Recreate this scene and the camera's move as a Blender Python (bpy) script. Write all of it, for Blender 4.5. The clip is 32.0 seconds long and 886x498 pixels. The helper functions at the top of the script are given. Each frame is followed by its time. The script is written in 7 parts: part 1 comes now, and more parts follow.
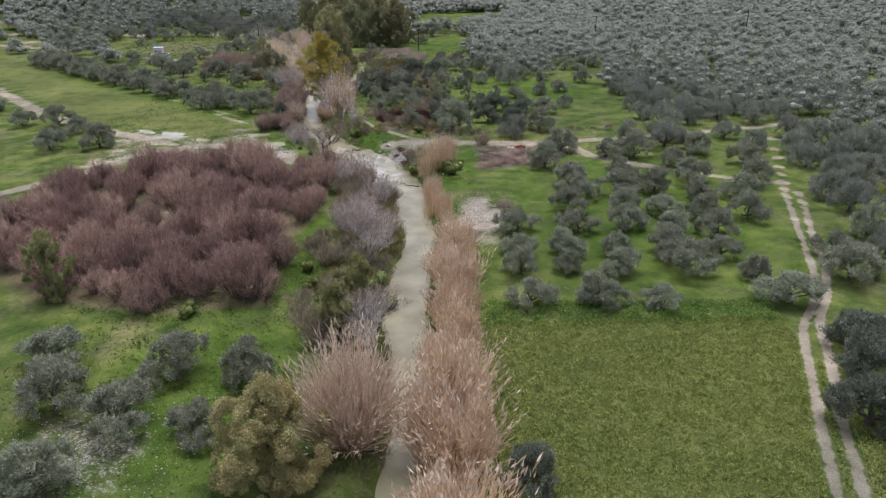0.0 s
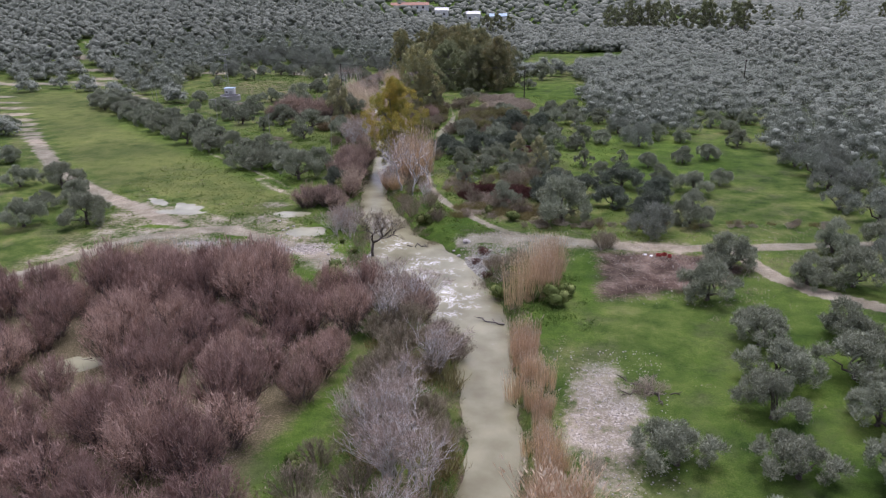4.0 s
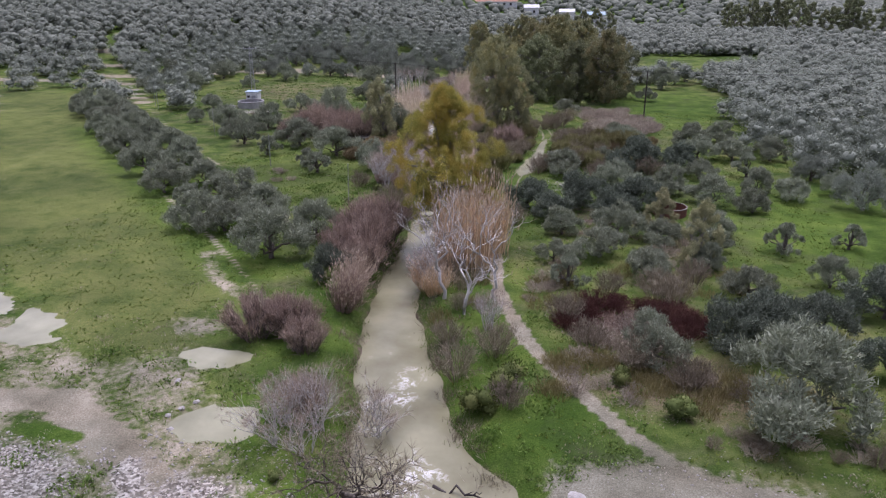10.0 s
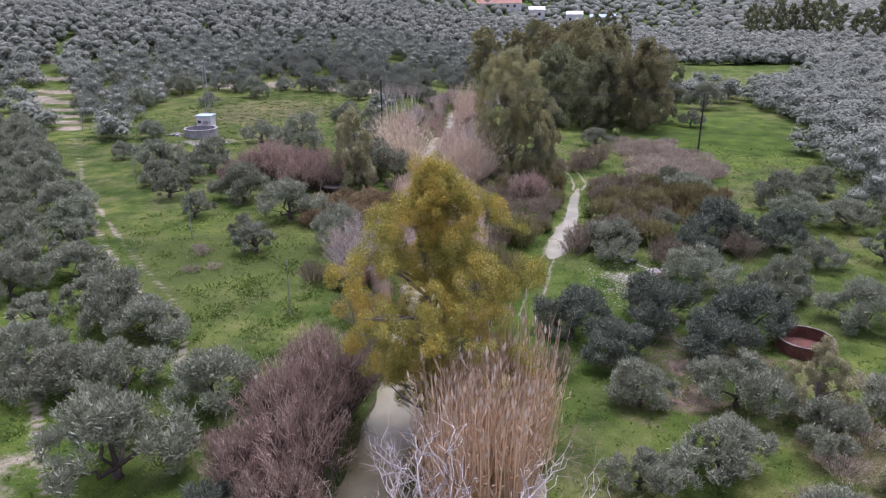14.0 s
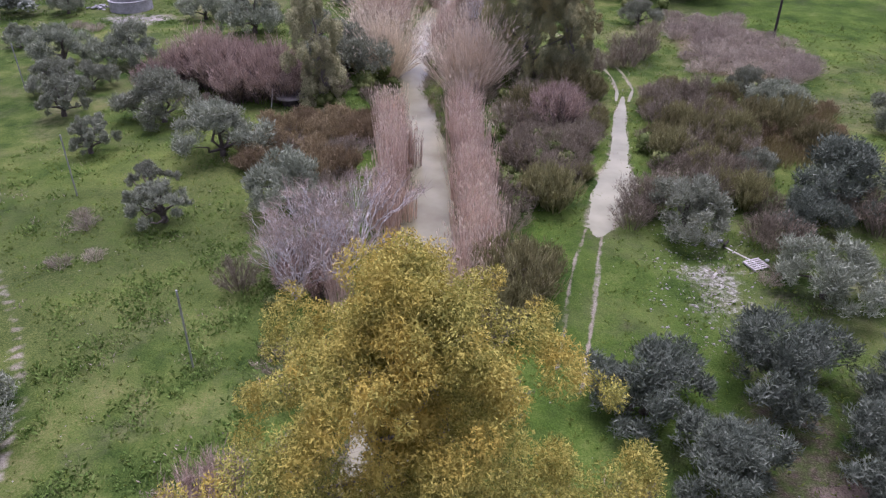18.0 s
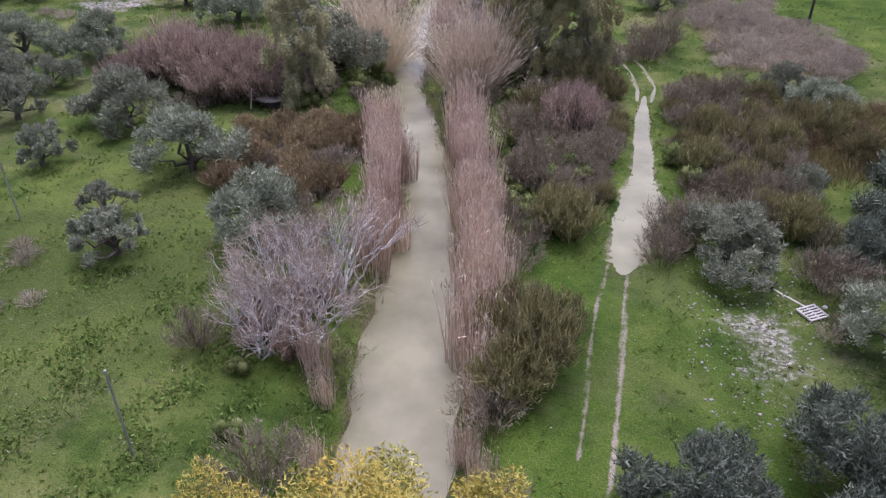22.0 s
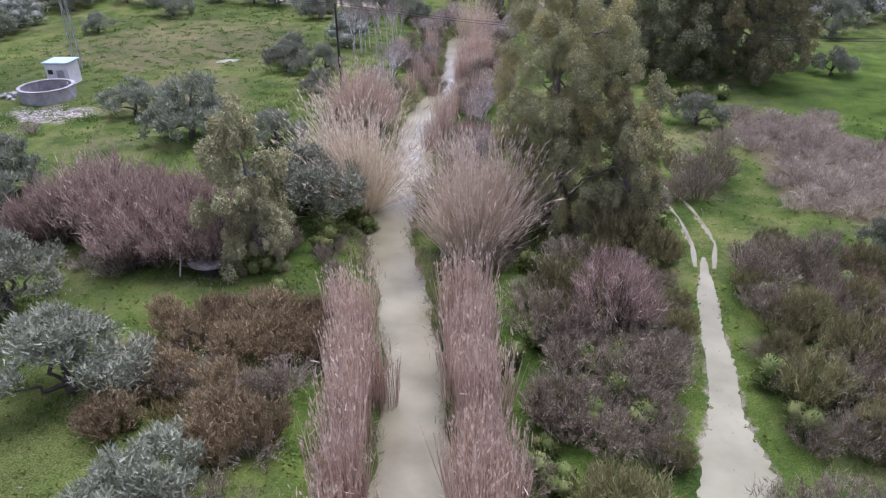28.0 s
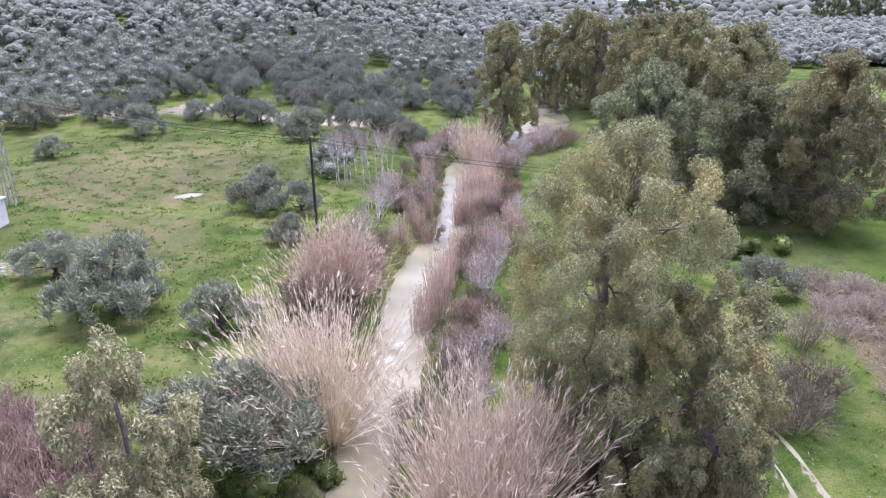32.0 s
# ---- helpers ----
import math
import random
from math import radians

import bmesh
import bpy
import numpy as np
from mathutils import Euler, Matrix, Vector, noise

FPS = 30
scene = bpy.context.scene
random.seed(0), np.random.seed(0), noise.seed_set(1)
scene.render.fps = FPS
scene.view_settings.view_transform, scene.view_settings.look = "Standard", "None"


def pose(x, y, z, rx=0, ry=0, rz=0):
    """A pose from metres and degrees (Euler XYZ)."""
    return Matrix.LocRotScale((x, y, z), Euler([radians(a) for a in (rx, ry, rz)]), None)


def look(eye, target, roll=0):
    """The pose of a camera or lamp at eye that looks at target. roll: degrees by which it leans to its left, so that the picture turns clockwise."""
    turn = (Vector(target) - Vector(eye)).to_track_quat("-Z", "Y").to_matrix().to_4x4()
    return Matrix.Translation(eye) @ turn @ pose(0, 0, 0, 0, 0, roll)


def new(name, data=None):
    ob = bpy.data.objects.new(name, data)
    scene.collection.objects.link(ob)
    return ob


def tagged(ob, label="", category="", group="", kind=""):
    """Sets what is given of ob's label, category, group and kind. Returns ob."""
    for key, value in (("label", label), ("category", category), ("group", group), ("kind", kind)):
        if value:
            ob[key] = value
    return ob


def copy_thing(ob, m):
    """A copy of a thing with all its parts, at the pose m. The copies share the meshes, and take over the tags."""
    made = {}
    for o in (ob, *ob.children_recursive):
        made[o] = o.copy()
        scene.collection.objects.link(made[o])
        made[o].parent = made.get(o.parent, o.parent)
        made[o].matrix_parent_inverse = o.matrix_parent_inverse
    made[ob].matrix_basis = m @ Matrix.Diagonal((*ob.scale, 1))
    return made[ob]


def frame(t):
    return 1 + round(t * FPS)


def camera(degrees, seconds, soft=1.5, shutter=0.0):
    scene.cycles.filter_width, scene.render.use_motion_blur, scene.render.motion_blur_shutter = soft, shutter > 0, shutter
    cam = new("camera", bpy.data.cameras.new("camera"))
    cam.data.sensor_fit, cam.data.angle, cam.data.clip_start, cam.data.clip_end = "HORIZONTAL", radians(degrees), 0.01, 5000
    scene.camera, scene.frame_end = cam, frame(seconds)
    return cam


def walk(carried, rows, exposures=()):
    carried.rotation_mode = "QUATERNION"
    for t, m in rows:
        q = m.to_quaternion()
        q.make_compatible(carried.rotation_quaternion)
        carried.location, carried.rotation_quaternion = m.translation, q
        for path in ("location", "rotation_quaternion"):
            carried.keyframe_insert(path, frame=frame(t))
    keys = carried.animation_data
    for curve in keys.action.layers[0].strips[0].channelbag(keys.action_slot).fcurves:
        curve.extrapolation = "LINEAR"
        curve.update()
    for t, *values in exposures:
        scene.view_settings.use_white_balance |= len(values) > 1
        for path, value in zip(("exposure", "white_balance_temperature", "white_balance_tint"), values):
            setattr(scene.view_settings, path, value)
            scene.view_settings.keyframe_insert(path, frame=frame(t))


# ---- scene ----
cam = camera(63.8, 32.0, soft=1.25)
METRES, EYE = 176.0, 30.0
ROWS = [
    (0.0, 0.0, 0.0, 0.0, -0.23, -23.24, 0.53),
    (0.5, 0.0006, 0.026, -0.0053, -0.24, -21.48, 0.53),
    (1.0, 0.0012, 0.0539, -0.0107, -0.25, -20.63, 0.54),
    (1.5, 0.002, 0.0823, -0.0137, -0.25, -20.66, 0.53),
    (2.0, 0.0022, 0.1091, -0.0138, 1.96, -20.66, 0.57),
    (2.5, 0.0025, 0.1366, -0.0142, 4.9, -20.6, 0.62),
    (3.0, 0.0024, 0.1634, -0.0148, 6.17, -20.5, 0.63),
    (3.5, 0.0017, 0.1882, -0.0157, 7.29, -20.4, 0.62),
    (4.0, 0.0004, 0.2138, -0.0167, 8.47, -20.3, 0.6),
    (4.5, -0.0011, 0.2389, -0.0176, 9.65, -20.22, 0.57),
    (6.5, -0.0112, 0.3333, -0.0303, 12.93, -20.0, 0.42),
    (7.0, -0.0156, 0.3574, -0.0368, 12.9, -20.01, 0.39),
    (7.5, -0.0201, 0.381, -0.0391, 12.85, -20.0, 0.33),
    (8.0, -0.0242, 0.4024, -0.0412, 12.88, -20.01, 0.29),
    (8.5, -0.0288, 0.4246, -0.0436, 13.96, -19.99, 0.27),
    (9.0, -0.0335, 0.4461, -0.0457, 15.07, -19.97, 0.24),
    (9.5, -0.0378, 0.4663, -0.0469, 15.27, -19.98, 0.24),
    (10.0, -0.0428, 0.4874, -0.0472, 15.26, -20.01, 0.22),
    (10.5, -0.0476, 0.5088, -0.0478, 15.27, -20.01, 0.22),
    (11.0, -0.0527, 0.5289, -0.0483, 15.24, -19.99, 0.2),
    (11.5, -0.0582, 0.5502, -0.0486, 15.24, -19.98, 0.22),
    (12.0, -0.0637, 0.5715, -0.0488, 15.24, -19.97, 0.23),
    (12.5, -0.0689, 0.5915, -0.049, 15.24, -19.95, 0.24),
    (13.0, -0.0742, 0.612, -0.0488, 15.26, -19.93, 0.28),
    (13.5, -0.0797, 0.632, -0.0488, 15.26, -19.91, 0.29),
    (14.0, -0.0846, 0.6508, -0.0491, 15.27, -19.89, 0.3),
    (14.5, -0.0896, 0.6703, -0.0495, 15.28, -19.87, 0.31),
    (16.5, -0.1078, 0.7408, -0.0514, 15.2, -23.52, 0.49),
    (17.0, -0.1116, 0.7561, -0.0514, 15.12, -26.28, 0.49),
    (17.5, -0.1138, 0.7652, -0.0514, 15.11, -29.13, 0.5),
    (18.0, -0.1148, 0.769, -0.0513, 15.22, -31.83, 0.51),
    (18.5, -0.1153, 0.7708, -0.0514, 15.34, -33.55, 0.53),
    (19.0, -0.1164, 0.7744, -0.0518, 15.38, -33.57, 0.5),
    (19.5, -0.1174, 0.7793, -0.0518, 15.41, -33.59, 0.5),
    (20.0, -0.1186, 0.7848, -0.0524, 15.44, -33.66, 0.52),
    (20.5, -0.1196, 0.7905, -0.0527, 15.48, -33.81, 0.6),
    (21.0, -0.1208, 0.7958, -0.0535, 15.49, -33.89, 0.62),
    (21.5, -0.122, 0.8011, -0.0544, 15.49, -33.78, 0.62),
    (22.0, -0.1233, 0.8064, -0.0547, 15.48, -33.64, 0.65),
    (22.5, -0.1247, 0.8115, -0.0542, 15.47, -33.48, 0.64),
    (23.0, -0.1262, 0.8171, -0.053, 15.45, -33.26, 0.63),
    (23.5, -0.1278, 0.8236, -0.0522, 15.45, -32.93, 0.65),
    (24.0, -0.1293, 0.8299, -0.0518, 15.44, -32.75, 0.64),
    (24.5, -0.1311, 0.8361, -0.0517, 15.45, -32.51, 0.64),
    (25.0, -0.1329, 0.8425, -0.0518, 15.45, -32.17, 0.65),
    (25.5, -0.1348, 0.8495, -0.0519, 15.47, -31.66, 0.66),
    (27.5, -0.1426, 0.8833, -0.0552, 15.57, -28.96, 0.65),
    (28.0, -0.1449, 0.893, -0.0568, 15.56, -28.51, 0.65),
    (28.5, -0.1474, 0.9034, -0.0573, 15.57, -27.39, 0.64),
    (29.0, -0.1505, 0.9149, -0.058, 15.56, -26.26, 0.65),
    (29.5, -0.1534, 0.9265, -0.0579, 15.57, -25.09, 0.63),
    (30.0, -0.1563, 0.9371, -0.0568, 15.56, -24.07, 0.63),
    (30.5, -0.1592, 0.9481, -0.0558, 15.57, -23.26, 0.63),
    (31.0, -0.1619, 0.9584, -0.0553, 15.56, -22.53, 0.62),
    (31.5, -0.1642, 0.9676, -0.0551, 15.57, -21.83, 0.64),
    (32.0, -0.1663, 0.9764, -0.0547, 15.59, -21.16, 0.63),
]
walk(cam, [(t, pose(0, 0, EYE) @ pose(METRES * x, METRES * y, METRES * z, 90 + pitch, roll, yaw)) for t, x, y, z, yaw, pitch, roll in ROWS],
     exposures=[(0, 0.62, 5850, 23), (2, 0.6, 5650, 28), (4, 0.54, 5650, 29), (9, 0.5, 5650, 30), (12, 0.74, 5550, 34), (13, 0.82, 5600, 35), (18, 0.78, 5500, 40), (25, 0.7, 5550, 31), (28, 0.88, 5400, 34), (30, 1.36, 5400, 36), (32, 1.48, 5400, 37)])

# ---- sky and sun: an overcast winter day ----
SUN_UP, SUN_ROUND = radians(72), radians(-35)
world = bpy.data.worlds.new("sky")
scene.world = world
world.use_nodes = True
wn = world.node_tree
sky = wn.nodes.new("ShaderNodeTexSky")
sky.sky_type, sky.sun_disc, sky.sun_elevation, sky.sun_rotation = "NISHITA", False, SUN_UP, SUN_ROUND
sky.air_density, sky.dust_density = 1.0, 4.0
soft = wn.nodes.new("ShaderNodeHueSaturation")
soft.inputs["Saturation"].default_value = 0.35
wn.links.new(sky.outputs[0], soft.inputs["Color"])
wn.links.new(soft.outputs[0], wn.nodes["Background"].inputs[0])
wn.nodes["Background"].inputs[1].default_value = 0.132
sun = new("sun", bpy.data.lights.new("sun", "SUN"))
sun.data.energy, sun.data.angle, sun.data.color = 1.5, radians(24), (1.0, 0.97, 0.93)
sun.matrix_world = look((0, 0, 200), (200 / math.tan(SUN_UP) * math.sin(-SUN_ROUND) * -1, -200 / math.tan(SUN_UP) * math.cos(SUN_ROUND), 0))


# ---- materials ----
def material(name, rough=0.8):
    m = bpy.data.materials.new(name)
    m.use_nodes = True
    b = m.node_tree.nodes["Principled BSDF"]
    b.inputs["Roughness"].default_value = rough
    b.inputs["Specular IOR Level"].default_value = 0.25
    return m, m.node_tree.nodes, m.node_tree.links, b


def ramp(nodes, stops):
    r = nodes.new("ShaderNodeValToRGB")
    e = r.color_ramp.elements
    while len(e) < len(stops):
        e.new(0.5)
    for el, (p, c) in zip(e, stops):
        el.position, el.color = p, (*c, 1)
    return r


def noise_node(nodes, links, scale, detail=4.0, rough=0.6, coords=None):
    n = nodes.new("ShaderNodeTexNoise")
    n.inputs["Scale"].default_value, n.inputs["Detail"].default_value, n.inputs["Roughness"].default_value = scale, detail, rough
    if coords is not None:
        links.new(coords, n.inputs["Vector"])
    return n


def maths(nodes, links, op, a, b, clamp=False):
    n = nodes.new("ShaderNodeMath")
    n.operation, n.use_clamp = op, clamp
    for i, v in enumerate((a, b)):
        if isinstance(v, (int, float)):
            n.inputs[i].default_value = v
        else:
            links.new(v, n.inputs[i])
    return n.outputs[0]


def mix(nodes, links, f, a, b):
    n = nodes.new("ShaderNodeMix")
    n.data_type = "RGBA"
    for key, v in ((0, f), (6, a), (7, b)):
        if isinstance(v, (int, float)):
            n.inputs[key].default_value = v
        elif isinstance(v, tuple):
            n.inputs[key].default_value = (*v, 1)
        else:
            links.new(v, n.inputs[key])
    return n.outputs[2]


def foliage(name, dark, mid, light, rough=0.75, spread=0.25, gloss=0.08, single=0.5, thru=0.14, young=None):
    """Leaves or twigs: every leaf its own tone, every bunch and every plant its own tint; young: the colour of the youngest bunches."""
    m, nodes, links, b = material(name, rough)
    b.inputs["Specular IOR Level"].default_value = gloss
    geo, info = nodes.new("ShaderNodeNewGeometry"), nodes.new("ShaderNodeObjectInfo")
    r = ramp(nodes, ((0.12, dark), (0.5, mid), (0.88, light)))
    clump = noise_node(nodes, links, 0.9, 3, 0.6, nodes.new("ShaderNodeTexCoord").outputs["Object"])
    tone = maths(nodes, links, "ADD", maths(nodes, links, "MULTIPLY", geo.outputs["Random Per Island"], single), maths(nodes, links, "MULTIPLY", maths(nodes, links, "SUBTRACT", clump.outputs[0], single / 2), 1.0))
    links.new(tone, r.inputs[0])
    hsv = nodes.new("ShaderNodeHueSaturation")
    links.new(maths(nodes, links, "MULTIPLY_ADD", info.outputs["Random"], spread), hsv.inputs["Value"])
    hsv.inputs["Value"].links[0].from_node.inputs[2].default_value = 1.0 - spread / 2
    links.new(maths(nodes, links, "MULTIPLY_ADD", info.outputs["Random"], 0.016), hsv.inputs["Hue"])
    hsv.inputs["Hue"].links[0].from_node.inputs[2].default_value = 0.492
    shade = r.outputs[0]
    if young:
        bunch = noise_node(nodes, links, 0.42, 4, 0.65, nodes.new("ShaderNodeTexCoord").outputs["Object"])
        shade = mix(nodes, links, maths(nodes, links, "MULTIPLY", maths(nodes, links, "SUBTRACT", bunch.outputs[0], 0.47), 5.0, True), shade, young)
    links.new(shade, hsv.inputs["Color"])
    links.new(hsv.outputs[0], b.inputs["Base Color"])
    through_light, both = nodes.new("ShaderNodeBsdfTranslucent"), nodes.new("ShaderNodeMixShader")
    both.inputs[0].default_value = thru
    links.new(hsv.outputs[0], through_light.inputs[0])
    links.new(b.outputs[0], both.inputs[1]), links.new(through_light.outputs[0], both.inputs[2])
    links.new(both.outputs[0], nodes["Material Output"].inputs[0])
    return m


def grainy(name, a, b_col, scale, rough=0.85, bump=0.4, metal=0.0, fine=8.0):
    """Stone, concrete, bark, rust: two tones at two scales with fine relief."""
    m, nodes, links, b = material(name, rough)
    tc = nodes.new("ShaderNodeTexCoord")
    n1, n2 = noise_node(nodes, links, scale, 5, 0.65, tc.outputs["Object"]), noise_node(nodes, links, scale * fine, 4, 0.6, tc.outputs["Object"])
    f = maths(nodes, links, "ADD", maths(nodes, links, "MULTIPLY", n1.outputs[0], 0.65), maths(nodes, links, "MULTIPLY", n2.outputs[0], 0.35))
    r = ramp(nodes, ((0.35, a), (0.65, b_col)))
    links.new(f, r.inputs[0])
    links.new(r.outputs[0], b.inputs["Base Color"])
    bp = nodes.new("ShaderNodeBump")
    bp.inputs["Strength"].default_value, bp.inputs["Distance"].default_value = bump, 0.03
    links.new(n2.outputs[0], bp.inputs["Height"])
    links.new(bp.outputs[0], b.inputs["Normal"])
    b.inputs["Metallic"].default_value = metal
    return m


OLIVE_LEAF = foliage("olive_leaf", (0.118, 0.132, 0.082), (0.246, 0.265, 0.175), (0.41, 0.43, 0.315), 0.7, 0.3, 0.12, 0.35)
# lit copy of the olive leaf for far trees: shaded tones lifted, contrast lowered
OLIVE_FAR = foliage("lit_olive_leaf", (0.165, 0.18, 0.132), (0.23, 0.248, 0.188), (0.32, 0.338, 0.268), 0.8, 0.3, 0.1, 0.3)
OLIVE_DARK = foliage("dark_olive_leaf", (0.055, 0.068, 0.044), (0.125, 0.145, 0.1), (0.25, 0.275, 0.2), 0.7, 0.25, 0.15, 0.4)
EUCALYPT_LEAF = foliage("eucalyptus_leaf", (0.16, 0.17, 0.08), (0.285, 0.285, 0.14), (0.44, 0.42, 0.22), 0.6, 0.2, 0.2, 0.45, young=(0.37, 0.32, 0.125))
EUCALYPT_DARK = foliage("dark_eucalyptus_leaf", (0.1, 0.118, 0.055), (0.195, 0.21, 0.1), (0.33, 0.335, 0.165), 0.6, 0.4, 0.2, 0.45)
EUCALYPT_OCHRE = foliage("ochre_eucalyptus_leaf", (0.12, 0.128, 0.058), (0.235, 0.235, 0.11), (0.38, 0.365, 0.185), 0.6, 0.3, 0.2, 0.45, young=(0.31, 0.25, 0.1))
GUM_GREY = foliage("young_gum_leaf", (0.21, 0.208, 0.105), (0.34, 0.33, 0.17), (0.5, 0.475, 0.265), 0.8, 0.2)
YELLOW_LEAF = foliage("yellow_leaf", (0.125, 0.135, 0.03), (0.31, 0.3, 0.065), (0.58, 0.5, 0.125), 0.75, 0.15, 0.1, 0.62, 0.2, young=(0.5, 0.365, 0.07))
MIMOSA_LEAF = foliage("mimosa_leaf", (0.2, 0.19, 0.075), (0.33, 0.31, 0.13), (0.48, 0.445, 0.21), 0.8, 0.15, 0.1, 0.4, young=(0.37, 0.3, 0.12))
BANK_LEAF = foliage("bank_leaf", (0.13, 0.142, 0.05), (0.24, 0.25, 0.095), (0.37, 0.375, 0.16), 0.8, 0.3)
TAMARISK = foliage("tamarisk_twig", (0.178, 0.112, 0.084), (0.34, 0.23, 0.176), (0.545, 0.408, 0.328), 0.8, 0.6)
TAMARISK_RED = foliage("red_tamarisk_twig", (0.19, 0.134, 0.1), (0.342, 0.253, 0.193), (0.53, 0.42, 0.335), 0.8, 0.3)
BROWN_TWIG = foliage("brown_twig", (0.128, 0.106, 0.07), (0.246, 0.208, 0.14), (0.405, 0.35, 0.255), 0.85, 0.45)
RUSTY_TWIG = foliage("rusty_twig", (0.155, 0.12, 0.062), (0.29, 0.225, 0.12), (0.45, 0.365, 0.21), 0.85, 0.5)
PALE_TWIG = foliage("pale_twig", (0.2, 0.155, 0.115), (0.34, 0.275, 0.215), (0.5, 0.425, 0.35), 0.85, 0.1)
REED = foliage("dry_reed", (0.355, 0.256, 0.188), (0.6, 0.465, 0.352), (0.83, 0.68, 0.54), 0.75, 0.35)
REED_TAN = foliage("tan_reed", (0.4, 0.275, 0.155), (0.65, 0.475, 0.29), (0.85, 0.67, 0.455), 0.75, 0.3)
REED_PALE = foliage("pale_reed", (0.4, 0.325, 0.215), (0.645, 0.55, 0.39), (0.85, 0.76, 0.585), 0.75, 0.15)
REED_GOLD = foliage("golden_reed", (0.36, 0.25, 0.145), (0.57, 0.415, 0.26), (0.77, 0.6, 0.41), 0.75, 0.2)
WILLOW_TWIG = foliage("willow_twig", (0.38, 0.29, 0.2), (0.57, 0.45, 0.32), (0.75, 0.61, 0.46), 0.85, 0.1)
PLUME = foliage("reed_plume", (0.44, 0.345, 0.235), (0.62, 0.51, 0.37), (0.79, 0.68, 0.53), 0.9, 0.15)
SHRUB_LEAF = foliage("shrub_leaf", (0.06, 0.08, 0.022), (0.125, 0.155, 0.045), (0.23, 0.25, 0.085), 0.75, 0.5)
WEED_LEAF = foliage("weed_leaf", (0.065, 0.13, 0.022), (0.13, 0.21, 0.044), (0.205, 0.295, 0.074), 0.7, 0.25)
GRASS_BLADE = foliage("grass_blade", (0.06, 0.1, 0.014), (0.125, 0.175, 0.03), (0.225, 0.262, 0.065), 0.8, 0.2)
FIELD_BLADE = foliage("field_blade", (0.13, 0.168, 0.034), (0.225, 0.27, 0.064), (0.345, 0.37, 0.115), 0.8, 0.2)
DRY_BRUSH = foliage("dry_brush", (0.215, 0.178, 0.13), (0.372, 0.316, 0.237), (0.56, 0.485, 0.385), 0.85, 0.4)
BURNT = foliage("burnt_brush", (0.045, 0.022, 0.018), (0.1, 0.045, 0.036), (0.19, 0.095, 0.075), 0.9, 0.3)
STRAW = foliage("straw", (0.14, 0.12, 0.045), (0.24, 0.2, 0.08), (0.36, 0.31, 0.16), 0.85, 0.25)
STRAW_GREEN = foliage("green_brown_leaf", (0.11, 0.105, 0.045), (0.215, 0.2, 0.085), (0.36, 0.325, 0.155), 0.8, 0.4)
BARK = grainy("olive_bark", (0.05, 0.042, 0.034), (0.15, 0.125, 0.1), 3.0)
BARK_PALE = grainy("pale_bark", (0.36, 0.335, 0.295), (0.64, 0.605, 0.55), 1.5)
BARK_GUM = grainy("gum_bark", (0.1, 0.088, 0.072), (0.3, 0.27, 0.235), 1.2)
# stem wood, kept dark so that its colour adds shade inside the shrubs
SHRUB_WOOD = grainy("shrub_wood", (0.075, 0.055, 0.048), (0.17, 0.13, 0.115), 2.0)
STONE = grainy("river_stone", (0.25, 0.23, 0.2), (0.46, 0.43, 0.39), 2.0)
CONCRETE = grainy("weathered_concrete", (0.2, 0.195, 0.18), (0.42, 0.41, 0.39), 1.2)
PLASTER = grainy("white_plaster", (0.55, 0.54, 0.51), (0.78, 0.77, 0.74), 1.0, bump=0.15)
POLE_WOOD = grainy("tarred_wood", (0.025, 0.02, 0.018), (0.07, 0.058, 0.05), 2.0)
STEEL = grainy("galvanised_steel", (0.3, 0.3, 0.3), (0.5, 0.5, 0.49), 2.0, 0.45, 0.1, 0.6)
RUST = grainy("rusty_iron", (0.07, 0.028, 0.02), (0.19, 0.085, 0.06), 1.5)
BLUE_ROOF = grainy("faded_blue_roof", (0.3, 0.4, 0.45), (0.45, 0.55, 0.6), 2.0, bump=0.1)
RED_PAINT = grainy("red_plastic", (0.3, 0.05, 0.04), (0.45, 0.1, 0.08), 2.0, 0.5, 0.1)
WHITE_THING = grainy("white_plastic", (0.62, 0.62, 0.6), (0.8, 0.8, 0.78), 2.0, 0.5, 0.1)
WIRE = grainy("cable", (0.03, 0.03, 0.03), (0.06, 0.06, 0.06), 5.0)
ROOF_TILE = grainy("roof_tile", (0.25, 0.13, 0.09), (0.4, 0.24, 0.17), 1.0)


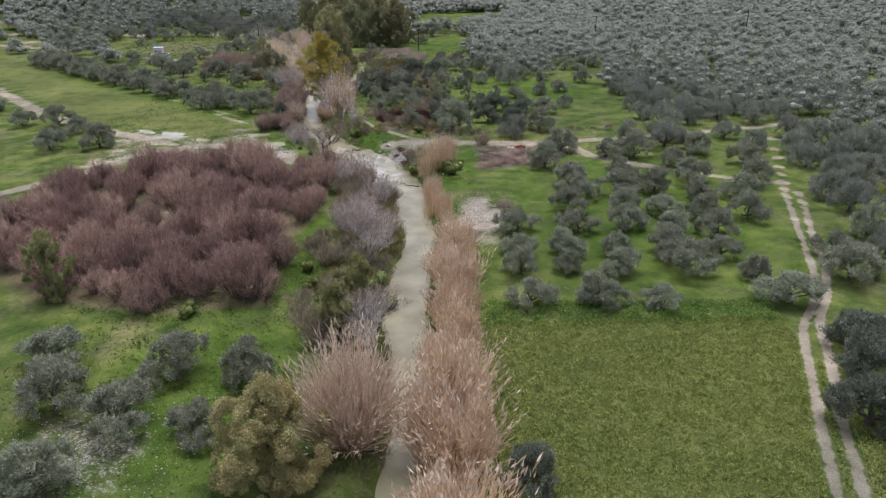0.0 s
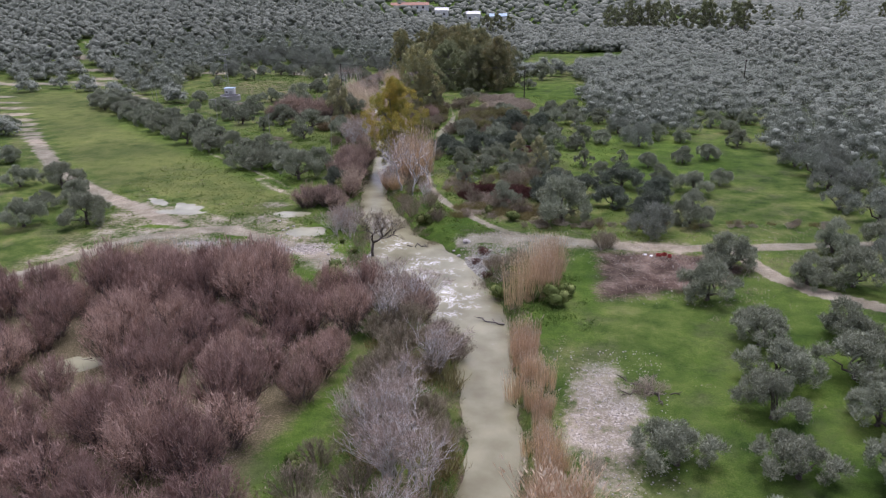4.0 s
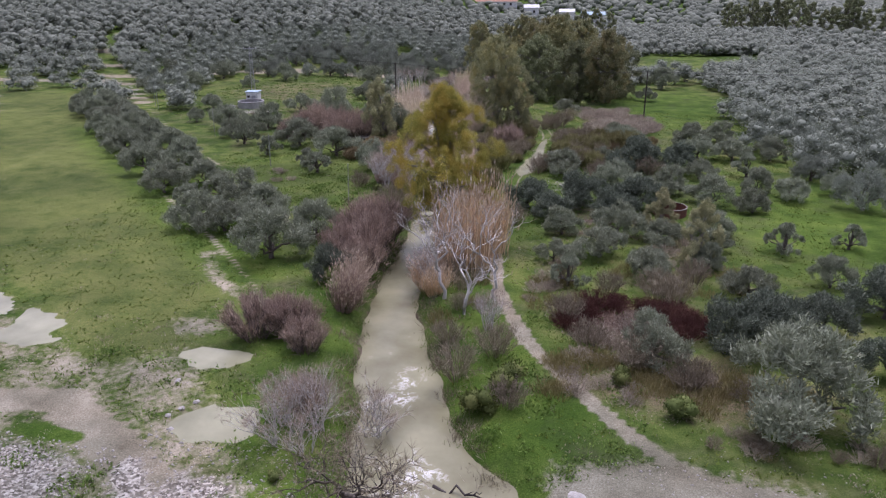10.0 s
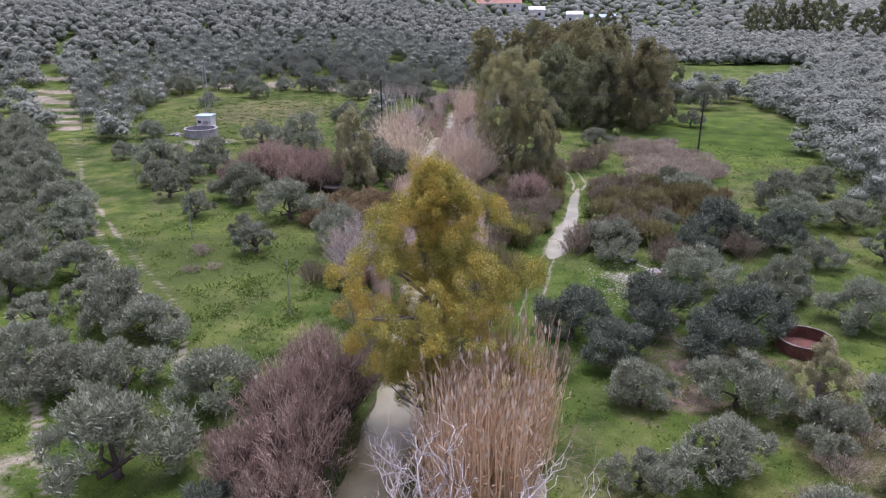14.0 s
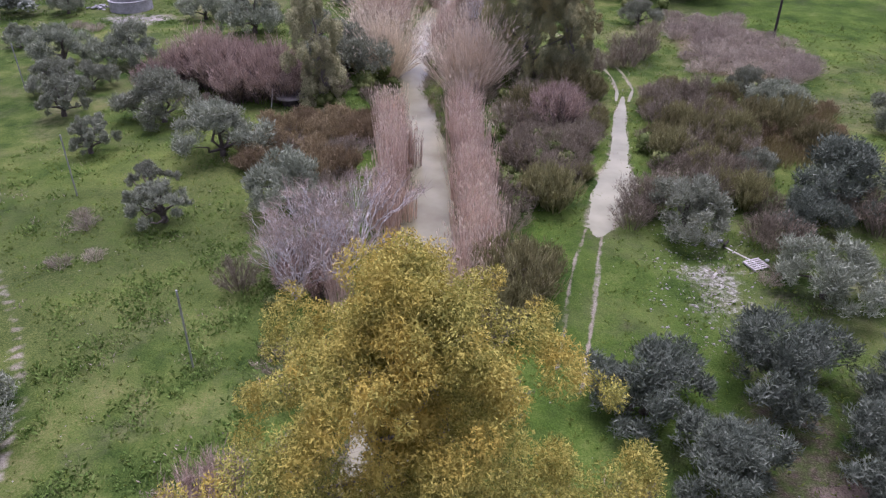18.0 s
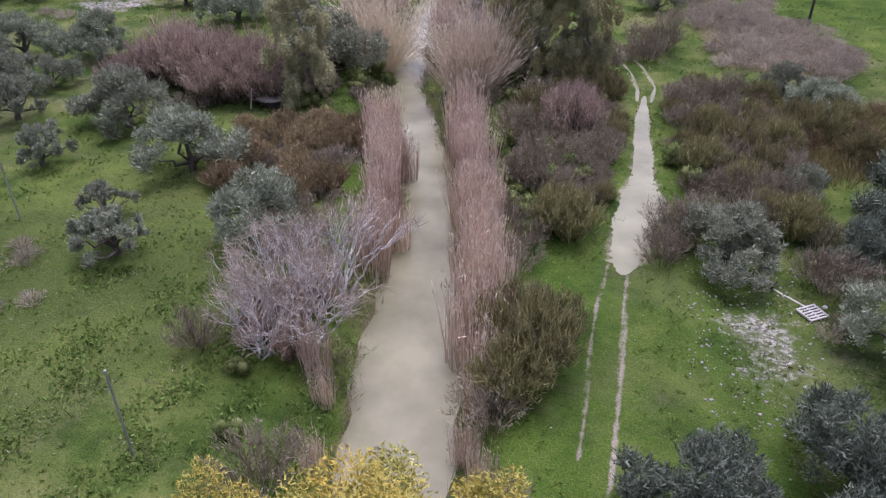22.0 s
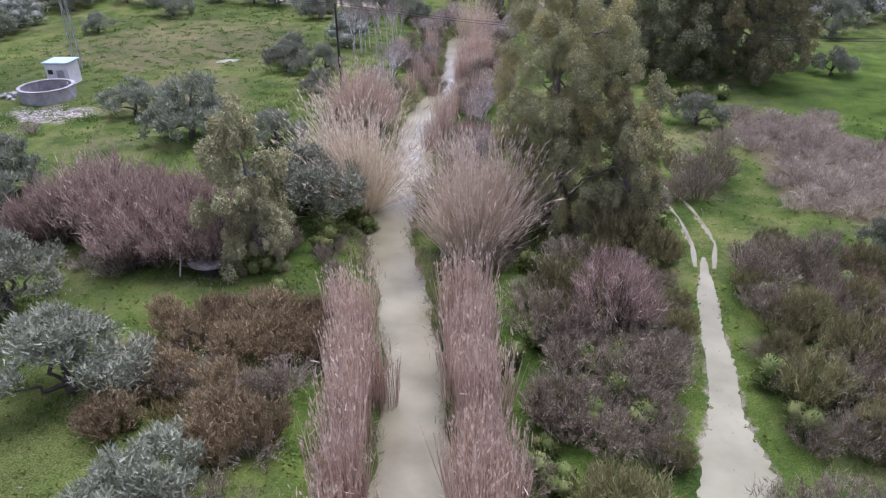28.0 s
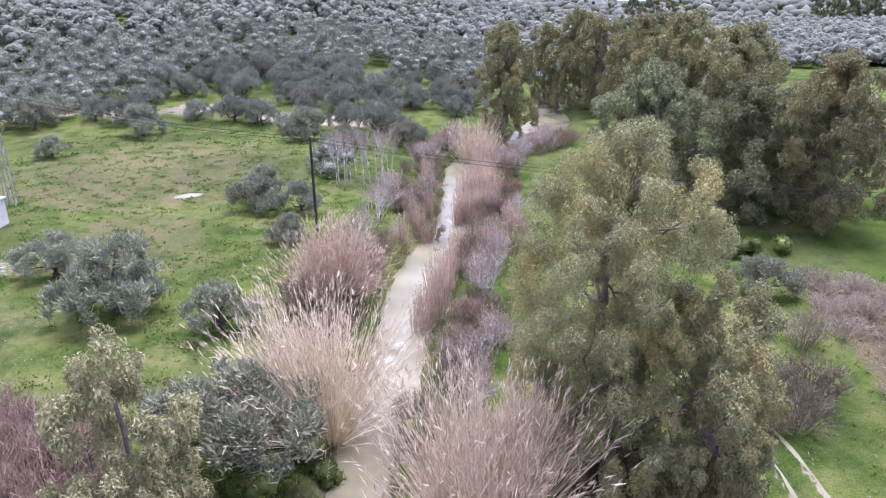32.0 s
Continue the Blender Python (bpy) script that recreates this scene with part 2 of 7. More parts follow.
def ground_material():
    """Grass, field, bare earth, gravel and brushwood soil by the plan's own masks, broken up at two scales."""
    m, nodes, links, b = material("meadow_ground", 1.0)
    b.inputs["Specular IOR Level"].default_value = 0.06
    geo = nodes.new("ShaderNodeNewGeometry")
    P = geo.outputs["Position"]
    big, mid, fine, tiny = (noise_node(nodes, links, s, d, 0.62, P) for s, d in ((0.05, 4), (0.33, 6), (2.2, 6), (13.0, 5)))
    masks = []
    for a in ("cover", "soil"):
        at, sp = nodes.new("ShaderNodeAttribute"), nodes.new("ShaderNodeSeparateColor")
        at.attribute_name = a
        links.new(at.outputs["Color"], sp.inputs[0])
        masks += list(sp.outputs)

    def edge(mask, sharp=4.0, rough=0.75):
        """A mask's ragged edge."""
        t = maths(nodes, links, "ADD", maths(nodes, links, "MULTIPLY", mid.outputs[0], 0.55), maths(nodes, links, "MULTIPLY", fine.outputs[0], 0.45))
        t = maths(nodes, links, "MULTIPLY", maths(nodes, links, "SUBTRACT", t, 0.5), rough * 2.2)
        t = maths(nodes, links, "ADD", maths(nodes, links, "SUBTRACT", mask, 0.5), t)
        return maths(nodes, links, "ADD", maths(nodes, links, "MULTIPLY", t, sharp), 0.5, True)

    g1 = ramp(nodes, ((0.36, (0.02, 0.042, 0.009)), (0.46, (0.055, 0.09, 0.018)), (0.54, (0.098, 0.132, 0.031)), (0.64, (0.18, 0.17, 0.072))))
    links.new(maths(nodes, links, "ADD", maths(nodes, links, "MULTIPLY", mid.outputs[0], 0.6), maths(nodes, links, "MULTIPLY", tiny.outputs[0], 0.4)), g1.inputs[0])
    g2 = ramp(nodes, ((0.4, (0.045, 0.07, 0.017)), (0.5, (0.098, 0.124, 0.034)), (0.61, (0.165, 0.168, 0.06))))
    links.new(maths(nodes, links, "ADD", maths(nodes, links, "MULTIPLY", mid.outputs[0], 0.25), maths(nodes, links, "MULTIPLY", tiny.outputs[0], 0.75)), g2.inputs[0])
    col = mix(nodes, links, edge(masks[2], 1.5, 0.9), g1.outputs[0], g2.outputs[0])
    patch = noise_node(nodes, links, 0.16, 7, 0.68, P)
    earth = ramp(nodes, ((0.4, (0.085, 0.08, 0.04)), (0.6, (0.235, 0.2, 0.125))))
    links.new(fine.outputs[0], earth.inputs[0])
    worn = maths(nodes, links, "MULTIPLY", maths(nodes, links, "SUBTRACT", patch.outputs[0], 0.49), 6.0, True)
    col = mix(nodes, links, maths(nodes, links, "MULTIPLY", maths(nodes, links, "MULTIPLY", worn, 0.5), maths(nodes, links, "SUBTRACT", 1.0, masks[2])), col, earth.outputs[0])
    lush = ramp(nodes, ((0.37, (0.022, 0.05, 0.007)), (0.5, (0.053, 0.102, 0.013)), (0.63, (0.115, 0.165, 0.03))))
    links.new(maths(nodes, links, "ADD", maths(nodes, links, "MULTIPLY", mid.outputs[0], 0.5), maths(nodes, links, "MULTIPLY", tiny.outputs[0], 0.5)), lush.inputs[0])
    col = mix(nodes, links, maths(nodes, links, "MULTIPLY", edge(masks[5], 1.6, 1.3), 0.85), col, lush.outputs[0])
    dry = ramp(nodes, ((0.38, (0.06, 0.055, 0.025)), (0.5, (0.12, 0.105, 0.058)), (0.62, (0.23, 0.19, 0.125))))
    links.new(tiny.outputs[0], dry.inputs[0])
    col = mix(nodes, links, edge(masks[4], 2.5), col, dry.outputs[0])
    # brown soil; its mask also carries the shade painted under some olives
    brown = ramp(nodes, ((0.4, (0.03, 0.02, 0.015)), (0.5, (0.082, 0.059, 0.044)), (0.6, (0.2, 0.155, 0.12))))
    links.new(maths(nodes, links, "ADD", maths(nodes, links, "MULTIPLY", mid.outputs[0], 0.55), maths(nodes, links, "MULTIPLY", tiny.outputs[0], 0.45)), brown.inputs[0])
    col = mix(nodes, links, edge(masks[3], 2.2, 1.1), col, brown.outputs[0])
    dirt = ramp(nodes, ((0.36, (0.12, 0.108, 0.074)), (0.5, (0.228, 0.207, 0.15)), (0.64, (0.385, 0.357, 0.275))))
    links.new(maths(nodes, links, "ADD", maths(nodes, links, "MULTIPLY", mid.outputs[0], 0.5), maths(nodes, links, "MULTIPLY", tiny.outputs[0], 0.5)), dirt.inputs[0])
    col = mix(nodes, links, edge(masks[0], 3.5, 0.95), col, dirt.outputs[0])
    vor = nodes.new("ShaderNodeTexVoronoi")
    vor.inputs["Scale"].default_value = 8.0
    links.new(P, vor.inputs["Vector"])
    gravel = ramp(nodes, ((0.0, (0.085, 0.076, 0.06)), (0.5, (0.245, 0.226, 0.19)), (1.0, (0.55, 0.52, 0.46))))
    sep = nodes.new("ShaderNodeSeparateColor")
    links.new(vor.outputs["Color"], sep.inputs[0])
    links.new(sep.outputs[0], gravel.inputs[0])
    col = mix(nodes, links, edge(masks[1], 3.0, 0.9), col, gravel.outputs[0])
    tone = ramp(nodes, ((0.38, (0.72, 0.75, 0.72)), (0.62, (1.22, 1.15, 1.1))))
    links.new(big.outputs[0], tone.inputs[0])
    mul = nodes.new("ShaderNodeMix")
    mul.data_type, mul.blend_type = "RGBA", "MULTIPLY"
    mul.inputs[0].default_value = 1.0
    links.new(col, mul.inputs[6]), links.new(tone.outputs[0], mul.inputs[7])
    links.new(mul.outputs[2], b.inputs["Base Color"])
    bp = nodes.new("ShaderNodeBump")
    bp.inputs["Strength"].default_value, bp.inputs["Distance"].default_value = 0.9, 0.12
    links.new(maths(nodes, links, "ADD", fine.outputs[0], maths(nodes, links, "MULTIPLY", tiny.outputs[0], 0.5)), bp.inputs["Height"])
    links.new(bp.outputs[0], b.inputs["Normal"])
    return m


def water_material(name, a, c, rough, foam=False, shine=0.35):
    m, nodes, links, b = material(name, rough)
    b.inputs["Specular IOR Level"].default_value = shine
    P = nodes.new("ShaderNodeNewGeometry").outputs["Position"]
    n1, n2 = noise_node(nodes, links, 0.35, 4, 0.5, P), noise_node(nodes, links, 2.2, 5, 0.6, P)
    r = ramp(nodes, ((0.3, a), (0.7, c)))
    links.new(n1.outputs[0], r.inputs[0])
    col = r.outputs[0]
    if foam:
        at = nodes.new("ShaderNodeAttribute")
        at.attribute_name = "rapid"
        n3, n4 = noise_node(nodes, links, 0.9, 7, 0.66, P), noise_node(nodes, links, 0.7, 3, 0.5, P)
        n3.inputs["Distortion"].default_value = 0.7
        off = maths(nodes, links, "ABSOLUTE", maths(nodes, links, "SUBTRACT", n3.outputs[0], 0.5), 0.0)
        crest = maths(nodes, links, "SUBTRACT", 1.0, maths(nodes, links, "MULTIPLY", off, 24.0), True)
        where = maths(nodes, links, "MULTIPLY", maths(nodes, links, "SUBTRACT", maths(nodes, links, "ADD", n4.outputs[0], maths(nodes, links, "MULTIPLY", at.outputs["Fac"], 0.3)), 0.7), 4.0, True)
        f = maths(nodes, links, "MULTIPLY", crest, where)
        col = mix(nodes, links, f, col, (0.75, 0.73, 0.68))
    links.new(col, b.inputs["Base Color"])
    bp = nodes.new("ShaderNodeBump")
    bp.inputs["Strength"].default_value, bp.inputs["Distance"].default_value = 0.25, 0.05
    links.new(n2.outputs[0], bp.inputs["Height"])
    links.new(bp.outputs[0], b.inputs["Normal"])
    return m


GROUND = ground_material()
RIVER = water_material("muddy_river", (0.145, 0.134, 0.072), (0.275, 0.26, 0.155), 0.22, True, 0.3)
PUDDLE = water_material("puddle_water", (0.205, 0.197, 0.118), (0.32, 0.31, 0.195), 0.16, shine=0.25)


# ---- the plan: river, tracks, plots ----
# river: x, y, half width of the water
RIVER_LINE = np.array([
    (-6, -60, 1.8), (-4, 0, 1.8), (-2.6, 30, 1.7), (-2.0, 42, 1.7), (-2.4, 49, 1.9), (-3.4, 56, 2.0), (-3.6, 63, 2.2), (-2.8, 70, 1.9),
    (-2.5, 76, 1.9), (-3.6, 82.5, 2.1), (-4.9, 91, 2.8), (-7.2, 96.5, 4.0), (-10.4, 101.2, 5.2), (-12.9, 105, 5.6), (-14.4, 108.5, 5.3), (-15.6, 112, 4.2),
    (-17.6, 115, 2.9), (-19.2, 119.5, 2.5), (-21.3, 124, 2.5), (-24.0, 131.5, 1.9), (-25.4, 137.5, 1.7), (-26.0, 143, 1.5), (-27.0, 152, 1.9)])
RIVER_LINE = np.concatenate([RIVER_LINE, np.array([
    (-28.6, 159.5, 2.3), (-29.6, 164.5, 2.4), (-30.5, 168.5, 2.1), (-31.6, 174, 1.7), (-33.2, 179.5, 1.5), (-35.2, 185, 1.4), (-37.6, 190, 1.4),
    (-40.4, 196, 1.5), (-41.4, 204, 1.6), (-42.8, 210, 1.7), (-44.2, 216, 1.8), (-44.3, 222.5, 2.3), (-44.9, 230, 1.6), (-46.8, 239.5, 1.6),
    (-48.6, 249, 2.4), (-47.2, 258, 3.6), (-44.0, 266, 3.4), (-42.9, 281, 3.0), (-46, 300, 2.0)])])
# tracks: half width and line
TRACKS = [
    (0.34, [(21, 26), (23.1, 32.9), (25.6, 40), (28.2, 47.1), (30.2, 52.3), (33.7, 57.4), (36.5, 63.4), (38.3, 69), (42.3, 81.1), (44.8, 88.6), (49, 100), (55, 116)]),
    (0.34, [(22.6, 26), (24.5, 32.5), (27.0, 39.5), (29.9, 47.1), (32.1, 53.3), (35.4, 58.5), (38.2, 64.5), (40, 70.5), (44, 81), (46.4, 88.4)]),
    (0.6, [(32.5, 97.9), (41.4, 92.9), (46, 91)]),
    (0.9, [(26.6, 115.2), (35.9, 117.3), (58.6, 123.7), (90, 131)]),
]
TRACKS += [
    (1.1, [(-70, 78), (-60, 89), (-53.1, 95.3), (-50.4, 101.9), (-47.2, 108.6), (-42.8, 112.2), (-37.9, 113.8), (-30.4, 110.2), (-25.8, 107.6), (-21.7, 104.8), (-18.5, 102.0)]),
    (1.0, [(-9, 113.0), (-4.1, 114.4), (2.3, 114.2), (8.4, 113.2), (14.4, 113.4), (20.4, 113.9), (26.6, 115.2)]),
    (1.0, [(20.5, 113), (21.2, 109.8), (22.4, 106.1), (24.5, 102.9), (32.5, 98)]),
]
TRACKS += [
    (1.15, [(-150, 214), (-131, 196), (-115, 179.2), (-92.9, 154.8), (-78.2, 139.1), (-63.6, 127.2), (-52.6, 120.2), (-44.4, 114)]),
    (0.5, [(-2, 114.5), (-3.8, 116), (-7.2, 119.2), (-10, 122.7), (-13.4, 127.7), (-15.8, 133), (-17.2, 137), (-18.4, 143)]),
    (0.33, [(-21.8, 159.6), (-22.0, 167.7), (-21.8, 172)]),
    (0.33, [(-21.4, 195), (-21.6, 197), (-23.2, 202.8), (-27, 209.4), (-33, 216)]),
    (0.33, [(-20.6, 158.6), (-20.7, 167.7), (-20.8, 172)]),
    (0.33, [(-20.3, 195), (-20.1, 197), (-21.8, 202.8), (-25.6, 209.8), (-32, 216.8)]),
]
TRACKS += [
    (1.3, [(-178, 224), (-148.6, 234.8), (-140, 238), (-130.6, 250.6), (-122.1, 257.9), (-106, 265.5), (-93, 271.5), (-82, 269.8), (-72.9, 269.2), (-60, 272)]),
    (1.1, [(-106.7, 213.1), (-118, 224), (-137.4, 244), (-155, 262), (-172, 290)]),
    (0.27, [(-40.5, 147), (-43.0, 151.6), (-46.9, 155.7), (-51.5, 159.4), (-56, 163), (-67.7, 173.2), (-78, 182.6), (-92, 198), (-106, 213)]),
    (0.27, [(-41.7, 146), (-44.2, 150.6), (-48.1, 154.7), (-52.7, 158.2), (-57, 161.9), (-68.5, 171.9)]),
    (0.27, [(-30, 126.5), (-35, 131), (-40, 136), (-48, 143.5), (-58, 152)]),
]
FIELD_WEST = [(-153.7, 220.4), (-130.5, 222.1), (-98, 190), (-73.9, 163.5), (-52, 144.5), (-38, 131.5), (-33.7, 120.2), (-38.3, 117), (-48.5, 124.7), (-64.6, 131.5), (-84.6, 149.5), (-112.4, 181.4)]
FIELD_EAST = [(4.2, 54.9), (29.2, 52.3), (21.6, 30), (14, 10), (2, 10), (3.0, 32.7)]
BROWN_PLOT = [(5.6, 111), (17.1, 111.7), (20.6, 108), (18, 104), (13, 101.4), (5.1, 97.9)]
BRUSH_PLOT = [(-18.1, 222), (-10.3, 222.9), (-3.6, 208), (-6.2, 201), (-15.2, 203.6)]
STRAW_PLOT = [(-14, 197), (-4.6, 197), (-5.4, 186.5), (-13.7, 183.6)]
THICKET = [(-52, 84), (-50.1, 92), (-46, 97.4), (-40.4, 100.4), (-31, 100.2), (-23.0, 98.2), (-15.6, 95.4), (-14.8, 82.8), (-17.4, 69), (-15.6, 57), (-24, 56), (-31, 56.5), (-41.4, 61), (-52, 72)]
CLEARING = [(-88, 208), (-76, 206), (-70, 215), (-60, 250), (-70, 262), (-98, 262), (-112, 250), (-104, 224)]
# pools of rain water: x, y, half length, half width, turn
PUDDLES = [(-28.0, 114.0, 2.3, 1.5, 25), (-31.8, 120.2, 2.2, 1.2, 10), (-47.4, 120.6, 3.6, 2.0, -28), (-51.8, 123.4, 2.6, 0.7, -38), (-72.4, 230.6, 1.15, 0.9, 35), (-35.4, 80.8, 1.95, 1.3, 20)]
FLOOD_LINE = np.array([(-21.0, 171.4, 0.06), (-21.0, 172.6, 0.85), (-20.8, 175.5, 1.0), (-20.4, 178.8, 1.2), (-20.5, 181.0, 0.75), (-20.7, 186.5, 0.52), (-20.9, 191.5, 0.46), (-20.9, 195.4, 0.06)])
FORD_WEST = [(-56, 98), (-46, 104), (-34, 106), (-22, 102), (-18, 105), (-23, 112), (-30, 117), (-33, 122), (-40, 119), (-52, 125), (-60, 124), (-54, 112)]
FORD_EAST = [(-10, 113.5), (-3, 117), (4, 115.5), (16, 115.5), (16, 111.5), (3, 111), (-3, 108), (-7, 101), (-9, 106)]
WATER_Z = -1.0


def smooth(v):
    v = np.clip(v, 0, 1)
    return v * v * (3 - 2 * v)


def to_line(X, Y, line):
    """Distance to a line, and the width there if the line gives it."""
    line = np.asarray(line, float)
    best, wide = np.full(X.shape, 1e9), np.zeros(X.shape)
    for a, b in zip(line, line[1:]):
        d = b[:2] - a[:2]
        k = np.clip(((X - a[0]) * d[0] + (Y - a[1]) * d[1]) / (d @ d), 0, 1)
        r = np.hypot(X - a[0] - k * d[0], Y - a[1] - k * d[1])
        near = r < best
        best = np.where(near, r, best)
        if len(a) > 2:
            wide = np.where(near, a[2] + k * (b[2] - a[2]), wide)
    return best, wide


def inside(X, Y, poly):
    p = np.asarray(poly, float)
    hit = np.zeros(X.shape, bool)
    for (x0, y0), (x1, y1) in zip(p, np.roll(p, -1, 0)):
        cross = (y0 > Y) != (y1 > Y)
        hit ^= cross & (X < (x1 - x0) * (Y - y0) / (y1 - y0 + 1e-9) + x0)
    return hit


def plot(X, Y, poly, edge=1.2):
    """1 inside a plot, falling to 0 over its edge."""
    d = to_line(X, Y, list(poly) + [poly[0]])[0]
    return smooth(0.5 + np.where(inside(X, Y, poly), d, -d) / (2 * edge))


def waves(X, Y, size, seed):
    """Soft uneven ground."""
    r = np.random.RandomState(seed)
    z = np.zeros(X.shape)
    for k in range(7):
        a, f = r.uniform(0, math.tau), r.uniform(0.6, 1.9) / size
        z += np.sin((X * math.cos(a) + Y * math.sin(a)) * f * math.tau + r.uniform(0, math.tau)) / 7
    return z


def hills(X, Y):
    dx, dy = X + 6, Y - 80
    r, az = np.hypot(dx, dy), np.degrees(np.arctan2(-dx, dy))
    west = smooth((az - 5) / 20) * smooth((150 - az) / 60)
    h = 62 * smooth((r - 200) / 620) * west + 9.0 * smooth((r - 192) / 110) * west
    h += 14 * smooth((r - 260) / 500) * west * waves(X, Y, 300, 3)
    h += 26 * smooth((r - 400) / 420) * smooth((az + 14) / 14) * smooth((40 - az) / 25)
    h += 180 * smooth((r - 1500) / 2400) * (0.6 + 0.5 * waves(X, Y, 1800, 5))
    return h


def puddle_r(X, Y, p):
    x, y, a, b, turn = p
    c, s = math.cos(radians(turn)), math.sin(radians(turn))
    u, v = (X - x) * c + (Y - y) * s, -(X - x) * s + (Y - y) * c
    return np.hypot(u / a, v / b) + 0.6 * waves(X, Y, 4.0, 11) + 0.3 * waves(X, Y, 1.7, 12)


def height(X, Y):
    X, Y = np.asarray(X, float), np.asarray(Y, float)
    z = hills(X, Y) + 0.16 * waves(X, Y, 14, 1) + 0.05 * waves(X, Y, 3.1, 2) + 0.25 * waves(X, Y, 60, 7) * smooth((np.abs(X + 10) - 20) / 60)
    d, w = to_line(X, Y, RIVER_LINE)
    e = d - w + 0.45 * waves(X, Y, 5, 8)
    ford = smooth(1 - np.hypot(X + 15, Y - 109) / 13)
    bank = 2.3 + 3.0 * ford
    z = z * smooth((e - 0.5) / 4) + np.where(e < 0, -1.0 - np.clip(-e, 0, 1.2) * 0.7, -(1 - np.clip(e / bank, 0, 1)) ** 2)
    for p in PUDDLES:
        q = puddle_r(X, Y, p)
        k = smooth((2.5 - q) / 0.9)
        z = z * (1 - k) + k * (0.05 - 0.22 * smooth((1.3 - q) / 0.6))
    fd, fw = to_line(X, Y, FLOOD_LINE)
    q = fd / np.maximum(fw, 0.1) + 0.3 * waves(X, Y, 3.0, 13) + 0.35 * waves(X, Y, 1.1, 14)
    k = smooth((2.6 - q) / 0.9)
    z = z * (1 - k) + k * (0.05 - 0.22 * smooth((1.3 - q) / 0.6))
    # the ploughed ridge behind the east field
    ridge = to_line(X, Y, [(4, 56.3), (29, 53.7)])[0]
    z = z + 0.35 * np.exp(-(ridge / 0.6) ** 2)
    pit = np.hypot((X + 7.6) / 3.4, (Y - 130.6) / 2.3)
    z = z - 1.1 * smooth((1.25 - pit) / 0.7)
    mound = np.hypot(X + 34.4, Y - 117.6)
    z = z + 0.8 * np.exp(-(mound / 1.1) ** 2)
    return z


def ground_z(x, y):
    return float(height(np.array([x]), np.array([y]))[0])


# ---- mesh helpers ----
def mesh_of(name, V, quads=None, tris=None, mats=(), q_mat=None, t_mat=None, smooth_faces=False):
    """One mesh from arrays of corners."""
    V = np.asarray(V, np.float32)
    me = bpy.data.meshes.new(name)
    quads = np.zeros((0, 4), np.int32) if quads is None or len(quads) == 0 else np.asarray(quads, np.int32)
    tris = np.zeros((0, 3), np.int32) if tris is None or len(tris) == 0 else np.asarray(tris, np.int32)
    nq, nt = len(quads), len(tris)
    me.vertices.add(len(V))
    me.vertices.foreach_set("co", V.ravel())
    me.loops.add(nq * 4 + nt * 3)
    me.loops.foreach_set("vertex_index", np.concatenate([quads.ravel(), tris.ravel()]).astype(np.int32))
    me.polygons.add(nq + nt)
    start = np.concatenate([np.arange(nq) * 4, nq * 4 + np.arange(nt) * 3]).astype(np.int32)
    me.polygons.foreach_set("loop_start", start)
    idx = np.concatenate([np.zeros(nq, np.int32) if q_mat is None else q_mat, np.zeros(nt, np.int32) if t_mat is None else t_mat]).astype(np.int32)
    for m in mats:
        me.materials.append(m)
    me.polygons.foreach_set("material_index", idx)
    if smooth_faces:
        me.polygons.foreach_set("use_smooth", np.ones(nq + nt, bool))
    me.update(calc_edges=True)
    return me


class Pile:
    """Gathers quads and triangles, each with a material, for one mesh."""

    def __init__(self):
        self.V, self.Q, self.T, self.qm, self.tm, self.n = [], [], [], [], [], 0

    def add(self, V, Q=None, T=None, m=0):
        V = np.asarray(V, float).reshape(-1, 3)
        if Q is not None and len(Q):
            self.Q.append(np.asarray(Q) + self.n)
            self.qm.append(np.full(len(Q), m))
        if T is not None and len(T):
            self.T.append(np.asarray(T) + self.n)
            self.tm.append(np.full(len(T), m))
        self.V.append(V)
        self.n += len(V)

    def mesh(self, name, mats, smooth_faces=False):
        cat = lambda a: np.concatenate(a) if a else None
        return mesh_of(name, np.concatenate(self.V), cat(self.Q), cat(self.T), mats, cat(self.qm), cat(self.tm), smooth_faces)


def unit(v):
    return v / np.maximum(np.linalg.norm(v, axis=-1, keepdims=True), 1e-9)


def leaves(pile, P, D, L, W, rng, m=0):
    """Pointed leaves: middle P, direction D, length L, width W."""
    D = unit(D)
    S = unit(np.cross(D, rng.normal(size=P.shape)))
    L, W = np.broadcast_to(L, (len(P),))[:, None], np.broadcast_to(W, (len(P),))[:, None]
    V = np.stack([P - D * L / 2, P + S * W / 2 - D * L * 0.05, P + D * L / 2, P - S * W / 2 - D * L * 0.05], 1)
    pile.add(V, np.arange(len(P) * 4).reshape(-1, 4), m=m)


def flakes(pile, P, D, L, W, rng, m=0, flat=False):
    """Small leaves of three corners, pointing along D or lying flat across it."""
    D = unit(D)
    S = unit(np.cross(D, rng.normal(size=P.shape)))
    if flat:
        D = np.cross(D, S)
    L, W = np.broadcast_to(L, (len(P),))[:, None], np.broadcast_to(W, (len(P),))[:, None]
    V = np.stack([P - D * L / 2 - S * W / 2, P - D * L / 2 + S * W / 2, P + D * L / 2], 1)
    pile.add(V, None, np.arange(len(P) * 3).reshape(-1, 3), m)


def spikes(pile, B, T, W, rng, m=0):
    """Fine twigs: one sliver each."""
    S = unit(np.cross(T - B, rng.normal(size=B.shape))) * (np.broadcast_to(W, (len(B),))[:, None] / 2)
    pile.add(np.stack([B - S, B + S, T], 1), None, np.arange(len(B) * 3).reshape(-1, 3), m)


